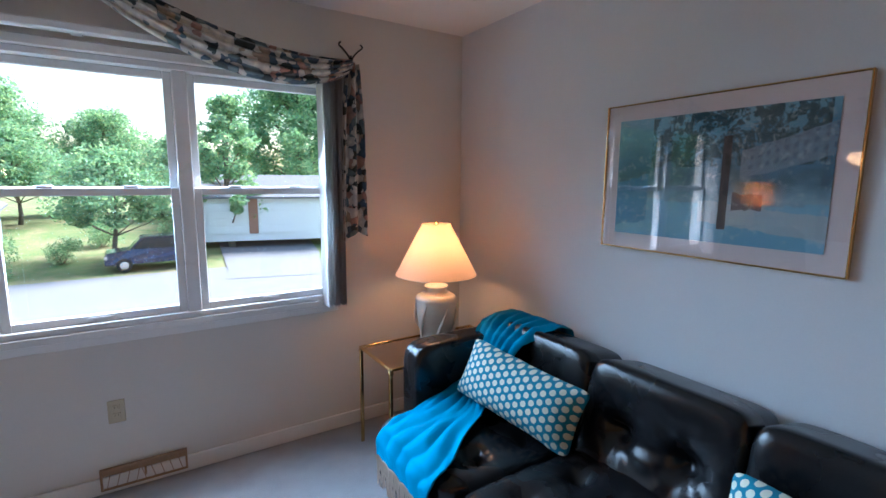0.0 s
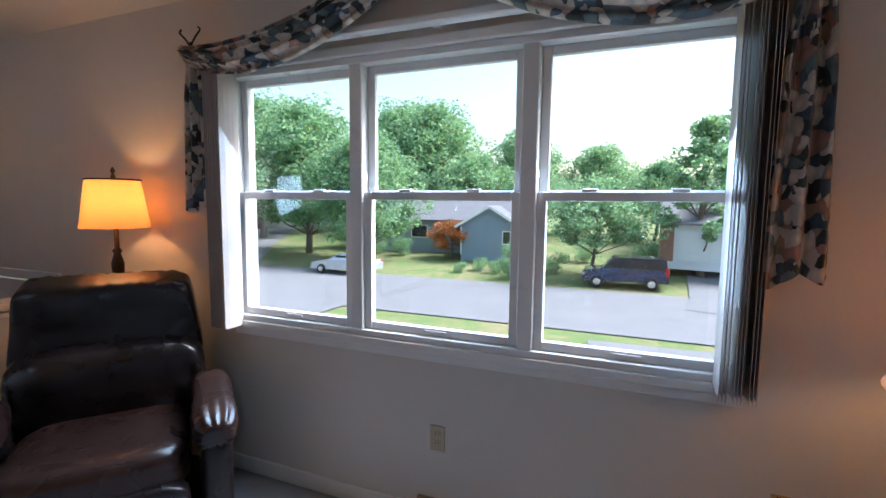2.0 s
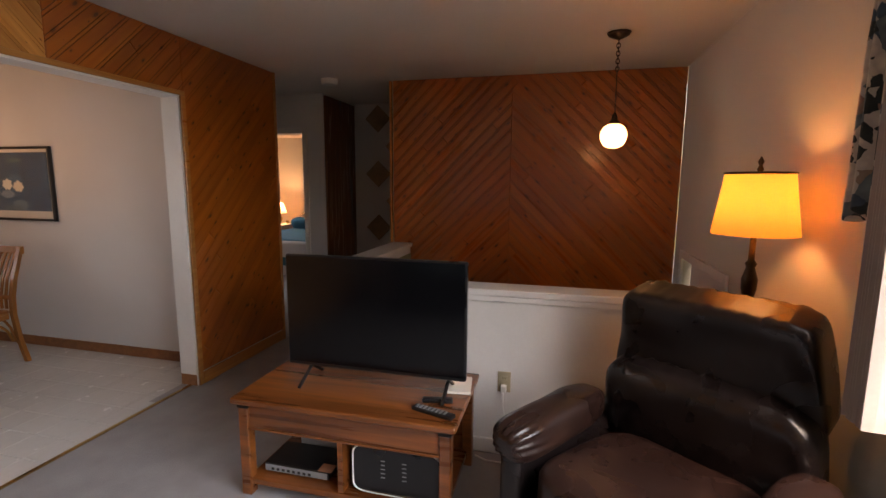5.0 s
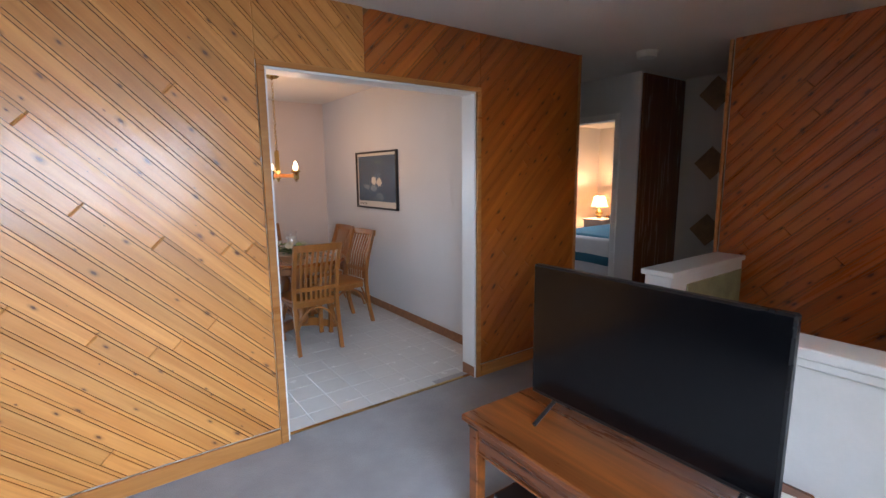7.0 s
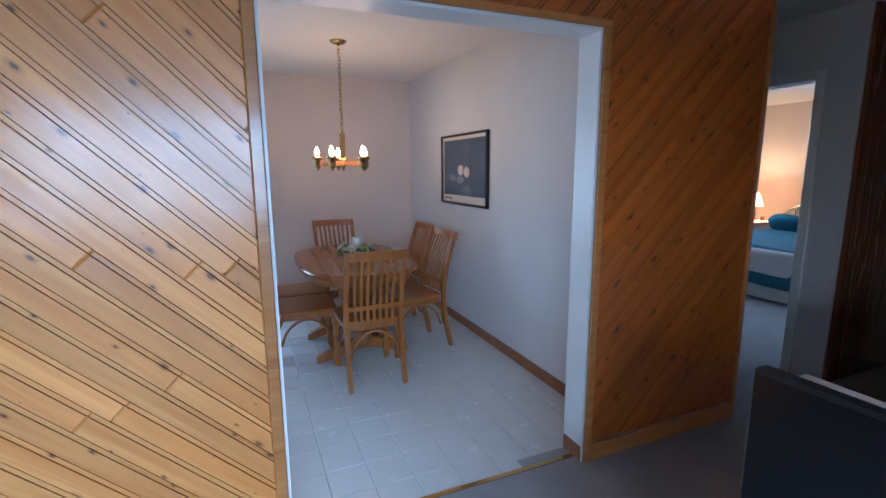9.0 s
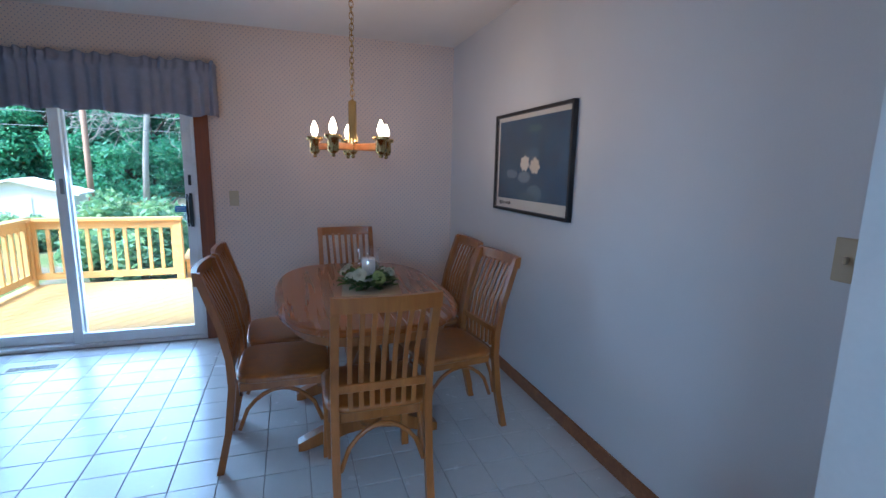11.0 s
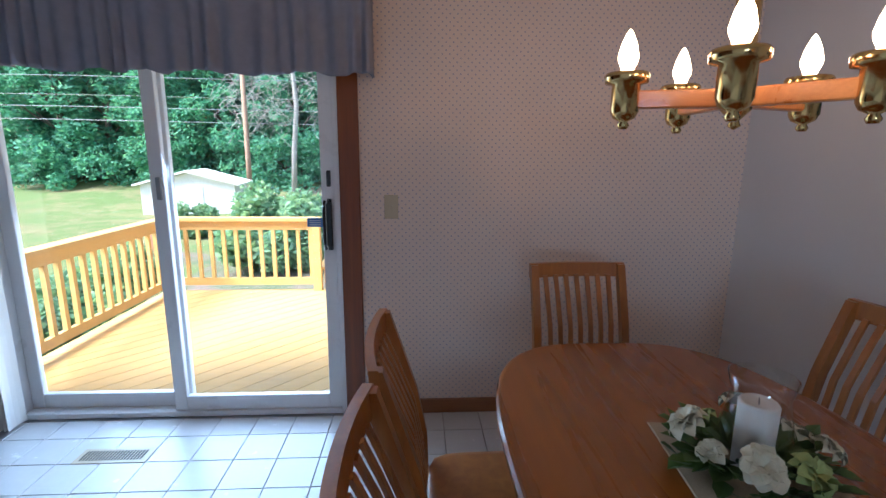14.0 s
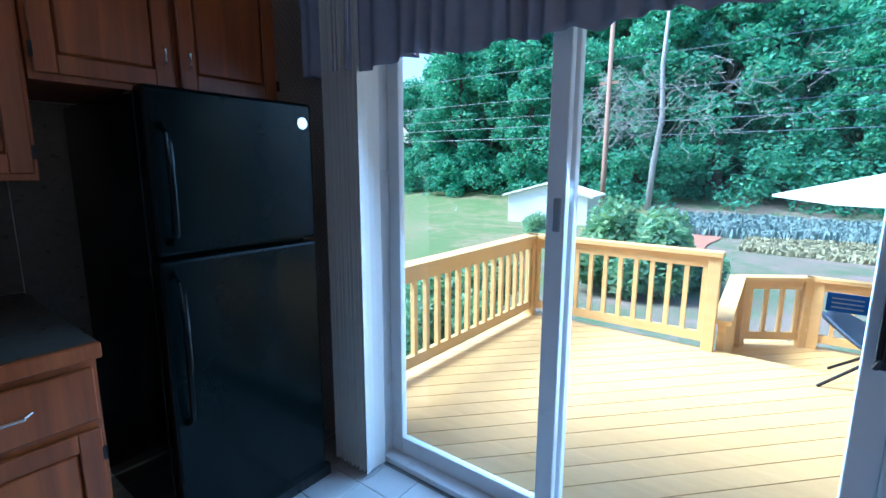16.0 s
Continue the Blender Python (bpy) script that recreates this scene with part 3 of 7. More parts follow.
def floor_slab():
    bm = box(-2.0, YD - 0.06, -0.12, XE, YN, 0)
    box(-5.25, -0.80, -0.12, -2.0, 0.27, 0, into=bm)
    box(-5.25, 0.27, -0.12, XO - 0.16, 2.0, 0, into=bm)
    box(-9.02, -4.52, -0.12, XW - 0.13, -0.80, 0, into=bm)
    return bm


setting("floor", floor_slab(), M["carpet"], "grey short-pile carpet with faint tread marks", "floor")
setting("floor_dining", box(XW - 0.13, YS - 0.16, -0.12, XE, YD - 0.06, -0.009), M["grout"], "tiled dining floor bed with grey-beige grout", "floor")
setting("floor_foyer", box(XO - 0.16, 1.1, -1.27, -2.0, YN, -1.15), M["grout"], "foyer floor at the foot of the stairs", "floor")
threshold = setting("threshold", box(OPEN[0] + 0.0, YD - 0.075, -0.004, OPEN[1] + 0.0, YD - 0.05, 0.006, 0.002), M["brass"], "thin brass strip between carpet and tile", "trim")
for k in range(5):
    setting("stair_step", box(-3.94, 0.40 + 0.22 * k - 0.12, -1.15, -2.13, 0.62 + 0.22 * k - 0.12, -0.19 * (k + 1)), M["carpet"], "carpeted stair step down to the foyer", "stairs")

hw = setting("half_wall", box(-2.13, 0.36, -1.15, -2.0, YN, 0.895), M["trim"], "white painted half wall beside the stairs", "wall")
part("cap", box(-2.15, 0.345, 0.895, -1.975, YN - 0.001, 0.93, 0.004), M["trim"], hw, "white painted cap board")
part("moulding", box(-1.998, 0.34, 0.862, -1.985, YN - 0.001, 0.893, 0.004), M["trim"], hw)
hw2 = setting("half_wall_hall", box(-3.92, 0.27, -1.15, -2.93, 0.44, 0.865), M["trim"], "white painted half wall at the stair head", "wall")
part("cap", box(-3.925, 0.25, 0.865, -2.91, 0.46, 0.90, 0.004), M["trim"], hw2, "white painted cap board")
part("panel", box(-3.9, 0.441, 0.2, -3.12, 0.452, 0.80, 0.002), M["tan_plants"], hw2, "olive panel on the stair side")


def run(name, x0, y0, x1, y1, h, d, material, label, bev=0.004):
    """A board along a wall: from one point to the other, d thick to the left of the way."""
    v = Vector((x1 - x0, y1 - y0))
    bm = box(0, 0, 0.0, v.length, d, h, bev)
    place(bm, pose(x0, y0, 0, 0, 0, math.degrees(math.atan2(v.y, v.x))))
    return setting(name, bm, material, label, "baseboard")


run("baseboard", XE, YN, -1.998, YN, 0.085, 0.014, M["trim"], "cream painted baseboard")
run("baseboard", XE, YD + 0.02, XE, YN - 0.015, 0.085, 0.014, M["trim"], "cream painted baseboard")
run("baseboard", -2.0, YN - 0.015, -2.0, 0.34, 0.085, 0.013, M["trim"], "white painted baseboard")
run("baseboard", XW, -0.81, XW, YS, 0.085, 0.014, M["brown_trim"], "brown stained baseboard")
run("baseboard", XW + 0.015, YS, -0.672, YS, 0.085, 0.014, M["brown_trim"], "brown stained baseboard")
run("baseboard", OPEN[1] + 0.042, YD + 0.001, XE - 0.015, YD + 0.001, 0.09, 0.016, M["pine_trim"], "varnished pine baseboard")
run("baseboard", -3.38, YD + 0.001, OPEN[0] - 0.042, YD + 0.001, 0.09, 0.016, M["pine_trim"], "varnished pine baseboard")
setting("baseboard", box(OPEN[0] - 0.0, -0.80, 0, OPEN[0] + 0.014, -0.662, 0.085, 0.003), M["brown_trim"], "brown baseboard round the opening's jamb", "baseboard")
run("baseboard", -4.35, BD[0] - 0.07, -4.35, -4.4, 0.085, -0.014, M["brown_trim"], "brown stained baseboard")

# opening's pine edging, white lining
for nm, b in (("casing", (OPEN[0] - 0.04, YD, 0, OPEN[0], YD + 0.016, OPEN[3])), ("casing", (OPEN[1], YD, 0, OPEN[1] + 0.04, YD + 0.016, OPEN[3])),
              ("casing", (OPEN[0] - 0.04, YD, OPEN[3], OPEN[1] + 0.04, YD + 0.016, OPEN[3] + 0.03)), ("casing", (-3.40, YD - 0.14, 0, -3.386, YD + 0.014, H))):
    setting("trim", box(*b[:3], *b[3:], 0.003), M["pine_trim"], "varnished pine edging of the opening", "trim")
for b in ((OPEN[0], -0.80, 0.0, OPEN[0] + 0.012, -0.661, OPEN[3] - 0.012), (OPEN[1] - 0.012, -0.80, 0, OPEN[1], -0.661, OPEN[3] - 0.012), (OPEN[0], -0.80, OPEN[3] - 0.012, OPEN[1], -0.661, OPEN[3])):
    setting("opening_lining", box(*b), M["trim"], "white painted lining of the opening", "trim")
# bedroom doorway
for b in ((-4.349, BD[1], 0, -4.33, BD[1] + 0.06, 2.08), (-4.349, BD[0] - 0.06, 0, -4.33, BD[0], 2.08), (-4.349, BD[0], 2.02, -4.33, BD[1], 2.08)):
    setting("door_casing", box(*b, 0.003), M["trim"], "white painted door casing", "trim")
setting("closet_panel", box(-5.10, -0.698, 0.01, -4.36, -0.672, 2.42, 0.003), M["panel_wood"], "tall dark-stained wooden panel beside the hall", "trim")


# ---- the front window ----
def frame_of(x0, z0, x1, z1, y0, y1, w, bev=0.003):
    bm = box(x0, y0, z0, x0 + w, y1, z1, bev)
    box(x1 - w, y0, z0, x1, y1, z1, bev, into=bm)
    box(x0 + w, y0, z0, x1 - w, y1, z0 + w, bev, into=bm)
    box(x0 + w, y0, z1 - w, x1 - w, y1, z1, bev, into=bm)
    return bm


win = tagged(new("window_1"), "white vinyl triple double-hung front window", "window", kind="structure")
part("window_frame", frame_of(WIN[0], WIN[2], WIN[1], WIN[3], YN - 0.012, YN + 0.12, 0.03), M["vinyl"], win)
for xm in (-0.40, 0.372):
    part("mullion", box(xm - 0.032, YN - 0.008, WIN[2] + 0.03, xm + 0.032, YN + 0.11, WIN[3] - 0.03, 0.004), M["vinyl"], win)
for x0, x1 in ((WIN[0] + 0.03, -0.432), (-0.368, 0.34), (0.404, WIN[1] - 0.03)):
    s = part("sash", frame_of(x0, WIN[2] + 0.03, x1, 1.475, YN + 0.012, YN + 0.04, 0.036), M["vinyl"], win, "lower sash")
    part("pane", box(x0 + 0.034, YN + 0.024, WIN[2] + 0.064, x1 - 0.034, YN + 0.028, 1.441), M["pane_front"], s).visible_shadow = False
    s = part("sash", frame_of(x0, 1.445, x1, WIN[3] - 0.03, YN + 0.048, YN + 0.076, 0.036), M["vinyl"], win, "upper sash")
    part("pane", box(x0 + 0.034, YN + 0.06, 1.479, x1 - 0.034, YN + 0.064, WIN[3] - 0.064), M["pane_front"], s).visible_shadow = False
    for f in (0.28, 0.72):
        xl = x0 + (x1 - x0) * f
        lk = part("lock", box(xl - 0.03, YN + 0.016, 1.475, xl + 0.03, YN + 0.038, 1.487, 0.004), M["vinyl"], win, "small sash latch")
        box(xl - 0.012, YN + 0.010, 1.487, xl + 0.03, YN + 0.03, 1.495, 0.002)
    part("lift", box((x0 + x1) / 2 - 0.05, YN + 0.004, WIN[2] + 0.048, (x0 + x1) / 2 + 0.05, YN + 0.012, WIN[2] + 0.056), M["vinyl"], win)
part("window_sill", box(WIN[0] - 0.03, YN - 0.022, WIN[2] - 0.035, WIN[1] + 0.03, YN - 0.001, WIN[2], 0.004), M["trim"], win, "white sill board")
part("apron", box(WIN[0], YN - 0.010, WIN[2] - 0.075, WIN[1], YN - 0.0015, WIN[2] - 0.036, 0.003), M["trim"], win)
part("head_moulding", box(WIN[0] - 0.04, YN - 0.030, WIN[3], WIN[1] + 0.04, YN - 0.001, WIN[3] + 0.045, 0.006), M["trim"], win)
rail = thing("blind_rail", "white vertical blind head rail above the window", "blind")
part("rail", box(WIN[0] - 0.06, YN - 0.10, 2.115, WIN[1] + 0.08, YN - 0.05, 2.15, 0.006), M["vinyl"], rail)
part("bracket", box(-0.02, YN - 0.05, 2.12, 0.02, YN, 2.145), M["vinyl"], rail)


def blind_stack(x, y, z0, z1, n, dx, w, label, turned=1, mt="blind"):
    """A drawn stack of vertical slats, each a slightly cupped strip standing nearly square to the wall."""
    st = thing("vertical_blind", label, "blind")
    for k in range(n):
        xk = x + dx * k
        bm = grid(lambda u, v: Vector((0.008 * math.sin(math.pi * u) + xk + turned * 0.004 * u * (k % 3), y - w * u, z0 + (z1 - z0) * v)), 4, 2, 0.0016)
        part("slat", bm, M[mt], st)
    return st


blind_stack(-1.075, YN - 0.014, 0.80, 2.115, 7, -0.016, 0.115, "stacked grey-white vertical blind slats beside the window")
blind_stack(1.03, YN - 0.014, 0.80, 2.115, 9, 0.014, 0.115, "stacked taupe vertical blind slats beside the window", -1)

# ---- the patio door ----
pd = tagged(new("door_1"), "white sliding glass patio door with a black handle", "door", kind="structure")
part("door_frame", frame_of(PAT[0], PAT[2] + 0.045, PAT[1], PAT[3], YS - 0.11, YS + 0.006, 0.03), M["vinyl"], pd)
part("track", box(PAT[0], YS - 0.13, PAT[2] + 0.0, PAT[1], YS + 0.02, PAT[2] + 0.043, 0.004), M["grey_plastic"], pd, "grey metal door track")
for nm, x0, x1, y in (("sliding_panel", PAT[0] + 0.03, 0.345, YS - 0.01), ("fixed_panel", 0.27, PAT[1] - 0.03, YS - 0.06)):
    bm = box(x0, y - 0.035, PAT[2] + 0.075, x0 + 0.065, y, PAT[3] - 0.03, 0.003)
    box(x1 - 0.065, y - 0.035, PAT[2] + 0.075, x1, y, PAT[3] - 0.03, 0.003, into=bm)
    box(x0 + 0.065, y - 0.035, PAT[2] + 0.075, x1 - 0.065, y, PAT[2] + 0.155, 0.003, into=bm)
    box(x0 + 0.065, y - 0.035, PAT[3] - 0.10, x1 - 0.065, y, PAT[3] - 0.03, 0.003, into=bm)
    p = part(nm, bm, M["vinyl"], pd)
    part("pane", box(x0 + 0.063, y - 0.020, PAT[2] + 0.153, x1 - 0.063, y - 0.015, PAT[3] - 0.098), M["pane_rear"], p).visible_shadow = False
hd = part("handle", box(-0.535, YS + 0.012, 0.94, -0.505, YS + 0.03, 1.16, 0.006), M["black"], pd, "black pull handle")
box_b = box(-0.53, YS - 0.009, 0.92, -0.51, YS + 0.012, 0.96)
box(-0.53, YS - 0.009, 1.14, -0.51, YS + 0.012, 1.18, into=box_b)
part("grip", tube([(-0.50, YS + 0.03, 0.93), (-0.50, YS + 0.055, 0.96), (-0.50, YS + 0.055, 1.14), (-0.50, YS + 0.03, 1.17)], 0.008), M["black"], hd)
part("handle_foot", box_b, M["black"], hd)
label = part("label", box(-0.478, YS - 0.0245, 1.034, -0.400, YS - 0.0235, 1.080), M["label_blue"], pd, "blue sticker with pale lines on the glass")
for z in (1.045, 1.056, 1.067):
    part("print_line", box(-0.470, YS - 0.0233, z - 0.002, -0.410, YS - 0.0228, z + 0.002), M["siding_white"], label)
part("latch", box(-0.53, YS - 0.009, 1.24, -0.51, YS + 0.012, 1.32, 0.004), M["black"], pd, "black latch")
part("catch", box(0.29, YS - 0.009, 1.17, 0.315, YS + 0.003, 1.28, 0.003), M["grey_plastic"], pd, "small steel catch")
setting("door_casing", box(-0.675, YS, 0.0, -0.575, YS + 0.02, 2.04, 0.004), M["cab_wood"], "brown stained wooden door casing", "trim")
setting("door_casing", box(-0.675, YS, 2.04, 1.25, YS + 0.02, 2.12, 0.004), M["pine_trim"], "brown stained wooden door casing", "trim")
blind_stack(1.085, YS + 0.026, 0.02, 2.04, 13, 0.0175, -0.115, "stacked cream vertical blind slats beside the patio door", mt="blind_cream")

ed = tagged(new("door_2"), "white front door below the half wall", "door", kind="structure")
part("leaf", box(ENT[0] + 0.03, YN + 0.05, ENT[2], ENT[1] - 0.03, YN + 0.09, ENT[3] - 0.03, 0.003), M["trim"], ed)
setting("door_casing", box(ENT[0] - 0.07, YN - 0.02, ENT[2], ENT[0], YN - 0.001, ENT[3] + 0.06, 0.003), M["trim"], "white painted front door casing", "trim")
setting("door_casing", box(ENT[1], YN - 0.02, ENT[2], ENT[1] + 0.07, YN - 0.001, ENT[3] + 0.06, 0.003), M["trim"], "white painted front door casing", "trim")
setting("door_casing", box(ENT[0], YN - 0.02, ENT[3], ENT[1], YN - 0.001, ENT[3] + 0.06, 0.003), M["trim"], "white painted front door casing", "trim")

# ---- living room ----
def plate(name, label, at, axis, kind_="outlet", mt="ivory", w=0.07, h=0.115):
    """A wall plate; axis is the way it faces: 'y-', 'y+', 'x-', 'x+'."""
    rz = {"y-": 0, "x+": 90, "y+": 180, "x-": -90}[axis]
    t = thing(name, label, "wall plate", at=at, rz=rz)
    part("plate", box(-w / 2, -0.006, -h / 2, w / 2, -0.0005, h / 2, 0.002), M[mt], t)
    if kind_ == "outlet":
        for s in (-1, 1):
            r = part("receptacle", box(-0.017, -0.009, s * 0.02 - 0.014, 0.017, -0.006, s * 0.02 + 0.014, 0.002), M[mt], t)
            part("slot", merge(box(-0.008, -0.0098, s * 0.02 - 0.002, -0.006, -0.009, s * 0.02 + 0.007), box(0.006, -0.0098, s * 0.02 - 0.002, 0.008, -0.009, s * 0.02 + 0.006)), M["dark_slot"], r)
    else:
        part("toggle", box(-0.005, -0.018, -0.010, 0.005, -0.006, 0.010, 0.002), M[mt], t)
    return t


plate("outlet", "ivory duplex outlet below the window", (0.005, YN, 0.405), "y-")
plate("outlet", "ivory duplex outlet on the half wall behind the recliner", (-2.0, 1.60, 0.42), "x+")
plate("outlet", "white duplex outlet on the pine boards", (0.33, YD + 0.003, 0.37), "y+", mt="white_plastic", w=0.08, h=0.13)
plate("light_switch", "ivory light switch beside the patio door", (-0.828, YS, 1.14), "y+", "switch", h=0.12)
plate("outlet", "ivory duplex outlet on the dotted wallpaper", (-0.855, YS, 0.33), "y+")
plate("light_switch", "ivory light switch inside the opening", (XW, -1.02, 1.18), "x+", "switch", h=0.12)


vent = thing("wall_register", "tan metal baseboard air register", "vent")
part("frame", frame_of(-0.085, 0.02, 0.285, 0.128, YN - 0.022, YN - 0.002, 0.010, 0.002), M["register_tan"], vent)
part("back", box(-0.075, YN - 0.006, 0.03, 0.275, YN - 0.003, 0.118), M["register_tan"], vent)
for k in range(9):
    x = -0.06 + 0.04 * k
    part("slat", place(box(-0.0015, -0.01, 0, 0.0015, 0, 0.085), pose(x, YN - 0.007, 0.031, 0, 14 if k < 4 else -14, 0)), M["register_tan"], vent)
part("lever", box(0.095, YN - 0.03, 0.055, 0.105, YN - 0.016, 0.095, 0.002), M["register_tan"], vent)
fv = thing("floor_register", "grey metal floor register set in the tiles", "vent", at=(0.46, -3.92, 0))
part("frame", merge(box(-0.165, -0.055, 0.0, 0.165, 0.055, 0.003), bmesh.new()), M["ivory"], fv)
for k in range(20):
    part("slot", box(-0.135 + 0.0142 * k, -0.035, 0.003, -0.1285 + 0.0142 * k, 0.035, 0.0045), M["dark_slot"], fv)


def scarf_fold(u, v, x0, x1, zt, sag, depth, folds, seedx):
    x = x0 + (x1 - x0) * u
    arch = 4 * u * (1 - u)
    lop = u ** 1.0
    top = zt - 0.55 * sag * arch
    low = zt - 0.055 - sag * arch - 0.085 * arch ** 0.5
    z = top + (low - top) * v
    y = YN - 0.13 - depth * math.sin(math.pi * min(1, v * 1.05)) * (0.45 + 0.55 * arch) - 0.012 * math.sin(folds * 2 * math.pi * v + 2.2 * u + seedx)
    return Vector((x, y, z))


scarf = thing("window_scarf", "dark floral cotton scarf draped in two swags over iron hooks", "curtain")
part("swag", grid(lambda u, v: scarf_fold(u, v, -1.285, -0.03, 2.165 + 0.27 * u ** 1.6, 0.085, 0.05, 4.3, 0), 60, 34, 0.002), M["floral"], scarf, smooth=True)
part("swag", grid(lambda u, v: scarf_fold(u, v, -0.03, 1.19, 2.165 + 0.27 * (1 - u) ** 1.6, 0.085, 0.05, 4.3, 1), 60, 34, 0.002), M["floral"], scarf, smooth=True)


def tail(x, ztop, zlow, w, flare):
    def fn(u, v):
        ww = w * (0.62 + 0.38 * min(1, v * 3)) + flare * v
        z = ztop + (zlow - ztop) * v - (0.035 * (1 - u) if v > 0.98 else 0) - 0.02 * math.sin(u * 9) * v
        return Vector((x + (u - 0.5) * ww, YN - 0.075 - 0.028 * math.sin(u * 5.2 * math.pi + 0.6 * v) - 0.02 * math.sin(math.pi * u), z))
    return grid(fn, 40, 24, 0.002)


part("tail", tail(-1.255, 2.15, 1.42, 0.13, 0.05), M["floral"], scarf, smooth=True)
part("tail", tail(1.215, 2.15, 1.22, 0.13, 0.05), M["floral"], scarf, smooth=True)
for xh in (-1.27, 1.20):
    hk = thing("curtain_hook", "black wrought-iron scroll hook", "curtain hook")
    for s in (-1, 1):
        pts = [(xh + s * (0.006 + 0.03 * math.sin(a * 0.5)) + s * 0.016 * (1 - math.cos(a)), YN - 0.10, 2.17 + 0.09 * a / 4.0 + 0.012 * math.sin(a)) for a in [4.2 * i / 14 for i in range(15)]]
        part("scroll", tube(pts, 0.0045, 6), M["iron"], hk, smooth=True)
    part("arm", tube([(xh, YN, 2.15), (xh, YN - 0.10, 2.16), (xh, YN - 0.10, 2.19)], 0.005, 6), M["iron"], hk, smooth=True)
for xh in (-0.03,):
    hk = thing("curtain_hook", "black iron hook above the middle of the window", "curtain hook")
    part("arm", tube([(xh, YN, 2.41), (xh, YN - 0.14, 2.41), (xh, YN - 0.14, 2.43)], 0.005, 6), M["iron"], hk)

# picture over the sofa
def framed(name, label, w, h, fw, fd, frame_m, mat_w, mat_m, art, at, rz, mat_bottom=0.0):
    """A framed picture facing local -y, its centre at the pose."""
    t = thing(name, label, "picture", at=at, rz=rz)
    part("frame", frame_of(-w / 2, -h / 2, w / 2, h / 2, -fd, -0.001, fw, 0.002), frame_m, t)
    part("backing", box(-w / 2 + fw, -0.010, -h / 2 + fw, w / 2 - fw, -0.004, h / 2 - fw), mat_m, t, "mat board")
    part("print", box(-w / 2 + fw + mat_w, -0.013, -h / 2 + fw + mat_w + mat_bottom, w / 2 - fw - mat_w, -0.0105, h / 2 - fw - mat_w), art, t)
    part("glazing", grid(lambda u, v: Vector(((u - 0.5) * (w - 2 * fw), -fd + 0.005, (v - 0.5) * (h - 2 * fw))), 1, 1), M["picture_glass"], t).visible_shadow = False
    return t


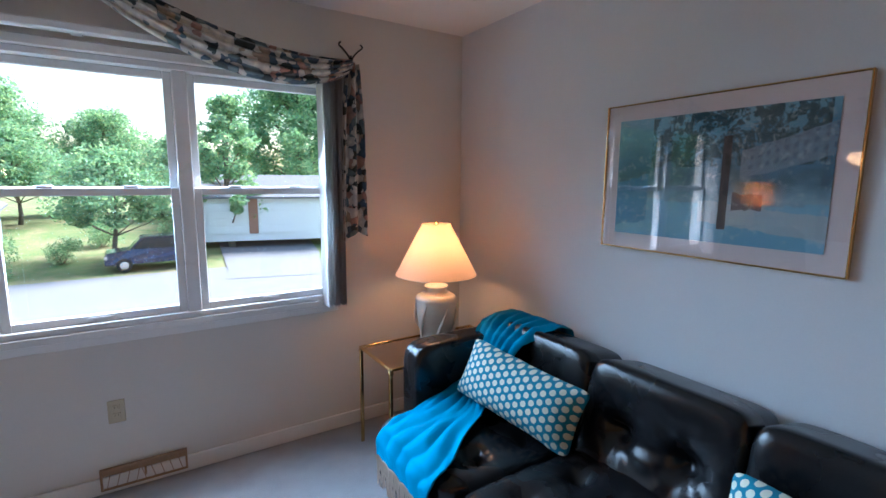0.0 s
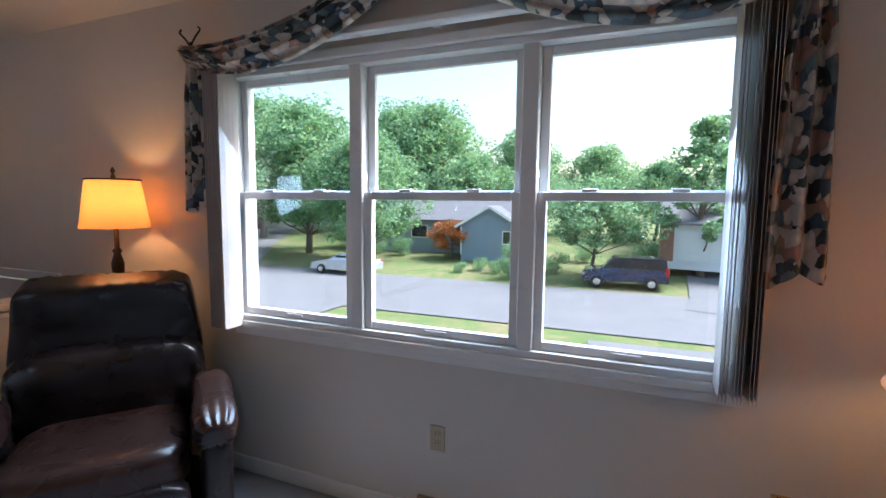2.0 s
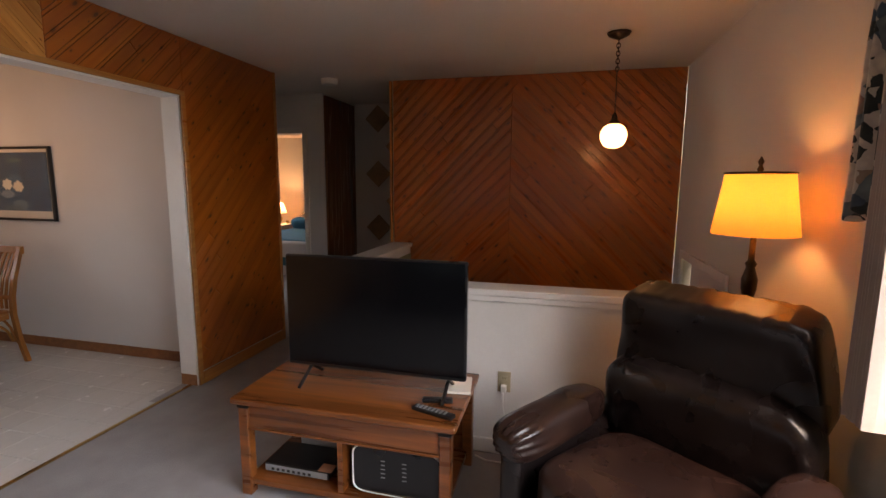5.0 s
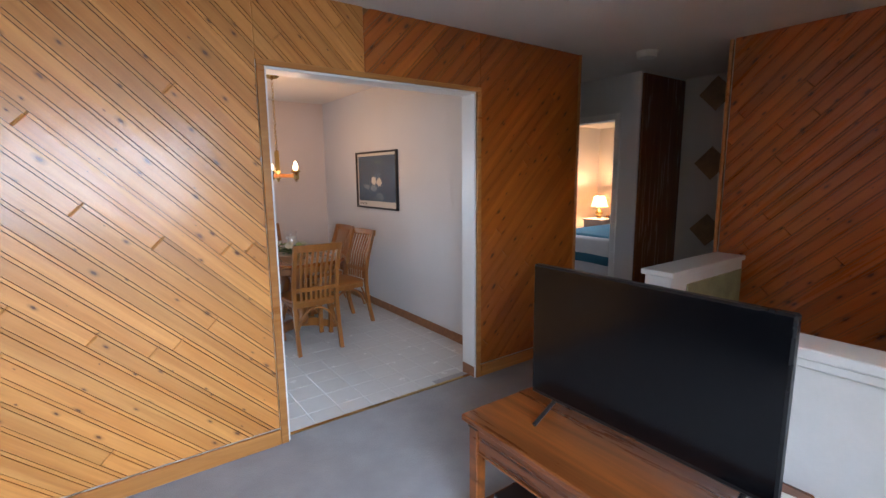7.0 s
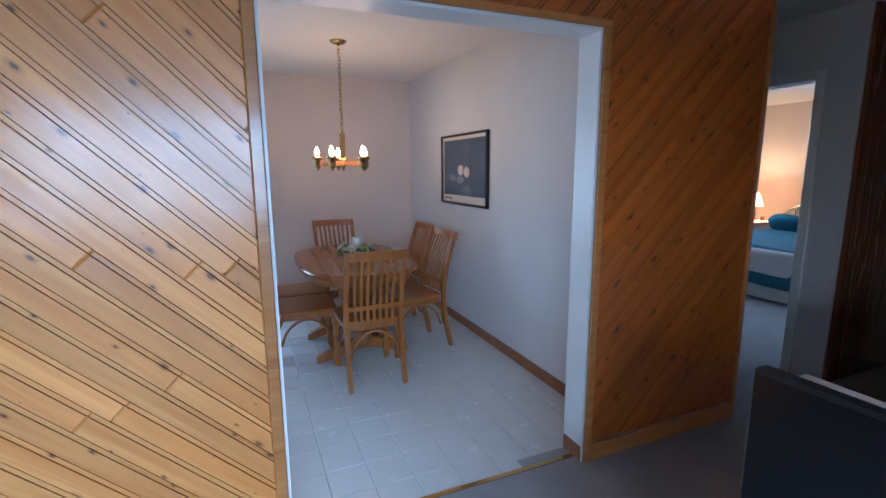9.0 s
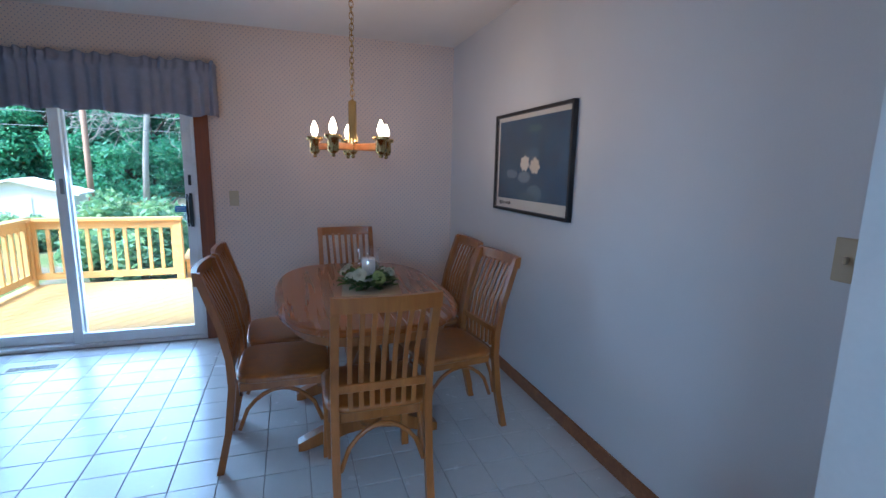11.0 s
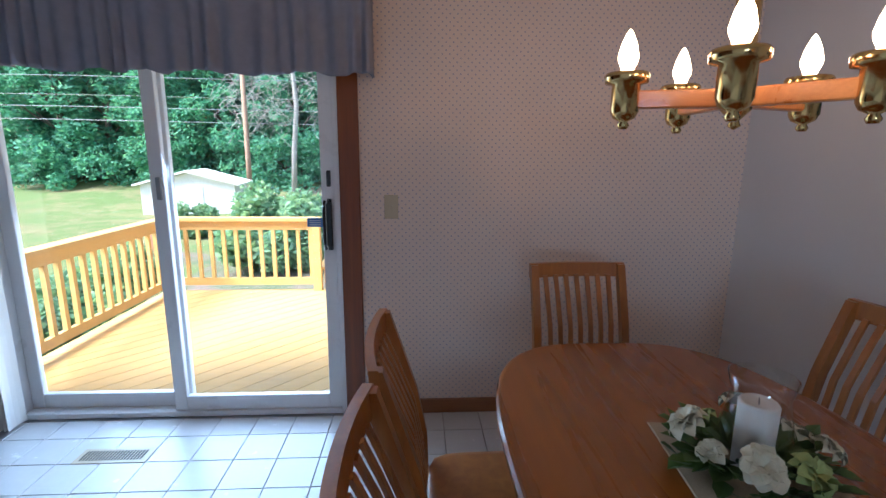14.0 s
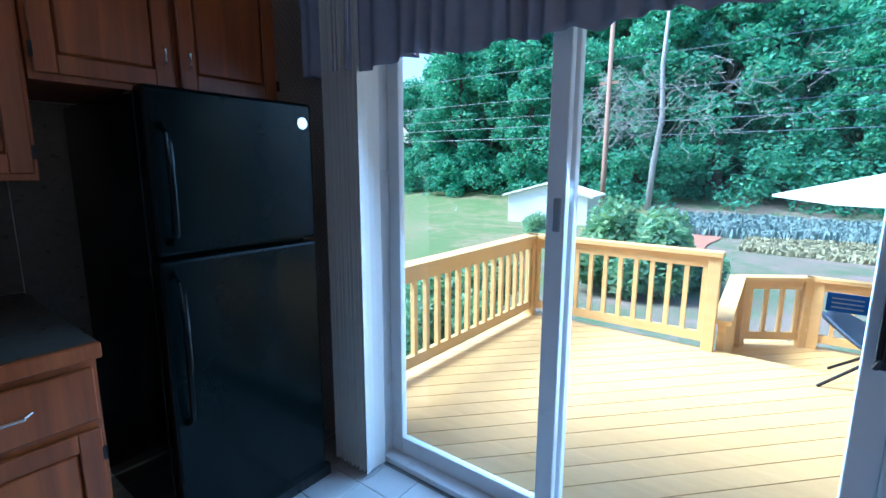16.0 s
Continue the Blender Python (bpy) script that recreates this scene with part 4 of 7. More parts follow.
def art_street():
    m, t, b = nodes_of("street_watercolour")
    v = coords(t)
    x, y, z = split(t, v)[:3]
    n = noise_at(t, v, 7, 6, 0.65, 0.5)
    up = maths(t, "MULTIPLY_ADD", z, 1.9, 0.5)
    base = ramp(t, maths(t, "ADD", up, maths(t, "MULTIPLY_ADD", n, 0.5, -0.25)), [(0.0, (0.10, 0.20, 0.26)), (0.26, (0.30, 0.42, 0.46)), (0.38, (0.16, 0.26, 0.30)), (0.5, (0.06, 0.12, 0.15)), (0.62, (0.07, 0.17, 0.24)), (0.85, (0.12, 0.27, 0.36)), (1.0, (0.2, 0.38, 0.46))])
    tree = noise_at(t, v, 26, 6, 0.75)
    dx = maths(t, "ABSOLUTE", maths(t, "ADD", x, -0.07))
    crown = maths(t, "MULTIPLY", maths(t, "LESS_THAN", dx, 0.3), maths(t, "GREATER_THAN", z, 0.04))
    col = mix(t, maths(t, "MULTIPLY", crown, maths(t, "GREATER_THAN", tree, 0.48)), base, (0.02, 0.06, 0.07))
    trunk = maths(t, "MULTIPLY", maths(t, "LESS_THAN", maths(t, "ADD", dx, maths(t, "MULTIPLY", tree, 0.008)), 0.019), maths(t, "MULTIPLY", maths(t, "LESS_THAN", z, 0.15), maths(t, "GREATER_THAN", z, -0.19)))
    col = mix(t, trunk, col, (0.06, 0.045, 0.04))
    # a pale pavement, a long building with rows of windows, blue house fronts and a dark carriage
    def patch(x0, x1, z0, z1, slope=0.0, soft=0.03):
        zz = maths(t, "ADD", z, maths(t, "MULTIPLY_ADD", x, -slope, maths(t, "MULTIPLY_ADD", n, soft, -soft / 2)))
        inside = maths(t, "MULTIPLY", maths(t, "GREATER_THAN", x, x0), maths(t, "LESS_THAN", x, x1))
        return maths(t, "MULTIPLY", inside, maths(t, "MULTIPLY", maths(t, "GREATER_THAN", zz, z0), maths(t, "LESS_THAN", zz, z1)))
    col = mix(t, maths(t, "MULTIPLY", patch(-0.6, 0.6, -0.4, -0.09, 0.0, 0.10), 0.75), col, (0.17, 0.36, 0.47))
    col = mix(t, maths(t, "MULTIPLY", patch(-0.02, 0.6, -0.17, -0.085, -0.10, 0.05), 0.8), col, (0.36, 0.40, 0.40))
    col = mix(t, maths(t, "MULTIPLY", patch(0.12, 0.6, -0.04, 0.06, 0.28), 0.75), col, (0.20, 0.25, 0.29))
    wins = maths(t, "MULTIPLY", maths(t, "GREATER_THAN", maths(t, "FRACT", maths(t, "MULTIPLY", x, 38.0)), 0.55), maths(t, "GREATER_THAN", maths(t, "FRACT", maths(t, "MULTIPLY", maths(t, "MULTIPLY_ADD", x, -0.28, z), 30.0)), 0.5))
    col = mix(t, maths(t, "MULTIPLY", maths(t, "MULTIPLY", wins, patch(0.13, 0.6, -0.03, 0.055, 0.28)), 0.6), col, (0.07, 0.10, 0.14))
    col = mix(t, maths(t, "MULTIPLY", patch(-0.5, -0.24, -0.13, 0.06, 0.2, 0.06), 0.7), col, (0.06, 0.19, 0.31))
    col = mix(t, maths(t, "MULTIPLY", patch(0.10, 0.20, -0.115, -0.055, 0.0, 0.09), 0.85), col, (0.05, 0.035, 0.03))
    col = mix(t, maths(t, "MULTIPLY", maths(t, "GREATER_THAN", noise_at(t, v, 45, 3, 0.7), 0.6), 0.35), col, (0.42, 0.48, 0.46))
    col = mix(t, trunk, col, (0.06, 0.045, 0.04))
    t.links.new(col, b.inputs["Base Color"])
    b.inputs["Roughness"].default_value = 0.8
    return m


def art_lilies():
    m, t, b = nodes_of("water_lily_print")
    v = coords(t)
    n = noise_at(t, v, 4, 5, 0.6, 0.4)
    col = ramp(t, n, [(0.3, (0.008, 0.035, 0.075)), (0.7, (0.025, 0.10, 0.19))])
    x, y, z = split(t, v)[:3]
    for cx, cz, rx, rz_, c in ((-0.06, -0.09, 0.085, 0.04, (0.2, 0.27, 0.33)), (-0.25, -0.07, 0.06, 0.03, (0.16, 0.22, 0.28)), (-0.2, -0.075, 0.05, 0.03, (0.16, 0.22, 0.28)), (0.08, -0.18, 0.10, 0.05, (0.12, 0.2, 0.25)), (-0.07, 0.06, 0.09, 0.05, (0.03, 0.075, 0.13)),
                               (0.04, 0.05, 0.09, 0.04, (0.05, 0.12, 0.2)), (-0.055, -0.005, 0.06, 0.05, (0.8, 0.74, 0.62)), (0.07, -0.02, 0.062, 0.05, (0.78, 0.68, 0.54)), (0.05, 0.20, 0.10, 0.025, (0.07, 0.13, 0.14)), (-0.02, -0.21, 0.12, 0.03, (0.07, 0.13, 0.17))):
        ex, ez = maths(t, "DIVIDE", maths(t, "ADD", x, -cx), rx), maths(t, "DIVIDE", maths(t, "ADD", z, -cz), rz_)
        d = maths(t, "ADD", maths(t, "ADD", maths(t, "MULTIPLY", ex, ex), maths(t, "MULTIPLY", ez, ez)), maths(t, "MULTIPLY_ADD", noise_at(t, v, 30, 3), 1.0, -0.5))
        if c[0] > 0.5:
            petals = maths(t, "SINE", maths(t, "MULTIPLY", maths(t, "ARCTAN2", ez, ex), 7.0))
            d = maths(t, "MULTIPLY", d, maths(t, "MULTIPLY_ADD", petals, 0.16, 0.95))
        col = mix(t, ramp(t, d, [(0.6, (0.9,) * 3), (1.0, (0,) * 3)]), col, c)
    t.links.new(col, b.inputs["Base Color"])
    b.inputs["Roughness"].default_value = 0.8
    return m


framed("framed_picture", "large framed blue street scene with pinkish mat", 0.916, 0.62, 0.006, 0.022, M["brass"], 0.062, M["mat_board"], art_street(), (XE, 1.178, 1.537), -90)
lp = framed("framed_picture", "framed water lily print with a black frame and white mat", 0.94, 0.63, 0.020, 0.03, M["black"], 0.028, M["mat_white"], art_lilies(), (XW, -2.775, 1.45), 90, 0.035)

sg = thing("signature_scrawl", "dark handwritten scrawl on the lily print's margin", "writing", at=(XW + 0.0115, -2.775, 1.45), rz=90)
part("stroke", tube([(-0.40 + 0.011 * i, 0, -0.268 + 0.016 * math.sin(i * 1.9) * (1 if i % 3 else 0.3)) for i in range(16)], 0.0028, 5), M["black"], sg)

# side table and lamp
st = thing("side_table", "brass side table with a bronze glass top", "side table", at=(1.56, 2.41, 0))
part("top", box(-0.385, -0.19, 0.566, 0.37, 0.19, 0.574, 0.002), M["glass_bronze"], st, "bronze glass top")
rim = part("rim", frame_of(-0.395, -0.2, 0.38, 0.2, 0.0, 0.014, 0.012, 0.001), M["brass"], st)
rim.data.transform(Matrix.Translation((0, 0, 0.568)) @ pose(0, 0, 0, 90, 0, 0))
for x in (-0.386, 0.372):
    for y in (-0.191, 0.191):
        part("leg", box(x - 0.009, y - 0.009, 0, x + 0.009, y + 0.009, 0.56, 0.002), M["brass"], st)
        part("corner_cap", box(x - 0.012, y - 0.012, 0.55, x + 0.012, y + 0.012, 0.566, 0.002), M["brass"], st)

tl = thing("table_lamp", "cream ceramic urn table lamp with an empire shade, lit", "lamp", at=(1.55, 2.40, 0.5825))
part("body", lathe([(0.078, 0.0), (0.084, 0.006), (0.086, 0.03), (0.096, 0.11), (0.110, 0.20), (0.118, 0.265), (0.112, 0.29), (0.08, 0.308), (0.06, 0.315), (0.058, 0.33), (0.068, 0.345), (0.066, 0.352), (0.02, 0.355)], 36), M["ceramic"], tl, smooth=True)
for k in range(6):
    a0 = k * 1.05
    part("relief_leaf", tube([((0.088 + 0.030 * math.sin(math.pi * min(1, s * 1.2) * 0.62)) * math.cos(a0 + 0.55 * s), (0.085 + 0.033 * math.sin(math.pi * min(1, s * 1.2) * 0.62)) * math.sin(a0 + 0.55 * s), 0.06 + 0.19 * s) for s in [i / 8 for i in range(9)]], [0.003, 0.007, 0.010, 0.011, 0.011, 0.009, 0.007, 0.005, 0.002], 6), M["ceramic"], tl, smooth=True)
part("stem", lathe([(0.008, 0.37), (0.008, 0.70), (0.012, 0.705), (0.006, 0.712)], 10), M["brass"], tl)
part("shade", lathe([(0.228, 0.415), (0.078, 0.70)], 48, cap=False), M["shade"], tl, smooth=True)
part("bulb", lathe([(0.012, 0.47), (0.03, 0.50), (0.03, 0.53), (0.012, 0.56)], 12, at=(0, 0, 0)), M["flame"], tl, smooth=True).visible_shadow = False

fl = thing("floor_lamp", "dark bronze floor lamp with an amber drum shade, lit", "lamp", at=(-1.72, 2.62, 0))
part("base", lathe([(0.14, 0), (0.14, 0.015), (0.10, 0.03), (0.03, 0.05), (0.02, 0.08)], 28), M["bronze"], fl, smooth=True)
part("pole", lathe([(0.018, 0.05), (0.015, 0.5), (0.017, 0.92), (0.026, 0.95), (0.014, 0.97), (0.016, 1.0), (0.028, 1.06), (0.03, 1.10), (0.016, 1.15), (0.022, 1.165), (0.012, 1.18), (0.01, 1.52)], 20), M["bronze"], fl, smooth=True)
part("shade", lathe([(0.155, 1.285), (0.120, 1.525)], 48, cap=False), M["shade_yellow"], fl, smooth=True)
part("shade_ring", lathe([(0.124, 1.526), (0.126, 1.532), (0.122, 1.534)], 48, cap=False), M["bronze"], fl)
part("finial", lathe([(0.004, 1.52), (0.012, 1.545), (0.006, 1.56), (0.012, 1.575), (0.002, 1.595)], 12), M["bronze"], fl, smooth=True)
part("bulb", lathe([(0.012, 1.37), (0.03, 1.39), (0.03, 1.43), (0.012, 1.46)], 12), M["flame"], fl, smooth=True).visible_shadow = False

pn = thing("pendant_light", "bronze chain pendant with a small crackled glass globe, lit", "pendant light", at=(-2.91, 2.176, 0))
part("canopy", lathe([(0.005, H - 0.045), (0.03, H - 0.035), (0.065, H - 0.018), (0.075, H - 0.001)], 24), M["bronze"], pn, smooth=True)
for k in range(9):
    part("link", place(lathe([(0.011 + 0.003 * math.cos(a), 0.003 * math.sin(a)) for a in [i * math.pi / 3 for i in range(7)]], 10, cap=False), pose(0, 0, H - 0.055 - 0.024 * k, 90, 0, 90 * (k % 2)) @ Matrix.Diagonal((1, 1.5, 1, 1))), M["bronze"], pn)
part("rod", tube([(0, 0, H - 0.26), (0, 0, 1.92)], 0.003, 6), M["bronze"], pn)
part("cap", lathe([(0.006, 1.945), (0.016, 1.925), (0.02, 1.90), (0.036, 1.885), (0.04, 1.875)], 20), M["bronze"], pn, smooth=True)
part("globe", lathe([(0.04, 1.872), (0.066, 1.855), (0.082, 1.825), (0.086, 1.795), (0.080, 1.765), (0.062, 1.735), (0.033, 1.72), (0.001, 1.717)], 28, cap=False), M["globe"], pn, smooth=True)
part("bulb", lathe([(0.012, 1.77), (0.035, 1.785), (0.035, 1.82), (0.012, 1.85)], 12), M["globe_glow"], pn, smooth=True).visible_shadow = False
sd = thing("smoke_detector", "white round smoke detector on the hall ceiling", "smoke detector", at=(-3.75, -0.30, 0))
part("body", lathe([(0.065, H - 0.05), (0.072, H - 0.045), (0.075, H - 0.02), (0.078, H - 0.001)], 28), M["white_plastic"], sd)
part("base_ring", lathe([(0.082, H - 0.014), (0.082, H - 0.0005)], 28), M["white_plastic"], sd)


# sofa: black tufted leather along the east wall
sofa = thing("sofa", "black tufted leather three-seat sofa against the wall", "sofa")
def gathered(p, c, pts, depth, axis, seed):
    """Buttons pulled into a stuffed cushion, with creases that run out from them."""
    n = noise.noise(Vector(p) * 4.5 + Vector((seed, 0, 0)))
    for q in pts:
        a, b = [v - w for v, w in zip([v for i, v in enumerate(p) if i != axis], q)]
        d, ang = math.hypot(a, b), math.atan2(a, b)
        k = depth * math.exp(-(d / 0.045) ** 2) + 0.45 * depth * math.exp(-(d / 0.12) ** 2)
        k += 0.007 * abs(math.cos(ang * 4 + 3 * n + seed)) * min(1, d / 0.03) * math.exp(-(d / 0.19) ** 2)
        p[axis] += k * (1 if axis == 0 and c[0] < 0 else -1 if axis == 2 and c[2] > 0 else 0)
    p[axis] += 0.007 * n
    return p


for k, (y0, y1) in enumerate(((1.43, 2.03), (0.82, 1.42), (0.21, 0.81))):
    yc, w = (y0 + y1) / 2, y1 - y0
    back = pillowy(0.29, w + 0.012, 0.60, 38, 9, lambda p, c: gathered(p, c, [(-0.13, 0.05), (0.13, 0.05)], 0.062, 0, k * 3))
    place(back, pose(1.765, yc, 0.497, 0, 14, 0))
    part("backrest", back, M["leather"], sofa, smooth=True)
    seat = pillowy(0.80, w + 0.012, 0.24, 34, 6, lambda p, c: gathered(p, c, [(-0.18, -0.15), (-0.18, 0.15), (0.10, -0.15), (0.10, 0.15)], 0.045, 2, k * 3 + 1))
    place(seat, pose(1.385, yc, 0.345, 0, 2, 0))
    part("seat", seat, M["leather"], sofa, smooth=True)
    for s in (-1, 1):
        part("button", place(pillowy(0.03, 0.03, 0.012, 3, 2.2), pose(1.283, yc + 0.15 * s, 0.411)), M["leather"], sofa, smooth=True)
for y in (2.115, 0.115):
    arm = pillowy(0.70, 0.16, 0.66, 14, 9)
    place(arm, pose(1.57, y, 0.405, 0, 0, 0))
    part("armrest", arm, M["leather"], sofa, smooth=True)
part("base", box(1.08, 0.06, 0.06, 1.95, 2.18, 0.24, 0.02), M["leather"], sofa)
for x in (1.15, 1.9):
    for y in (0.10, 2.12):
        part("foot", lathe([(0.02, 0), (0.03, 0.06)], 12, at=(x, y, 0)), M["black"], sofa)


def crumple(p, k=0.006, f=14):
    n = noise.noise(Vector(p) * f * 0.5)
    p += Vector((n, noise.noise(Vector(p) * f * 0.6 + Vector((5, 1, 2))), n)) * k
    return p


def cushion(at, rz, ry, rx, label):
    t = thing("throw_pillow", label, "cushion")
    bm = pillowy(0.61, 0.17, 0.265, 18, 9, lambda p, c: crumple(Vector((p.x * (1.0 + 0.06 * (abs(c.z) ** 4) - 0.02 * (1 - c.z ** 2)), p.y * max(0.06, (1 - abs(c.x) ** 3.5) * (1 - abs(c.z) ** 3)) ** 0.6, p.z * (1.0 + 0.07 * (abs(c.x) ** 4) - 0.03 * (1 - c.x ** 2)))), 0.006, 12))
    part("cover", bm, M["cushion"], t, smooth=True)
    t.matrix_basis = pose(*at, rx, ry, rz)
    return t


cushion((1.50, 1.645, 0.615), -80, 6, -24, "teal and cream hexagon-patterned lumbar cushion on the sofa")
cushion((1.50, 0.50, 0.60), -98, -6, -28, "teal and cream hexagon-patterned cushion at the far seat")

thr = thing("throw_blanket", "turquoise wool throw with cream fringe over the sofa", "blanket")


def drape(u, v):
    """From behind the back rest over its top, down to the seat and over its front."""
    path = [(1.975, 1.92, 0.69), (1.955, 1.925, 0.775), (1.87, 1.93, 0.806), (1.75, 1.935, 0.80), (1.645, 1.94, 0.745), (1.555, 1.96, 0.60), (1.50, 1.965, 0.50), (1.38, 1.88, 0.484), (1.20, 1.79, 0.482), (1.07, 1.73, 0.480), (0.99, 1.705, 0.455), (0.962, 1.70, 0.40), (0.955, 1.695, 0.35)]
    s = v * (len(path) - 1)
    i = min(int(s), len(path) - 2)
    f = s - i
    p = Vector(path[i]).lerp(Vector(path[i + 1]), f)
    w = 0.38 if v < 0.3 else 0.38 - 0.14 * math.sin(math.pi * (v - 0.3) / 0.4) if v < 0.5 else 0.24 + 0.19 * min(1, (v - 0.5) / 0.28)
    on_back = max(0.0, 1 - v / 0.5)
    fold = (0.010 + 0.018 * on_back) * math.sin(u * 19 + 3 * noise.noise(Vector((u * 2, v * 3, 1)))) + 0.024 * noise.noise(Vector((u * 4 + 5 * v, v * 5, 4)))
    if v > 0.5:
        fold += 0.006 * math.sin((u - v) * 13 + 2 * noise.noise(Vector((u * 3, v * 5, 7))))
    return p + Vector((-abs(fold) * (1.2 if v < 0.5 else 0.2), (u - 0.5) * w + 0.02 * noise.noise(Vector((v * 6, 0, 3))), 0.008 + abs(fold) * (0.3 if 0.3 < v < 0.46 else 0.9)))


part("cloth", grid(drape, 70, 90, 0.006), M["throw"], thr, smooth=True)
fr = bmesh.new()
rnd = random.Random(4)
for k in range(46):
    p = drape(k / 45, 1.0)
    tube([p, p + Vector((rnd.uniform(-.004, .004), rnd.uniform(-.006, .006), -0.05)), p + Vector((rnd.uniform(-.012, .012), rnd.uniform(-.012, .012), -0.12))], 0.0036, 4, into=fr)
part("fringe", fr, M["fringe"], thr, "cream twisted fringe", kind="stuff")

# recliner
def gather_edge(p, c, k=0.006):
    """Small pleats round the ends and along the seams of a stuffed leather part."""
    q = Vector(p)
    e = max(abs(c.x), abs(c.z)) ** 6
    return q + Vector((0, -1 if c.y < 0 else 1, 0)) * (k * math.sin(c.x * 21 + 4 * c.z) * e + 0.010 * noise.noise(q * 6)) + Vector((0, 0, k * 0.8 * math.sin(c.x * 34) * max(0, c.z) ** 6))


rc = thing("recliner", "dark brown leather recliner in the corner", "armchair", at=(-1.25, 2.23, 0), rz=51)
bk = pillowy(0.72, 0.20, 0.42, 26, 9, lambda p, c: gather_edge(Vector((p.x * (1.0 - 0.08 * c.z), p.y - 0.02 * max(0, -c.z), p.z)), c, 0.005))
part("headrest", place(bk, pose(0, 0.36, 0.86, 13, 0, 0)), M["leather_brown"], rc, smooth=True)
lb = pillowy(0.775, 0.20, 0.42, 24, 5, lambda p, c: gather_edge(Vector((p.x * (1 - 0.03 * c.z), p.y + 0.035 * max(0, c.z), p.z)), c, 0.008))
part("backrest", place(lb, pose(0, 0.285, 0.56, 13, 0, 0)), M["leather_brown"], rc, smooth=True)
part("back_shell", place(box(-0.34, -0.05, -0.42, 0.34, 0.05, 0.44, 0.03, 2), pose(0, 0.44, 0.60, 13, 0, 0)), M["leather_brown"], rc, smooth=True)
part("seat", place(pillowy(0.62, 0.60, 0.20, 18, 5, lambda p, c: crumple(p, 0.006, 5)), pose(0, -0.06, 0.385, -3, 0, 0)), M["leather_worn"], rc, smooth=True)
part("footrest", place(pillowy(0.62, 0.10, 0.30, 12, 6, lambda p, c: crumple(p, 0.01, 9)), pose(0, -0.33, 0.22, 4, 0, 0)), M["leather_brown"], rc, smooth=True)


def puffed(p, c):
    """An arm pad: fuller at the front, its leather gathered into pleats there."""
    front = max(0.0, -c.y) ** 2
    return Vector((p.x * (1 + 0.12 * front), p.y, p.z * (1 + 0.10 * front))) + Vector((c.x, 0, c.z)).normalized() * (0.006 * math.sin(math.atan2(c.z, c.x) * 13) * front + 0.006 * noise.noise(Vector(p) * 9))


for s in (-1, 1):
    part("armrest", place(pillowy(0.17, 0.58, 0.15, 22, 3.6, puffed), pose(s * 0.40, -0.09, 0.535, 4, 0, 0)), M["leather_worn"], rc, smooth=True)
    part("side_panel", place(box(-0.055, -0.32, 0.05, 0.055, 0.34, 0.48, 0.03, 3), pose(s * 0.405, -0.02, 0, 0, 0, 0)), M["leather_brown"], rc, smooth=True)
part("base", box(-0.34, -0.34, 0.0, 0.34, 0.40, 0.08, 0.01), M["black"], rc)

# television, its stand and what lies on it
tvs = thing("tv_cabinet", "reddish-brown wooden coffee-table cabinet with open shelf bays", "cabinet")
X0, X1, Y0, Y1, ZT = -1.89, -1.34, 0.43, 1.46, 0.495
part("tabletop", box(X0 - 0.005, Y0 - 0.02, ZT - 0.03, X1 + 0.02, Y1 + 0.02, ZT, 0.006), M["tv_wood"], tvs, "worn reddish-brown plank top")
part("apron", box(X0 + 0.03, Y0 + 0.03, ZT - 0.15, X1 - 0.015, Y1 - 0.03, ZT - 0.032, 0.002), M["tv_wood"], tvs)
part("apron_bead", box(X1 - 0.014, Y0 + 0.05, ZT - 0.158, X1 - 0.006, Y1 - 0.05, ZT - 0.148, 0.002), M["tv_wood"], tvs)
part("shelf", box(X0 + 0.02, Y0 + 0.03, 0.055, X1 - 0.015, Y1 - 0.03, 0.085, 0.003), M["tv_wood"], tvs)
part("back", box(X0 + 0.02, Y0 + 0.05, 0.087, X0 + 0.035, Y1 - 0.05, ZT - 0.152), M["tv_wood"], tvs)
part("divider", box(X0 + 0.04, 0.93, 0.087, X1 - 0.02, 0.955, ZT - 0.152), M["tv_wood"], tvs)
for x in (X0 + 0.03, X1 - 0.03):
    for y in (Y0 + 0.03, Y1 - 0.03):
        part("leg", box(x - 0.026, y - 0.026, 0, x + 0.026, y + 0.026, ZT - 0.031, 0.005), M["tv_wood"], tvs)
        part("strap", box(x - 0.029, y - 0.029, ZT - 0.055, x + 0.029, y + 0.029, ZT - 0.032, 0.002), M["iron"], tvs)
tv = thing("television", "black flat-screen television on the wooden cabinet", "television", at=(-1.60, 1.03, ZT), rz=0)
part("body", box(-0.035, -0.48, 0.075, 0.0, 0.435, 0.637, 0.006), M["black"], tv)
part("screen", box(0.0005, -0.472, 0.093, 0.002, 0.427, 0.629), M["screen"], tv, "dark glossy screen")
part("badge", box(0.0022, -0.02, 0.080, 0.003, 0.015, 0.086), M["chrome"], tv)
for y in (-0.36, 0.35):
    part("foot", tube([(-0.12, y, 0.006), (-0.017, y, 0.075), (0.11, y - 0.0, 0.006)], 0.009, 8), M["black"], tv)
rm = thing("remote_control", "black remote control with small buttons", "remote control", at=(-1.42, 1.36, ZT), rz=74)
part("body", box(-0.10, -0.022, 0.0, 0.10, 0.022, 0.018, 0.006, 2), M["black"], rm)
for i in range(8):
    for j in range(3):
        part("button", box(-0.085 + 0.02 * i, -0.015 + 0.011 * j, 0.018, -0.074 + 0.02 * i, -0.008 + 0.011 * j, 0.0205, 0.001), M["grey_plastic"], rm)
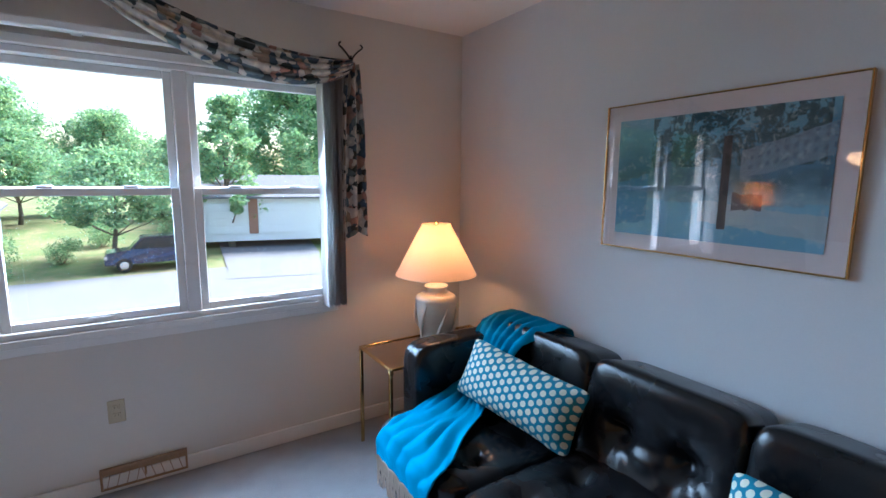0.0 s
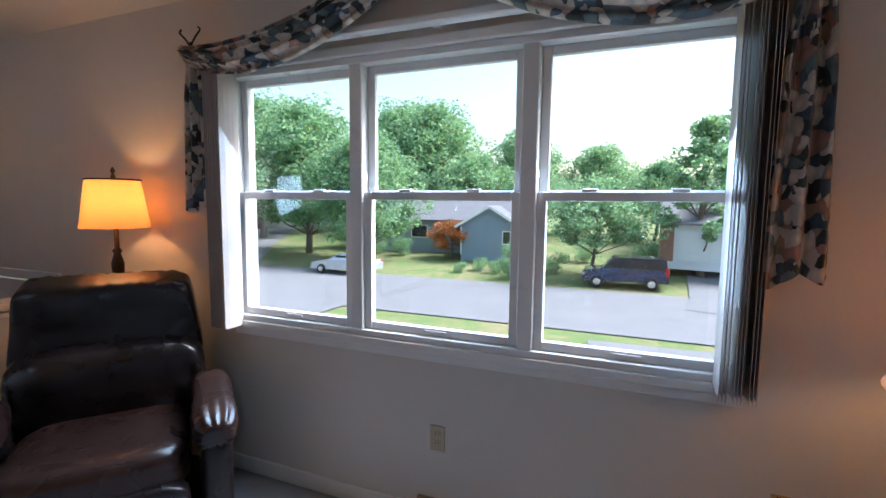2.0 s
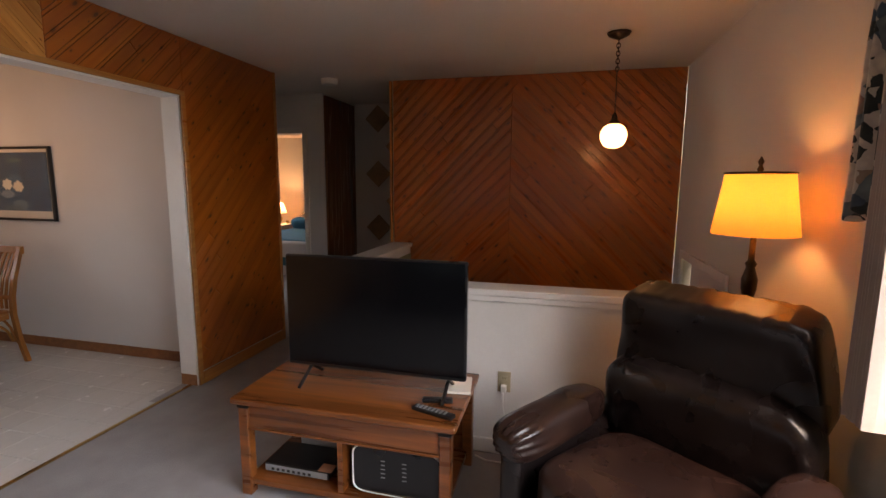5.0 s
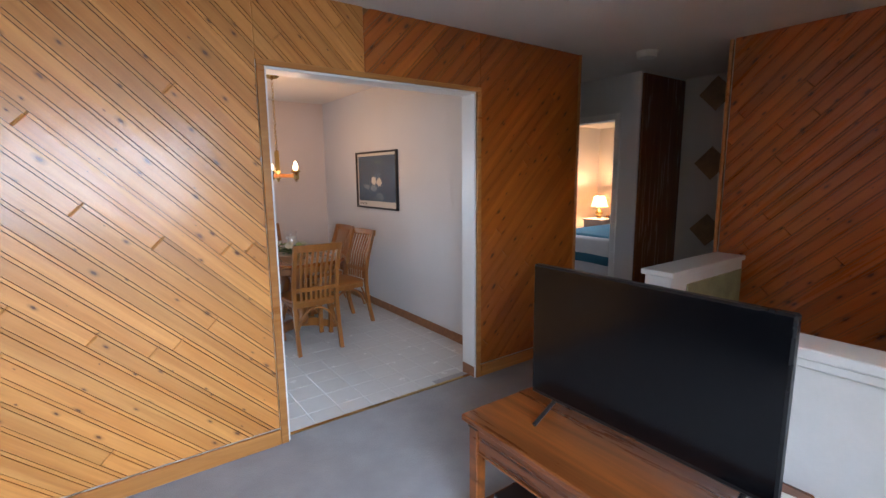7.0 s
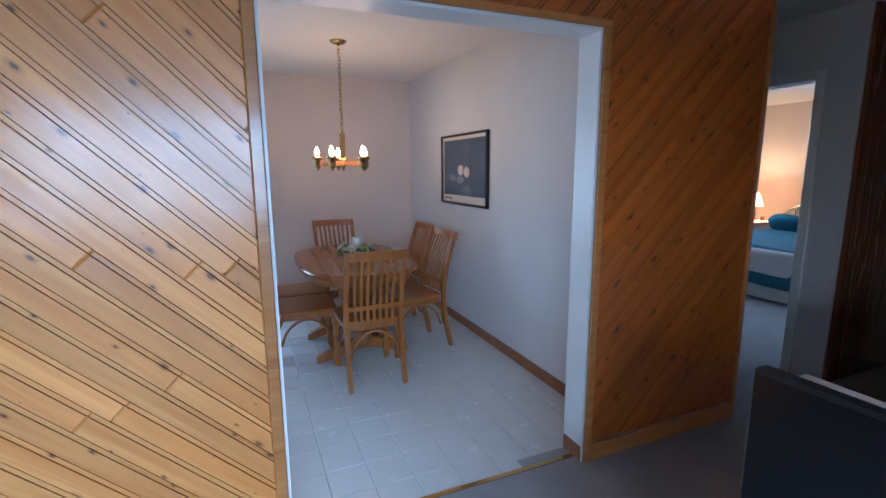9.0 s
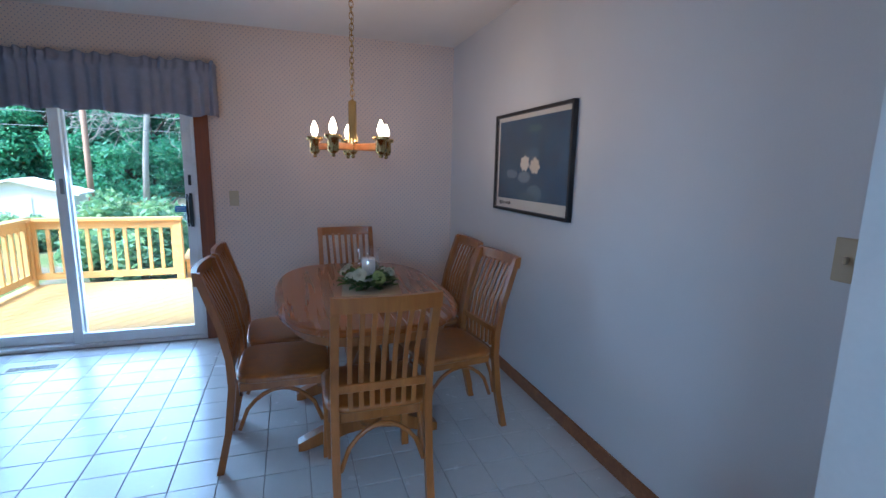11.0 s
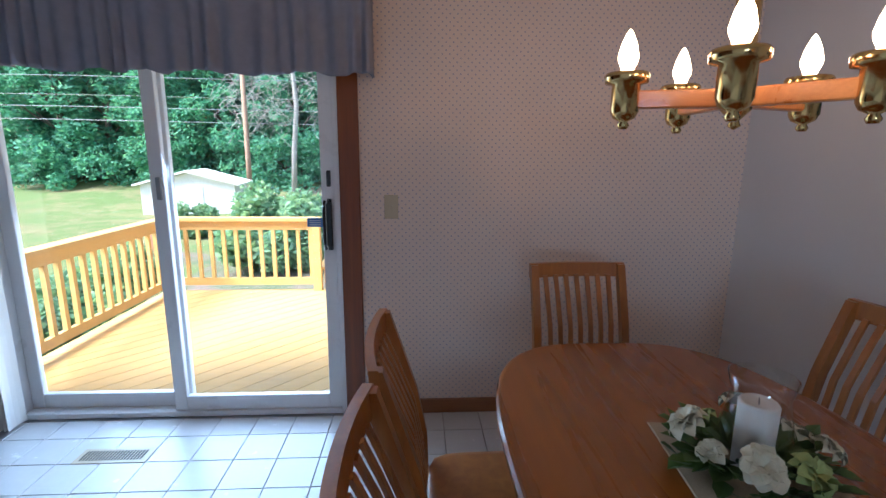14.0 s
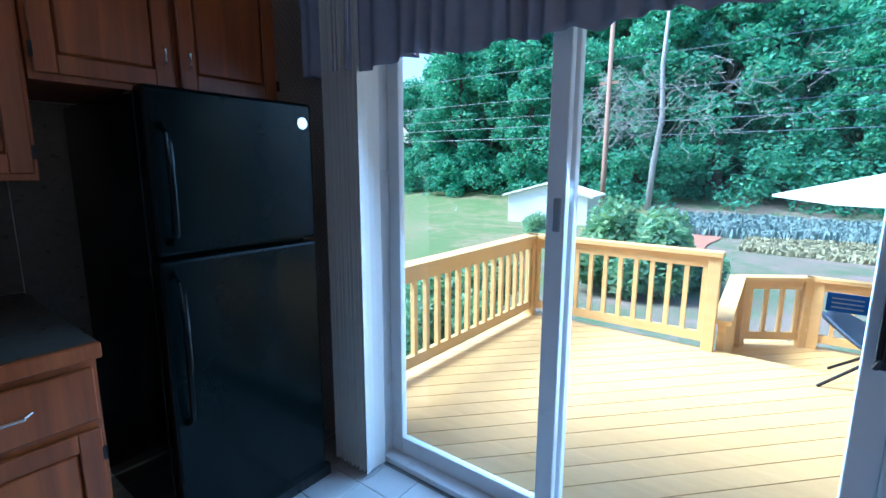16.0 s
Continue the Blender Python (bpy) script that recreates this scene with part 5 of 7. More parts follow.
rm = thing("remote_control", "small black remote control beside the television", "remote control", at=(-1.53, 1.35, ZT), rz=100)
part("body", box(-0.07, -0.018, 0.0, 0.07, 0.018, 0.02, 0.006, 2), M["black"], rm)
bk_ = thing("paper_booklet", "white leaflet behind the remote controls", "booklet", at=(-1.72, 1.42, ZT), rz=8)
part("pages", box(-0.09, -0.07, 0, 0.09, 0.05, 0.012, 0.001), M["mat_white"], bk_)
rt = thing("media_player", "black media player in the shelf bay", "electronics", at=(-1.52, 0.68, 0.0855), rz=0)
part("body", box(-0.10, -0.17, 0.004, 0.10, 0.17, 0.045, 0.004), M["black"], rt)
part("front", box(0.1, -0.165, 0.008, 0.104, 0.165, 0.04, 0.002), M["grey_plastic"], rt)
for k in range(8):
    part("button", box(0.104, -0.13 + 0.028 * k, 0.016, 0.107, -0.115 + 0.028 * k, 0.028, 0.001), M["black"], rt)
cr = thing("paper_card", "orange and white card on the media player", "card", at=(-1.45, 0.83, 0.131))
part("card", box(-0.03, -0.035, 0, 0.03, 0.035, 0.002), M["copper"], cr)
bx = thing("router_box", "grey set-top box behind the media player", "electronics", at=(-1.66, 0.72, 0.0855))
part("body", box(-0.05, -0.14, 0, 0.03, 0.14, 0.14, 0.006), M["grey_plastic"], bx)
sp = thing("speaker_dock", "black speaker with a silver rim standing in the shelf bay", "speaker", at=(-1.415, 1.195, 0.0855), rz=0)
part("body", box(-0.04, -0.215, 0.003, 0.02, 0.215, 0.235, 0.02, 3), M["black"], sp)
part("rim", sweep([[(0.02 + dx, 0.21 * cx, 0.118 + 0.115 * cz) for cx, cz in [(math.copysign(abs(math.cos(a)) ** 0.3, math.cos(a)) * k_, math.copysign(abs(math.sin(a)) ** 0.3, math.sin(a)) * k_) for a in [2 * math.pi * i / 40 for i in range(40)]]] for dx, k_ in ((0, 1.0), (0.004, 0.99), (0.004, 0.975), (0, 0.965))], closed=False), M["white_plastic"], sp)
for y in (-0.06, 0.04):
    for k in range(5):
        part("pin", box(0.0205, y - 0.010, 0.085 + 0.02 * k, 0.0225, y + 0.010, 0.089 + 0.02 * k), M["grey_plastic"], sp)
cb = thing("power_cord", "white power cord and plug below the half-wall outlet", "cable")
part("plug", box(-1.988, 1.585, 0.375, -1.955, 1.615, 0.41, 0.004), M["white_plastic"], cb)
part("cord", tube([(-1.96, 1.60, 0.38), (-1.945, 1.60, 0.30), (-1.96, 1.62, 0.2), (-1.94, 1.66, 0.1), (-1.93, 1.65, 0.02), (-1.90, 1.60, 0.008), (-1.90, 1.52, 0.008), (-1.93, 1.46, 0.01)], 0.004, 6), M["white_plastic"], cb, smooth=True)

# ---- dining room ----
def dining_chair():
    """Faces local +y; origin at the floor under the seat's middle."""
    t = thing("dining_chair", "light oak slat-back dining chair", "chair", "dining chairs")
    seat = pillowy(0.44, 0.42, 0.035, 6, 6)
    part("seat", place(seat, pose(0, 0.02, 0.445)), M["oak"], t, smooth=True)
    sr = part("seat_rail", frame_of(-0.185, -0.17, 0.185, 0.19, 0.385, 0.43, 0.02), M["oak"], t)
    sr.data.transform(Matrix(((1, 0, 0, 0), (0, 0, 1, 0), (0, 1, 0, 0), (0, 0, 0, 1))))

    def bar(pts, w, d, name, up=False):
        secs = []
        for x, y, z in pts:
            secs.append([(x - w / 2, y - d / 2, z), (x + w / 2, y - d / 2, z), (x + w / 2, y + d / 2, z), (x - w / 2, y + d / 2, z)])
        part(name, sweep(secs), M["oak"], t)
    prof = [(-0.27, 0.0), (-0.225, 0.2), (-0.20, 0.42), (-0.205, 0.55), (-0.235, 0.70), (-0.28, 0.84), (-0.315, 0.945)]
    for s in (-1, 1):
        bar([(s * 0.189, y, z) for y, z in prof], 0.032, 0.032, "back_post")
        bar([(s * 0.185, 0.20, 0.43), (s * 0.19, 0.215, 0.2), (s * 0.195, 0.225, 0.0)], 0.034, 0.034, "leg")
    part("top_rail", sweep([[(x, y - 0.011 - 0.022 * (1 - (x / 0.21) ** 2), z - 0.028), (x, y + 0.011 - 0.022 * (1 - (x / 0.21) ** 2), z - 0.028), (x, y + 0.005 - 0.022 * (1 - (x / 0.21) ** 2), z + 0.032), (x, y - 0.017 - 0.022 * (1 - (x / 0.21) ** 2), z + 0.032)] for x, y, z in [(-0.206 + 0.0412 * i, -0.312, 0.918) for i in range(11)]]), M["oak"], t)
    part("lower_rail", box(-0.174, -0.222, 0.535, 0.174, -0.202, 0.57, 0.004), M["oak"], t)
    for i in range(7):
        x = -0.132 + 0.044 * i
        cv = 0.020 * (1 - (x / 0.21) ** 2)
        pts = [(x * 0.96, -0.205, 0.46), (x * 0.98, -0.205, 0.55), (x, -0.228 - cv * 0.4, 0.70), (x * 1.03, -0.275 - cv * 0.7, 0.83), (x * 1.05, -0.302 - cv, 0.90)]
        bar(pts, 0.019, 0.010, "slat")
    for a, b in (((-0.17, -0.21), (0.17, -0.21)), ((-0.18, -0.18), (-0.18, 0.19)), ((0.18, -0.18), (0.18, 0.19)), ((-0.165, 0.215), (0.165, 0.215))):
        pts = []
        for i in range(11):
            s = i / 10
            x, y = a[0] + (b[0] - a[0]) * s, a[1] + (b[1] - a[1]) * s
            pts.append((x, y, 0.20 + 0.185 * math.sin(math.pi * s) ** 0.55))
        part("bow_brace", tube(pts, 0.010, 6), M["oak"], t, smooth=True)
    return t


chair = dining_chair()
chair.matrix_basis = pose(-1.572, -2.13, 0, 0, 0, 180)
for x, y, rz in ((-1.652, -3.475, 2), (-2.057, -3.058, -89), (-2.04, -2.52, -83), (-1.18, -3.01, 91), (-1.175, -2.535, 89)):
    copy_thing(chair, pose(x, y, 0, 0, 0, rz))

tb = thing("dining_table", "oval-ended oak pedestal dining table", "table", at=(-1.605, -2.72, 0))


def oval(k, z):
    out = []
    for i in range(64):
        a = 2 * math.pi * i / 64
        cx, cy = math.cos(a), math.sin(a)
        out.append((0.45 * k * math.copysign(abs(cx) ** 0.62, cx), 0.70 * (0.49 * k + 0.21) / 0.70 * math.copysign(abs(cy) ** 0.72, cy), z))
    return out


part("tabletop", sweep([oval(0.985, 0.715), oval(1.0, 0.722), oval(1.0, 0.738), oval(0.985, 0.746), oval(0.97, 0.748)]), M["oak_top"], tb, "varnished oak top with a leaf seam")
part("apron", sweep([oval(0.88, 0.655), oval(0.88, 0.714)]), M["oak"], tb)
for y in (-0.27, 0.27):
    part("pedestal", lathe([(0.06, 0.10), (0.075, 0.16), (0.05, 0.2), (0.075, 0.32), (0.085, 0.42), (0.05, 0.5), (0.065, 0.56), (0.07, 0.655)], 20, at=(0, y, 0)), M["oak"], tb, smooth=True)
    for s in (-1, 1):
        part("foot", sweep([[(s * x, y - w, z0), (s * x, y + w, z0), (s * x, y + w, z1), (s * x, y - w, z1)] for x, w, z0, z1 in ((0.0, 0.035, 0.08, 0.16), (0.12, 0.032, 0.06, 0.14), (0.25, 0.03, 0.02, 0.09), (0.33, 0.03, 0.0, 0.055), (0.36, 0.028, 0.0, 0.04))]), M["oak"], tb)
part("stretcher", box(-0.03, -0.22, 0.12, 0.03, 0.22, 0.16, 0.004), M["oak"], tb)

rn = thing("placemat", "cream woven mat under the candle arrangement", "placemat", at=(-1.655, -2.70, 0.749), rz=-7)
part("cloth", box(-0.155, -0.185, 0, 0.155, 0.185, 0.005, 0.002), M["runner"], rn)
cp = thing("candle_centrepiece", "white pillar candle in a hurricane glass ringed by silk flowers", "centrepiece", at=(-1.645, -2.71, 0.7545))
part("candle", lathe([(0.036, 0.0), (0.037, 0.155), (0.033, 0.16), (0.028, 0.155), (0.004, 0.152)], 24), M["wax"], cp, "white pillar candle", smooth=True)
part("wick", tube([(0, 0, 0.152), (0.002, 0, 0.168)], 0.0012, 5), M["black"], cp)
part("hurricane_glass", lathe([(0.05, 0.02), (0.062, 0.06), (0.066, 0.10), (0.056, 0.15), (0.052, 0.18), (0.062, 0.215), (0.060, 0.215), (0.050, 0.18), (0.054, 0.15), (0.064, 0.10), (0.060, 0.06), (0.048, 0.022)][:7], 28, cap=False), M["picture_glass"], cp, smooth=True)
rnd = random.Random(8)
for k in range(8):
    a = k * 0.785 + 0.3 + rnd.uniform(-0.15, 0.15)
    rad, sz = 0.105 + 0.015 * (k % 2), 0.043 if k % 3 else 0.030
    tip = pose(rad * math.cos(a), rad * math.sin(a), 0.062 + 0.022 * (k % 2), 0, 0, math.degrees(a)) @ Matrix.Rotation(radians(38), 4, "Y")
    fm = bmesh.new()
    for ring, (np_, rr, tilt) in enumerate(((8, 1.0, 0.25), (8, 0.9, 0.6), (7, 0.75, 0.95), (5, 0.55, 1.2), (4, 0.35, 1.4))):
        for i in range(np_):
            b = i * 2 * math.pi / np_ + ring * 0.4 + rnd.uniform(-0.15, 0.15)
            r = rr * sz * rnd.uniform(0.85, 1.1)
            out, up, side = Vector((math.cos(b), math.sin(b), 0)), Vector((0, 0, 1)), Vector((-math.sin(b), math.cos(b), 0)) * r * 0.42
            rows = [(out * math.cos(tilt + q) + up * math.sin(tilt + q)) * r * f for f, q in ((0.1, 0.3), (0.55, 0.25), (0.85, 0.0), (1.0, -0.35))]
            ws = (0.35, 1.0, 0.95, 0.3)
            vs = [[fm.verts.new(tip @ (p + side * w * e + up * 0.006 * abs(e))) for e in (-1, 0, 1)] for p, w in zip(rows, ws)]
            for u0, u1 in zip(vs, vs[1:]):
                for q in (0, 1):
                    fm.faces.new((u0[q], u0[q + 1], u1[q + 1], u1[q]))
    part("flower", fm, M["petal"] if k % 4 != 2 else M["petal_green"], cp, "cream silk flower" if k % 4 != 2 else "pale green silk flower", smooth=True)
lf = bmesh.new()
for k in range(170):
    a = rnd.uniform(0, 6.283)
    r = rnd.uniform(0.05, 0.135)
    c = Vector((r * math.cos(a), r * math.sin(a), rnd.uniform(0.005, 0.06)))
    d = Vector((math.cos(a + rnd.uniform(-.7, .7)), math.sin(a + rnd.uniform(-.7, .7)), rnd.uniform(-0.15, 0.9))).normalized() * rnd.uniform(0.04, 0.07)
    s = d.cross(Vector((0, 0, 1))).normalized() * rnd.uniform(0.014, 0.024)
    lift = Vector((0, 0, 0.006))
    v = [lf.verts.new(c + q) for q in (Vector((0, 0, 0)), d * 0.3 + s * 0.9 + lift, d * 0.65 + s * 0.8 + lift, d, d * 0.65 - s * 0.8 + lift, d * 0.3 - s * 0.9 + lift)] + [lf.verts.new(c + d * 0.5)]
    for q in range(6):
        lf.faces.new((v[q], v[(q + 1) % 6], v[6]))
part("greenery", lf, M["leaf_dark"], cp, "green silk leaves", kind="stuff")

ch = thing("chandelier", "brass and wood ring chandelier with five candle bulbs, lit", "chandelier", at=(-1.58, -2.80, 0))
part("canopy", lathe([(0.01, H - 0.03), (0.045, H - 0.022), (0.065, H - 0.006), (0.065, H - 0.001)], 28), M["brass"], ch, smooth=True)
for k in range(24):
    part("link", place(lathe([(0.011 + 0.0022 * math.cos(a), 0.0022 * math.sin(a)) for a in [i * math.pi / 3 for i in range(7)]], 10, cap=False), pose(0, 0, H - 0.05 - 0.0275 * k, 90, 0, 90 * (k % 2)) @ Matrix.Diagonal((1, 1.7, 1, 1))), M["brass"], ch)
part("cord", tube([(0.012 * math.sin(i * 1.3), 0.012 * math.cos(i * 1.3), H - 0.03 - 0.03 * i) for i in range(21)], 0.002, 5), M["brass"], ch, smooth=True)
part("column", lathe([(0.006, 1.892), (0.012, 1.885), (0.022, 1.878), (0.022, 1.70), (0.027, 1.69), (0.027, 1.62), (0.02, 1.612), (0.008, 1.60), (0.012, 1.59), (0.003, 1.583)], 24, at=(0, 0, -0.135)), M["brass"], ch, smooth=True)
for k in range(5):
    a = radians(54.5 + 72 * k)
    m = Matrix.Rotation(a, 4, "Z")
    part("arm", place(box(0.02, -0.014, 1.49, 0.195, 0.014, 1.525, 0.003), m), M["pine_trim"], ch, "stained wooden arm")
    part("cup", place(lathe([(0.008, 1.585), (0.012, 1.592), (0.008, 1.60), (0.022, 1.607), (0.028, 1.62), (0.028, 1.672), (0.042, 1.675), (0.044, 1.69), (0.04, 1.695), (0.018, 1.693)], 20, at=(0.205, 0, -0.135)), m), M["brass"], ch, smooth=True)
    part("candle_bulb", place(lathe([(0.012, 1.693), (0.013, 1.705), (0.019, 1.718), (0.020, 1.728), (0.015, 1.750), (0.007, 1.770), (0.001, 1.779)], 16, at=(0.205, 0, -0.135)), m), M["flame"], ch, smooth=True).visible_shadow = False

vl = thing("valance", "gathered grey-blue cotton valance over the patio door", "curtain")


def val(u, v):
    x = -0.75 + 2.18 * u
    ph = 168 * u + 2.6 * math.sin(11 * u) + 1.6 * math.sin(37 * u)
    deep = 0.55 + 0.45 * math.sin(23 * u + 1.0) * math.sin(7 * u)
    w = 0.006 + 0.024 * max(0, v - 0.16) * deep
    z = 2.135 - 0.385 * v + 0.009 * math.sin(ph * 0.7 + 1) * (1 if v < 0.1 else 0.15) + 0.010 * math.sin(u * 46 + 2 * math.sin(u * 13)) * v ** 3
    y = YS + 0.125 + w * math.sin(ph) + 0.4 * w * math.sin(ph * 0.47 + 2) + (0.010 * math.sin(ph * 1.4) if v < 0.2 else 0) + (0.016 * math.sin(math.pi * (v - 0.13) / 0.12) if 0.13 < v < 0.25 else 0)
    return Vector((x, y, z))


part("cloth", grid(val, 640, 18, 0.002), M["valance"], vl, smooth=True)
for x in (-0.75, 1.43):
    part("return", grid(lambda u, v: Vector((x + 0.006 * math.sin(u * 12 + v * 2), YS + 0.002 + 0.125 * u, 2.13 - 0.375 * v)), 8, 6, 0.002), M["valance"], vl, smooth=True)
part("rod", box(-0.74, YS + 0.095, 2.045, 1.41, YS + 0.105, 2.09), M["vinyl"], vl)

# kitchen: refrigerator and cupboards
fg = thing("refrigerator", "black top-freezer refrigerator with long handles", "refrigerator", at=(0, 0, 0))
part("body", box(1.29, -3.98, 0.03, 1.98, -3.40, 1.60, 0.006), M["fridge"], fg)
for nm, z0, z1 in (("freezer_door", 1.10, 1.615), ("fridge_door", 0.06, 1.085)):
    d = part(nm, box(1.215, -3.985, z0, 1.285, -3.395, z1, 0.012, 2), M["fridge"], fg)
    hz = (z0 + 0.04, z0 + 0.40) if z0 > 1 else (z1 - 0.55, z1 - 0.04)
    part("handle", tube([(1.215, -3.435, hz[0]), (1.175, -3.44, hz[0] + 0.03), (1.17, -3.44, (hz[0] + hz[1]) / 2), (1.175, -3.44, hz[1] - 0.03), (1.215, -3.435, hz[1])], 0.012, 8), M["fridge"], d, smooth=True)
part("badge", place(lathe([(0.022, 0), (0.022, 0.003)], 20), pose(1.215, -3.94, 1.54, 0, -90, 0)), M["chrome"], fg, "round silver badge")
part("grille", box(1.24, -4.03, 0.0, 1.27, -3.42, 0.055, 0.003), M["black"], fg)


def cupboard(name, label, x0, x1, y0, y1, z0, z1, doors, drawer=False):
    """A cabinet facing -x, with raised-panel doors side by side along y."""
    t = thing(name, label, "cabinet")
    part("body", box(x0 + 0.02, y0, z0, x1, y1, z1, 0.002), M["cab_wood"], t)
    w = (y1 - y0) / doors
    for k in range(doors):
        a, b = y0 + k * w + 0.012, y0 + (k + 1) * w - 0.012
        zt = z1 - 0.02
        if drawer:
            dr = part("drawer", box(x0, a, z1 - 0.19, x0 + 0.019, b, z1 - 0.035, 0.004), M["cab_wood"], t)
            part("handle", tube([(x0, (a + b) / 2 - 0.05, z1 - 0.11), (x0 - 0.025, (a + b) / 2 - 0.03, z1 - 0.11), (x0 - 0.025, (a + b) / 2 + 0.03, z1 - 0.11), (x0, (a + b) / 2 + 0.05, z1 - 0.11)], 0.005, 6), M["chrome"], dr)
            zt = z1 - 0.215
        bm = box(x0, a, z0 + 0.02, x0 + 0.019, a + 0.055, zt, 0.003)
        box(x0, b - 0.055, z0 + 0.02, x0 + 0.019, b, zt, 0.003, into=bm)
        box(x0, a + 0.055, z0 + 0.02, x0 + 0.019, b - 0.055, z0 + 0.075, 0.003, into=bm)
        box(x0, a + 0.055, zt - 0.055, x0 + 0.019, b - 0.055, zt, 0.003, into=bm)
        d = part("door", bm, M["cab_wood"], t)
        part("panel", box(x0 + 0.004, a + 0.06, z0 + 0.08, x0 + 0.016, b - 0.06, zt - 0.06, 0.005), M["cab_wood"], d)
        hy = b - 0.028 if k % 2 == 0 else a + 0.028
        hz_ = z0 + 0.12 if not drawer else zt - 0.12
        part("handle", tube([(x0, hy, hz_ - 0.03), (x0 - 0.02, hy, hz_ - 0.02), (x0 - 0.02, hy, hz_ + 0.02), (x0, hy, hz_ + 0.03)], 0.004, 6), M["chrome"], d)
        for zz in (z0 + 0.08, zt - 0.08):
            part("hinge", box(x0 - 0.003, (a - 0.008 if k % 2 == 0 else b - 0.002), zz - 0.02, x0 + 0.004, (a + 0.002 if k % 2 == 0 else b + 0.008), zz + 0.02), M["iron"], d)
    return t


cupboard("wall_cabinet", "stained oak wall cabinet above the refrigerator", 1.42, 2.0, -3.99, -3.195, 1.62, 2.35, 2)
cupboard("wall_cabinet", "stained oak wall cabinet beside the refrigerator", 1.42, 2.0, -3.19, -2.35, 1.335, 2.35, 2)
cupboard("wall_cabinet", "stained oak wall cabinet over the counter", 1.42, 2.0, -2.34, -1.0, 1.335, 2.35, 3)
cupboard("base_cabinet", "stained oak base cabinet beside the refrigerator", 1.185, 2.0, -3.205, -2.80, 0.10, 0.86, 1, True)
cupboard("base_cabinet", "stained oak base cabinets under the counter", 1.185, 2.0, -2.79, -1.0, 0.10, 0.86, 4, True)
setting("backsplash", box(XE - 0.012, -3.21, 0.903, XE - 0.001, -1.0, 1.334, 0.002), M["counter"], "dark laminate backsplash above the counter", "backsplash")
# Sheet added to blacken the wall round the refrigerator, standing in for shade there.
setting("backsplash", box(XE - 0.012, -3.99, 0.05, XE - 0.001, -3.215, 1.615, 0.002), M["counter"], "dark sheet added to blacken the refrigerator recess", "backsplash")
ct = thing("countertop", "dark laminate countertop with a wooden edge", "countertop")
part("slab", box(1.18, -3.21, 0.862, 2.0, -1.0, 0.90, 0.002), M["counter"], ct)
part("edging", box(1.155, -3.21, 0.858, 1.179, -1.0, 0.902, 0.004), M["cab_wood"], ct)

# ---- bedroom seen through the hall ----
bd = thing("bed", "double bed with a teal bedspread and brass headboard", "bed", at=(-6.93, -2.58, 0), rz=-90)
part("mattress", box(-0.70, -0.95, 0.25, 0.72, 0.95, 0.56, 0.05, 3), M["linen"], bd, smooth=True)
part("bedspread", grid(lambda u, v: Vector((-0.74 + 1.5 * u, -0.99 + 1.98 * v, 0.585 + 0.008 * math.sin(9 * u + 4 * v) - 0.40 * max(0, (u - 0.93) / 0.07) ** 0.7 - 0.40 * max(0, (v - 0.95) / 0.05) ** 0.7)), 44, 44, 0.01), M["quilt"], bd, smooth=True)
part("bed_skirt", box(-0.68, -0.93, 0.02, 0.70, 0.93, 0.25, 0.01), M["linen"], bd, "pale gathered skirt")
hbm = tube([(-0.6 + 0, -0.97, 0), (-0.6, -0.97, 0.8)], 0.014, 8)
pts = [(-0.65 + 1.3 * i / 20, -0.98, 0.72 + 0.28 * math.sin(math.pi * i / 20) ** 0.6) for i in range(21)]
part("headboard", tube(pts, 0.014, 8), M["brass"], bd, smooth=True)
part("headboard", tube([(x * 0.75, y, z - 0.10) for x, y, z in pts], 0.009, 8), M["brass"], bd, smooth=True)
for k in range(5):
    x = -0.45 + 0.225 * k
    part("spindle", tube([(x, -0.98, 0.3), (x, -0.98, 0.88)], 0.006, 6), M["brass"], bd)
hbm.free()
for x in (-0.65, 0.65):
    part("post", tube([(x, -0.98, 0), (x, -0.98, 0.78)], 0.016, 8), M["brass"], bd)
for k, (x, mt_) in enumerate(((-2.95, "quilt"), (-2.2, "gold_cloth"))):
    pl = thing("bed_pillow", "gold cushion on the bed" if k else "teal pillow on the bed", "pillow", at=(-7.62, x, 0.68), rz=-90)
    part("cover", place(pillowy(0.48, 0.16, 0.30, 8, 2.6), pose(0, 0, 0, -35, 0, 0)), M[mt_], pl, smooth=True)
ns = thing("nightstand", "pale wooden nightstand beside the bed", "nightstand", at=(-8.35, -3.95, 0))
part("top", box(-0.25, -0.22, 0.56, 0.25, 0.22, 0.59, 0.004), M["linen"], ns)
part("body", box(-0.22, -0.2, 0.05, 0.22, 0.2, 0.559, 0.004), M["linen"], ns)
part("drawer", box(-0.2, 0.2, 0.38, 0.2, 0.215, 0.53, 0.004), M["linen"], ns)
bl = thing("table_lamp", "brass ball table lamp with a cream shade, lit", "lamp", at=(-8.35, -3.95, 0.5905))
part("body", lathe([(0.05, 0), (0.055, 0.015), (0.03, 0.03), (0.07, 0.09), (0.075, 0.12), (0.05, 0.17), (0.015, 0.19), (0.01, 0.34)], 20), M["brass"], bl, smooth=True)
part("shade", lathe([(0.17, 0.24), (0.09, 0.45)], 28, cap=False), M["shade"], bl, smooth=True)
br = thing("clock", "small brass clock on the nightstand", "clock", at=(-8.50, -3.85, 0.5905))
part("case", box(-0.03, -0.02, 0, 0.03, 0.02, 0.07, 0.01, 2), M["brass"], br)

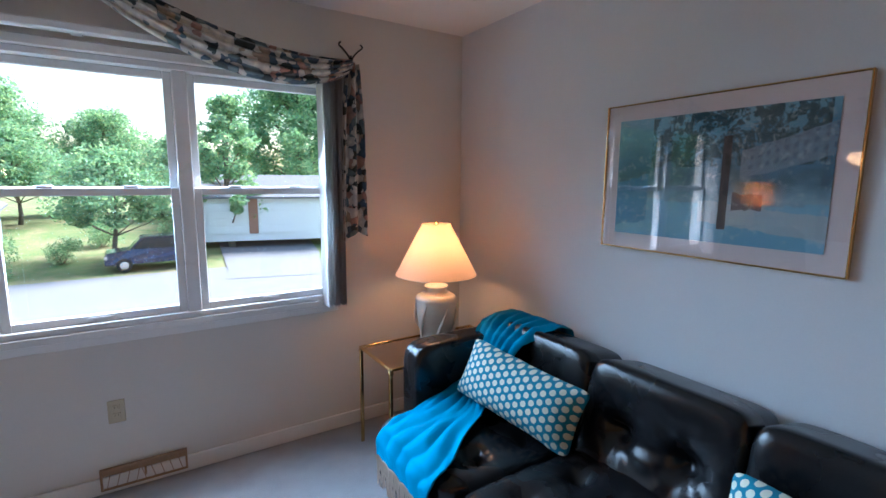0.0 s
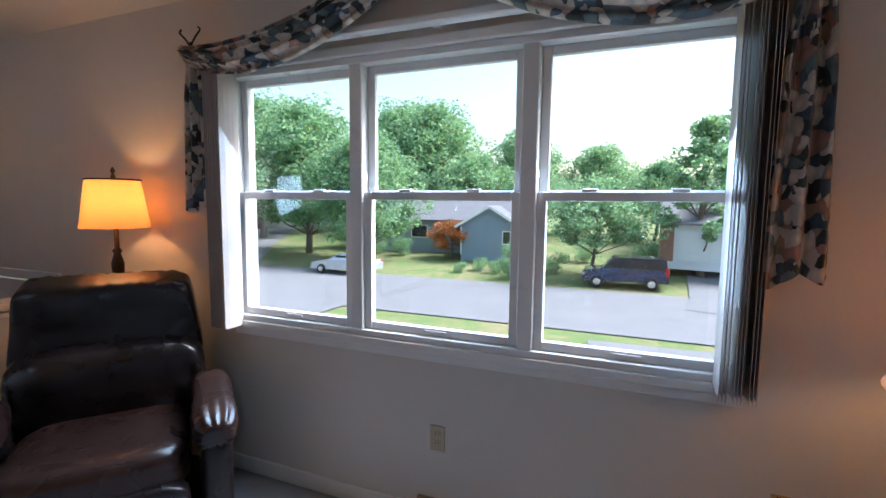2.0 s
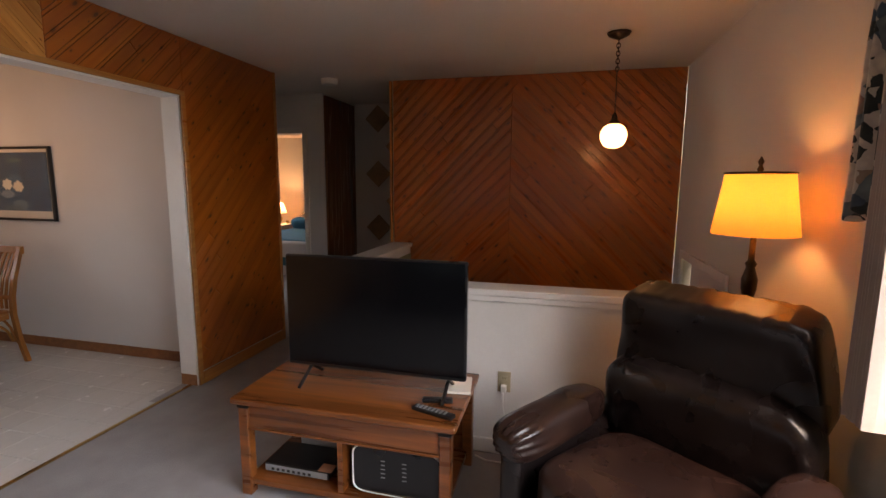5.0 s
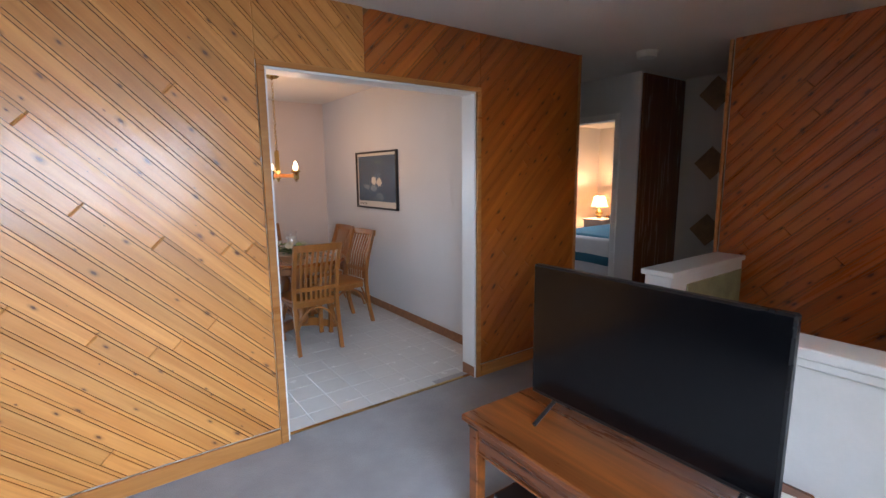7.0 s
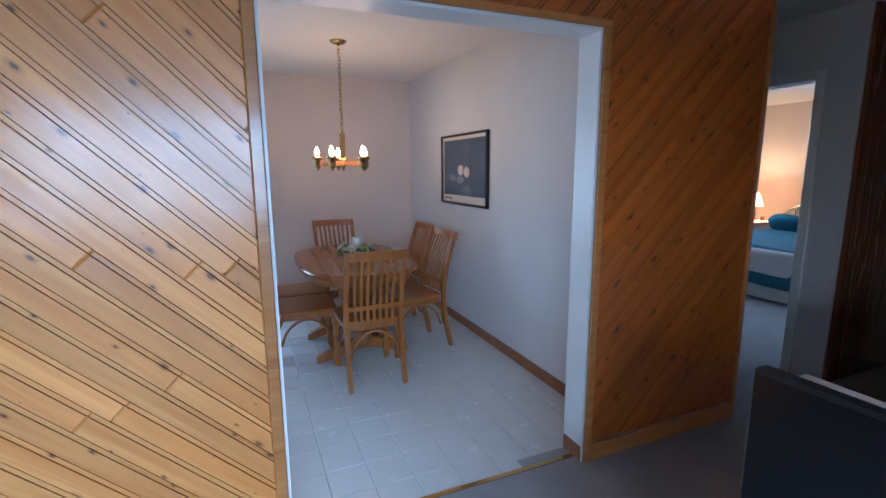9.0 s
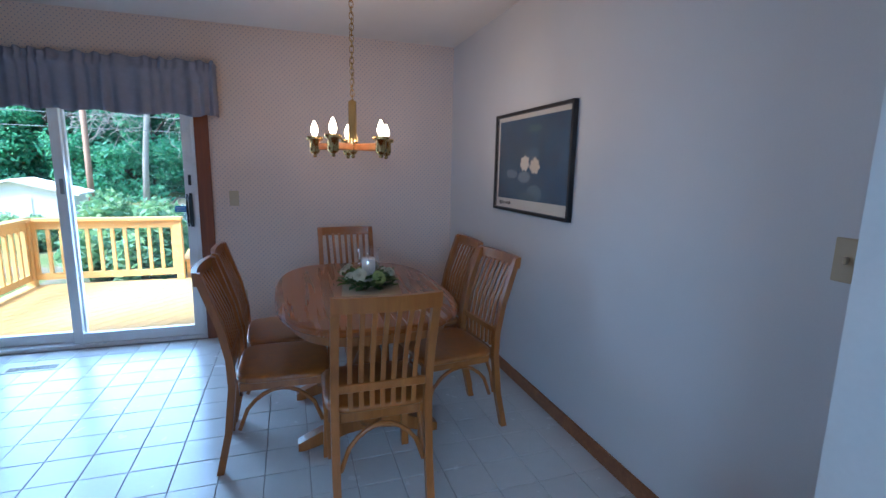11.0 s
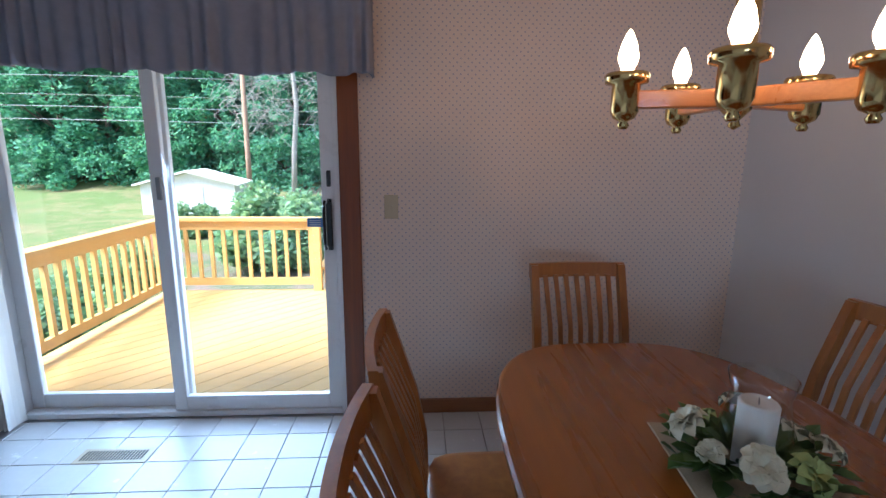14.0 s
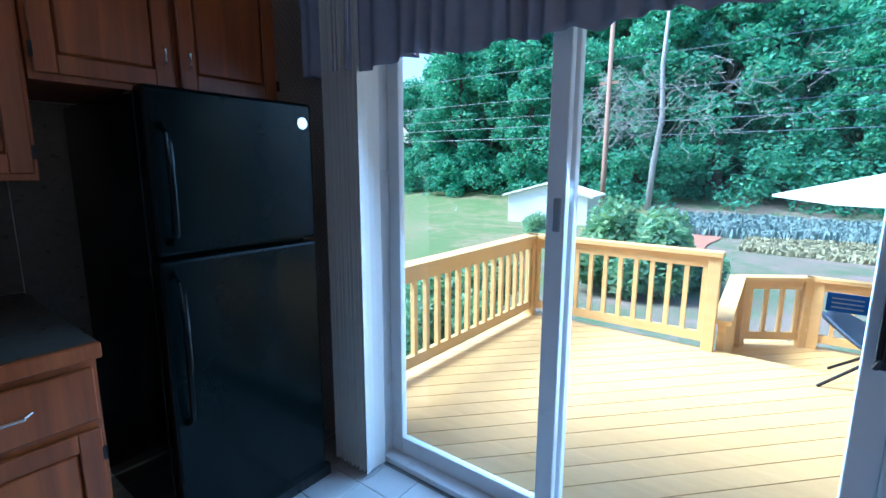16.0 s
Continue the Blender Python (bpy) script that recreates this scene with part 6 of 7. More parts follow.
# ---- outdoors in front ----
def ground_height(x, y):
    """Lawn falls from the house to the road, and rises gently beyond it."""
    if y > 0:
        f = min(1, max(0, (y - 3) / 13))
        h = -1.25 - 2.3 * f * f * (3 - 2 * f)
        g = min(1, max(0, (y - 30) / 25))
        return h + 1.3 * g
    f = min(1, max(0, (-y - 26) / 30))
    return -1.75 + 5.5 * f * f + 0.05 * math.sin(x * 0.7) * math.sin(y * 0.5)


def ground_sheet():
    bm = bmesh.new()
    def axis(n, near, far):
        out = []
        for i in range(-n, n + 1):
            s = i / n
            out.append(near * s + (far - near) * s ** 5)
        return out
    xs, ys = axis(60, 60, 900), axis(70, 60, 900)
    vs = []
    for x in xs:
        col = []
        for y in ys:
            inside = -7.6 < x < 2.3 and -4.5 < y < 3.1
            z = ground_height(x, y)
            if inside:
                z = -1.9
            elif -4.5 <= y <= 3.0:
                z = -1.75 + (ground_height(x, 3.0) + 1.75) * (y + 4.5) / 7.5
            col.append(bm.verts.new((x, y, z)))
        vs.append(col)
    for i in range(len(xs) - 1):
        for j in range(len(ys) - 1):
            f = bm.faces.new((vs[i][j], vs[i + 1][j], vs[i + 1][j + 1], vs[i][j + 1]))
            yc = (ys[j] + ys[j + 1]) / 2
            f.material_index = 1 if yc < -4 and xs[i] < 6 + 2 * math.sin(yc) else 0
    return bm


setting("ground", ground_sheet(), [M["grass"], M["dry"]], "lawn with dry patches, sloping to the street", "ground")


def strip(name, pts, w, dz, material, label, seg=1):
    bm = bmesh.new()
    way, wide = [], []
    for i, (a, b) in enumerate(zip(pts, pts[1:])):
        n = max(1, int(math.hypot(b[0] - a[0], b[1] - a[1]) / 0.8)) if max(abs(a[0]), abs(a[1])) < 60 else 2
        for j in range(n + (i == len(pts) - 2)):
            way.append((a[0] + (b[0] - a[0]) * j / n, a[1] + (b[1] - a[1]) * j / n))
            wide.append(w[i] + (w[i + 1] - w[i]) * j / n if isinstance(w, (list, tuple)) else w)
    pts, w = way, wide
    P = [Vector((x, y, 0)) for x, y in pts]
    prev = None
    rows = []
    for i, p in enumerate(P):
        d = (P[min(i + 1, len(P) - 1)] - P[max(i - 1, 0)]).normalized()
        nrm = Vector((-d.y, d.x, 0))
        ww = w[i] if isinstance(w, (list, tuple)) else w
        row = []
        for k in range(7):
            q = p + nrm * ww * (k / 6 - 0.5)
            row.append(bm.verts.new((q.x, q.y, ground_height(q.x, q.y) + dz)))
        rows.append(row)
    for a, b in zip(rows, rows[1:]):
        for k in range(6):
            bm.faces.new((a[k], b[k], b[k + 1], a[k + 1]))
    return setting(name, bm, material, label, name)


strip("road", [(120 - 6 * i, 24.4) for i in range(22)] + [(-16 - 4 * i, 24.4 - 0.10 * i * i) for i in range(1, 16)], [9.5] * 22 + [9.5 + 0.3 * i for i in range(1, 16)], 0.05, M["road"], "worn grey asphalt street")
strip("road", [(-28, 22), (-32, 29), (-38, 38), (-45, 50), (-52, 70), (-60, 110)], [11, 9, 8, 8, 8, 8], 0.06, M["road"], "worn grey asphalt side street")
strip("road", [(-18.5, 27), (-18.4, 20), (-18.2, 12), (-18, 4), (-18, -8), (-18, -60)], [16, 13, 11.5, 10, 9, 9], 0.065, M["road"], "worn grey asphalt side street")
strip("driveway", [(5.5, 25), (6.2, 28), (7.0, 32), (7.6, 37)], [4.5, 5, 6, 6.5], 0.07, M["road"], "asphalt driveway to the garage")
strip("driveway", [(3.5, 4.5), (3.0, 9), (2.6, 14), (2.4, 18.6)], [5, 5, 5, 6], 0.06, M["road"], "asphalt driveway of the house")


def house(name, label, at, rz, w, d, h, rise, wall_m, windows, gable_front=False, chimney=False):
    t = thing(name, label, "house", at=at, rz=rz)
    part("wall", box(-w / 2, -d / 2, -0.5, w / 2, d / 2, h), wall_m, t)
    bm = bmesh.new()
    e = 0.45
    for s in (-1, 1):
        if gable_front:
            pts = [(0, -d / 2 - e, h + rise), (0, d / 2 + e, h + rise), (s * (w / 2 + e), d / 2 + e, h - 0.15), (s * (w / 2 + e), -d / 2 - e, h - 0.15)]
        else:
            pts = [(-w / 2 - e, 0, h + rise), (w / 2 + e, 0, h + rise), (w / 2 + e, s * (d / 2 + e), h - 0.15), (-w / 2 - e, s * (d / 2 + e), h - 0.15)]
        up = [bm.verts.new((x, y, z + 0.12)) for x, y, z in pts]
        lo = [bm.verts.new(p) for p in pts]
        bm.faces.new(up)
        bm.faces.new(lo[::-1])
        for i in range(4):
            bm.faces.new((up[i], lo[i], lo[(i + 1) % 4], up[(i + 1) % 4]))
    part("roof", bm, M["roof"], t, "grey shingle roof")
    g = bmesh.new()
    for s in (-1, 1):
        if gable_front:
            tri = [(-w / 2, s * d / 2, h), (w / 2, s * d / 2, h), (0, s * d / 2, h + rise)]
        else:
            tri = [(s * w / 2, -d / 2, h), (s * w / 2, d / 2, h), (s * w / 2, 0, h + rise)]
        g.faces.new([g.verts.new(p) for p in tri])
    part("gable", g, wall_m, t)
    if gable_front:
        for s in (-1, 1):
            part("bargeboard", sweep([[(0, -d / 2 - e - 0.03, h + rise + 0.13), (0, -d / 2 - e, h + rise + 0.13), (0, -d / 2 - e, h + rise - 0.1), (0, -d / 2 - e - 0.03, h + rise - 0.1)], [(s * (w / 2 + e), -d / 2 - e - 0.03, h - 0.02), (s * (w / 2 + e), -d / 2 - e, h - 0.02), (s * (w / 2 + e), -d / 2 - e, h - 0.25), (s * (w / 2 + e), -d / 2 - e - 0.03, h - 0.25)]]), M["siding_white"], t)
    for x, z, ww, hh in windows:
        wn = part("window", frame_of(x - ww / 2, z, x + ww / 2, z + hh, -d / 2 - 0.05, -d / 2 + 0.01, 0.08), M["siding_white"], t)
        part("pane", box(x - ww / 2 + 0.07, -d / 2 - 0.03, z + 0.07, x + ww / 2 - 0.07, -d / 2 - 0.02, z + hh - 0.07), M["car_glass"], wn)
    return t


gz = -3.0
h1 = house("neighbour_house", "blue-grey sided ranch house across the street", (-17.0, 44, gz + 0.4), 8, 14, 8, 2.6, 1.6, M["siding"], [(-4.5, 0.9, 1.6, 1.2), (-1.0, 0.9, 1.6, 1.2), (3.5, 0.2, 1.0, 2.0)])
h2 = house("neighbour_house", "blue-grey gabled wing with white trim across the street", (-10.4, 40.5, gz + 0.3), 8, 4.6, 7, 2.4, 1.5, M["siding"], [(1.4, 0.9, 0.7, 1.1)], True)
part("downpipe", box(-2.34, -3.6, 0.0, -2.24, -3.52, 2.3), M["siding_white"], h2)
h3 = house("garage_house", "white-sided house with a two-door garage and brick pier", (8.2, 38.5, gz + 0.75), -12, 10, 8, 2.6, 1.4, M["siding_white"], [(4.3, 1.0, 0.8, 1.0)])
for x in (-2.6, 0.6):
    gd = part("garage_door", box(x - 1.25, -4.08, 0, x + 1.25, -4.01, 2.1), M["siding_white"], h3, "white panelled garage door")
    for k in range(4):
        for j in range(4):
            part("panel", box(x - 1.18 + 0.6 * j, -4.10, 0.08 + 0.51 * k, x - 0.66 + 0.6 * j, -4.081, 0.50 + 0.51 * k, 0.01), M["siding_white"], gd)
part("pier", box(-4.98, -4.06, 0, -4.1, -4.01, 2.5), M["brick"], h3, "brown brick pier")
part("shadow_gap", box(-1.3, -4.05, 0, -0.7, -4.01, 2.5), M["brick"], h3)
house("far_house", "distant low house with a grey roof at the bend", (-46, 62, gz + 0.6), 40, 16, 9, 2.6, 1.6, M["siding_white"], [(-4, 0.9, 1.6, 1.2), (3, 0.9, 1.6, 1.2)])


def car(name, label, at, rz, paint, L, W, Hh, suv=False, scale=1.0):
    t = thing(name, label, "car", at=at, rz=rz)
    if suv:
        prof = [(-L / 2, 0.45), (-L / 2, 0.95), (-L / 2 + 0.05, 1.15), (-L / 2 + 0.15, 1.80), (-L / 2 + 0.3, Hh), (0.55, Hh), (0.72, Hh - 0.05), (1.25, 1.18), (L / 2 - 0.1, 1.05), (L / 2, 0.9), (L / 2, 0.4)]
    else:
        prof = [(-L / 2, 0.35), (-L / 2, 0.85), (-L / 2 + 0.15, 1.0), (-L / 2 + 0.7, 1.02), (-0.85, Hh - 0.05), (-0.3, Hh), (0.25, Hh - 0.04), (1.05, 0.98), (L / 2 - 0.3, 0.80), (L / 2, 0.6), (L / 2, 0.3)]
    secs = []
    for s, k in ((-1, 0.93), (-1, 1.0), (1, 1.0), (1, 0.93)):
        secs.append([(x * (0.985 if k < 1 else 1.0), s * W / 2 * (k if True else 1) * (0.84 if z > 1.1 else 1.0), z) for x, z in prof])
    bm = sweep(secs)
    part("body", bm, paint, t)
    zt = Hh - 0.07
    glass = [(-L / 2 + 0.28, 1.22), (-L / 2 + 0.38, zt), (0.55, zt), (1.1, 1.22)] if suv else [(-1.45, 1.0), (-0.8, zt - 0.03), (0.2, zt - 0.04), (0.85, 1.0)]
    for s in (-1, 1):
        part("side_window", sweep([[(x, s * (W / 2 * 0.84 + 0.004), z) for x, z in glass], [(x, s * (W / 2 * 0.84 + 0.03), z) for x, z in glass]]), M["car_glass"], t)
        for x in (-L * 0.31, L * 0.32):
            r = 0.37 if suv else 0.32
            w = part("wheel", place(lathe([(r * 0.6, -0.11), (r * 0.95, -0.1), (r, -0.06), (r, 0.06), (r * 0.95, 0.1), (r * 0.6, 0.11)], 24), Matrix.Translation((x, s * (W / 2 - 0.06), r)) @ pose(0, 0, 0, 90, 0, 0)), M["rubber"], t, "black tyre")
            part("rim", place(lathe([(0.03, 0.125), (r * 0.55, 0.118), (r * 0.6, 0.10), (r * 0.6, -0.1), (r * 0.55, -0.118), (0.03, -0.125)], 10), Matrix.Translation((x, s * (W / 2 - 0.06), r)) @ pose(0, 0, 0, 90, 0, 0)), M["chrome"], w)
        part("tail_lamp", box(-L / 2 - 0.01, s * (W / 2 - 0.1) - 0.1, 0.85, -L / 2 + 0.2, s * (W / 2 - 0.1) + 0.11, 1.35 if suv else 0.98, 0.02), M["red_lens"], t)
        part("headlight", box(L / 2 - 0.16, s * (W / 2 - 0.2) - 0.15, 0.72 if suv else 0.6, L / 2 + 0.01, s * (W / 2 - 0.2) + 0.17, 0.92 if suv else 0.74, 0.02), M["chrome"], t)
    return t


car("suv", "dark blue boxy sport utility vehicle parked by the lawn", (0.40, 31.2, -3.5), 182, M["car_blue"], 4.8, 1.95, 1.85, True)
car("sedan", "silver sedan parked at the kerb", (-17.8, 28.6, -3.5), 180, M["car_silver"], 4.8, 1.85, 1.42)
car("suv", "white sport utility vehicle far down the street", (-44, 40, -2.85), 120, M["car_white"], 4.7, 1.9, 1.8, True)
car("sedan", "pale sedan far down the street", (-52, 42, -2.8), 120, M["car_white"], 4.7, 1.85, 1.42)


# ---- trees ----
def leaf_cloud(rnd, centres, count, size, squash=0.8):
    """Leaves as small bent quads strewn through lumps."""
    verts, faces = [], []
    for _ in range(count):
        c, r = centres[rnd.randrange(len(centres))]
        d = Vector((rnd.gauss(0, 1), rnd.gauss(0, 1), rnd.gauss(0, 1))).normalized() * r * rnd.uniform(0.55, 1.05)
        d.z *= squash
        p = Vector(c) + d
        a = Vector((rnd.gauss(0, 1), rnd.gauss(0, 1), rnd.gauss(0, 0.6))).normalized()
        b = a.cross(Vector((rnd.gauss(0, 1), rnd.gauss(0, 1), rnd.gauss(0, 1)))).normalized()
        s = size * rnd.uniform(0.6, 1.3)
        n = len(verts)
        verts += [p - a * s, p + b * s * 0.45, p + a * s, p - b * s * 0.45]
        faces.append((n, n + 1, n + 2, n + 3))
    return verts, faces


def mesh_of(name, verts, faces, material):
    me = bpy.data.meshes.new(name)
    me.from_pydata([tuple(v) for v in verts], [], faces)
    me.materials.append(material)
    return me


def tree(name, label, at, height, spread, seed, leaves, count=9000, size=0.16, bark="bark", low=0.25, lumps=26):
    rnd = random.Random(seed)
    t = thing(name, label, "tree", at=at)
    tips, bm = [], bmesh.new()
    lean = Vector((rnd.uniform(-.06, .06), rnd.uniform(-.06, .06), 1))
    hh = height * 0.8
    trunk = [lean * hh * s + Vector((0.15 * math.sin(s * 5 + seed), 0.12 * math.sin(s * 7), 0)) for s in [i / 7 for i in range(8)]]
    r0 = height * 0.022
    tube(trunk, [r0 * (1 - 0.85 * i / 7) for i in range(8)], 9, into=bm)
    for k in range(lumps):
        s = low + (1 - low) * (k + 0.5) / lumps
        base = trunk[min(7, int(s * 7))]
        a = k * 2.4 + rnd.uniform(-.3, .3)
        reach = spread * (math.sin(math.pi * min(1, 0.22 + 0.78 * s)) ** 0.7) * rnd.uniform(0.5, 1.0)
        tip = base + Vector((math.cos(a) * reach, math.sin(a) * reach, height * 0.10 + 0.2 * reach + rnd.uniform(0, height * 0.08)))
        mid = (base + tip) / 2 + Vector((0, 0, -0.06 * reach))
        tube([base, mid, tip], [r0 * 0.35 * (1 - 0.5 * s), r0 * 0.2, r0 * 0.06], 5, into=bm)
        tips.append((tip, spread * rnd.uniform(0.2, 0.36)))
        tips.append(((mid + tip) / 2, spread * rnd.uniform(0.14, 0.26)))
    part("trunk", bm, M[bark], t, smooth=True)
    v, f = leaf_cloud(rnd, tips, count, size)
    c = new("crown", mesh_of("crown", v, f, M[leaves]))
    c.parent = t
    tagged(c, kind="stuff")
    return t


def gh(x, y):
    return (x, y, ground_height(x, y) - 0.1)


T1 = tree("tree", "tall broad-leaved tree beyond the street", gh(-27, 36), 15, 6.2, 1, "leaves", 26000, 0.2, low=0.16, lumps=40)
for k, (x, y, s, rz) in enumerate(((-22, 54, 1.15, 40), (-12, 60, 0.95, 120), (-33, 30, 1.0, 200), (-40, 44, 1.2, 10), (-48, 52, 1.2, 90), (-58, 60, 1.3, 300), (-31, 62, 1.3, 250), (-3, 62, 0.8, 80), (-54, 34, 1.1, 150), (-66, 44, 1.2, 33), (-19, 33.5, 0.75, 77), (14, 52, 1.15, 190))):
    copy_thing(T1, Matrix.Translation(gh(x, y)) @ Matrix.Rotation(radians(rz), 4, "Z") @ Matrix.Scale(s, 4))
T2 = tree("tree", "round dense maple on the lawn across the street", gh(-1.6, 33.5), 7.0, 3.6, 5, "leaves", 15000, 0.14, low=0.3)
for x, y, s in ((-16, 50, 1.4), (-9, 52, 1.2), (6, 47, 1.0), (3, 55, 1.25), (-38, 52, 1.2)):
    copy_thing(T2, Matrix.Translation(gh(x, y)) @ Matrix.Rotation(s * 9, 4, "Z") @ Matrix.Scale(s, 4))
tree("tree", "tall thin tree beside the garage", gh(5.0, 35.5), 11.5, 2.6, 9, "leaves", 7000, 0.18, low=0.2)
tree("tree", "red-leaved ornamental maple before the house", gh(-13.4, 37.5), 3.4, 2.2, 12, "leaves_red", 6000, 0.10, low=0.3)


def shrub(name, label, at, r, h, seed, leaves, count=2500, size=0.07):
    rnd = random.Random(seed)
    t = thing(name, label, "shrub", at=at)
    cs = [(Vector((rnd.uniform(-.6, .6) * r, rnd.uniform(-.6, .6) * r, rnd.uniform(0.25, 0.75) * h)), r * rnd.uniform(0.3, 0.5)) for _ in range(12)]
    bm = bmesh.new()
    for c, q in cs[:8]:
        tube([(0, 0, 0), (c.x * 0.5, c.y * 0.5, c.z * 0.4), c], [0.03, 0.02, 0.008], 5, into=bm)
    part("stems", bm, M["bark"], t)
    v, f = leaf_cloud(rnd, cs, count, size, h / max(r, 0.1) if h < r else 1.0)
    c = new("foliage", mesh_of("foliage", v, f, M[leaves]))
    c.parent = t
    tagged(c, kind="stuff")
    return t


S1 = shrub("shrub", "rounded green shrub on the lawn", gh(-7.2, 35), 1.3, 2.0, 21, "leaves")
for x, y, s in ((-4.2, 34, 0.8), (-9.4, 33, 0.55), (-10.6, 32, 0.45), (-6.6, 31, 0.8), (-8.0, 32.4, 0.5), (-2.6, 39, 1.0), (1.6, 38, 1.0), (-18, 37.5, 0.9), (-20.5, 37.5, 0.9), (3.2, 37, 0.8)):
    copy_thing(S1, Matrix.Translation(gh(x, y)) @ Matrix.Rotation(x, 4, "Z") @ Matrix.Scale(s, 4))

# ---- deck behind the house ----
DZ = -0.12
deck = thing("deck", "yellow-painted wooden deck behind the patio door", "deck")
part("joists", merge(box(-3.6, -7.12, DZ - 0.3, 1.85, -4.42, DZ - 0.04), box(-3.6, -8.95, -0.75, 0.15, -7.14, -0.52)), M["deck"], deck)
for x in (-3.4, -0.5, 1.7):
    part("support_post", box(x - 0.07, -7.05, -1.95, x + 0.07, -6.91, DZ - 0.3), M["deck"], deck)
    if x < 0:
        part("support_post", box(x - 0.07, -8.85, -1.95, x + 0.07, -8.71, -0.75), M["deck"], deck)


def clip_poly(poly, a, b, c):
    """Keep the side a*x + b*y <= c."""
    out = []
    for i, p in enumerate(poly):
        q = poly[(i + 1) % len(poly)]
        dp, dq = a * p[0] + b * p[1] - c, a * q[0] + b * q[1] - c
        if dp <= 0:
            out.append(p)
        if (dp < 0 < dq) or (dq < 0 < dp):
            f = dp / (dp - dq)
            out.append((p[0] + (q[0] - p[0]) * f, p[1] + (q[1] - p[1]) * f))
    return out


def strip_polys(rect, angle, width, gap, lengths=None, rnd=None, joint=0.0, band=None):
    """Boards at an angle that fill a rectangle (x0, y0, x1, y1), cut to it and butted here and there."""
    x0, y0, x1, y1 = rect
    ux, uy = math.cos(radians(angle)), math.sin(radians(angle))
    vx, vy = -uy, ux
    cs = [(x, y) for x in (x0, x1) for y in (y0, y1)]
    s = [x * vx + y * vy for x, y in cs]
    r = [x * ux + y * uy for x, y in cs]
    k = math.floor(min(s) / width)
    out = []
    while k * width < max(s):
        a, b = k * width + gap / 2, (k + 1) * width - gap / 2
        if band:
            a, b = a + (b - a) * band[0], a + (b - a) * band[1]
        cuts = [min(r) - 1]
        if lengths:
            c = min(r) - rnd.uniform(0, lengths)
            while c < max(r):
                c += lengths * rnd.uniform(0.7, 1.3)
                cuts.append(c)
        cuts.append(max(r) + 1)
        for c0, c1 in zip(cuts, cuts[1:]):
            if c1 - c0 < 0.02:
                continue
            poly = [(u * ux + v * vx, u * uy + v * vy) for u, v in ((c0 + joint / 2, a), (c1 - joint / 2, a), (c1 - joint / 2, b), (c0 + joint / 2, b))]
            for cl in ((-1, 0, -x0), (1, 0, x1), (0, -1, -y0), (0, 1, y1)):
                poly = clip_poly(poly, *cl) if poly else poly
            if len(poly) > 2:
                area = abs(sum(p[0] * q[1] - q[0] * p[1] for p, q in zip(poly, poly[1:] + poly[:1]))) / 2
                if area > 0.0002:
                    out.append(((k, round(c0, 3)), poly) if band else poly)
        k += 1
    return out


def slab_piece(name, poly, depth, bevel, to3d, material, parent, label=""):
    """A thin piece: polygon with eased edges; to3d(u, v, out) places it."""
    n = len(poly)
    cx, cy = sum(p[0] for p in poly) / n, sum(p[1] for p in poly) / n
    def inset(p, d):
        v = Vector((p[0] - cx, p[1] - cy))
        l = max(v.length, 1e-6)
        return (cx + v.x * (1 - d / l), cy + v.y * (1 - d / l))
    vs = [to3d(p[0], p[1], 0) for p in poly] + [to3d(p[0], p[1], depth - bevel) for p in poly] + [to3d(*inset(p, bevel * 1.6), depth) for p in poly]
    fs = []
    for a, b in ((0, n), (n, 2 * n)):
        for i in range(n):
            j = (i + 1) % n
            fs.append((a + i, a + j, b + j, b + i))
    fs.append(tuple(range(2 * n, 3 * n)))
    me = bpy.data.meshes.new(name)
    me.from_pydata([tuple(v) for v in vs], [], fs)
    me.materials.append(material)
    ob = new(name, me)
    ob.parent = parent
    return tagged(ob, label)


for poly in strip_polys((-3.6, -7.14, 1.88, -4.43), 47, 0.142, 0.006):
    slab_piece("deck_board", poly, 0.035, 0.004, lambda u, v, o: Vector((u, v, DZ - 0.036 + o)), M["deck"], deck)
for poly in strip_polys((-3.6, -8.97, 0.16, -7.15), 47, 0.142, 0.006):
    slab_piece("deck_board", poly, 0.035, 0.004, lambda u, v, o: Vector((u, v, -0.516 + o)), M["deck"], deck)


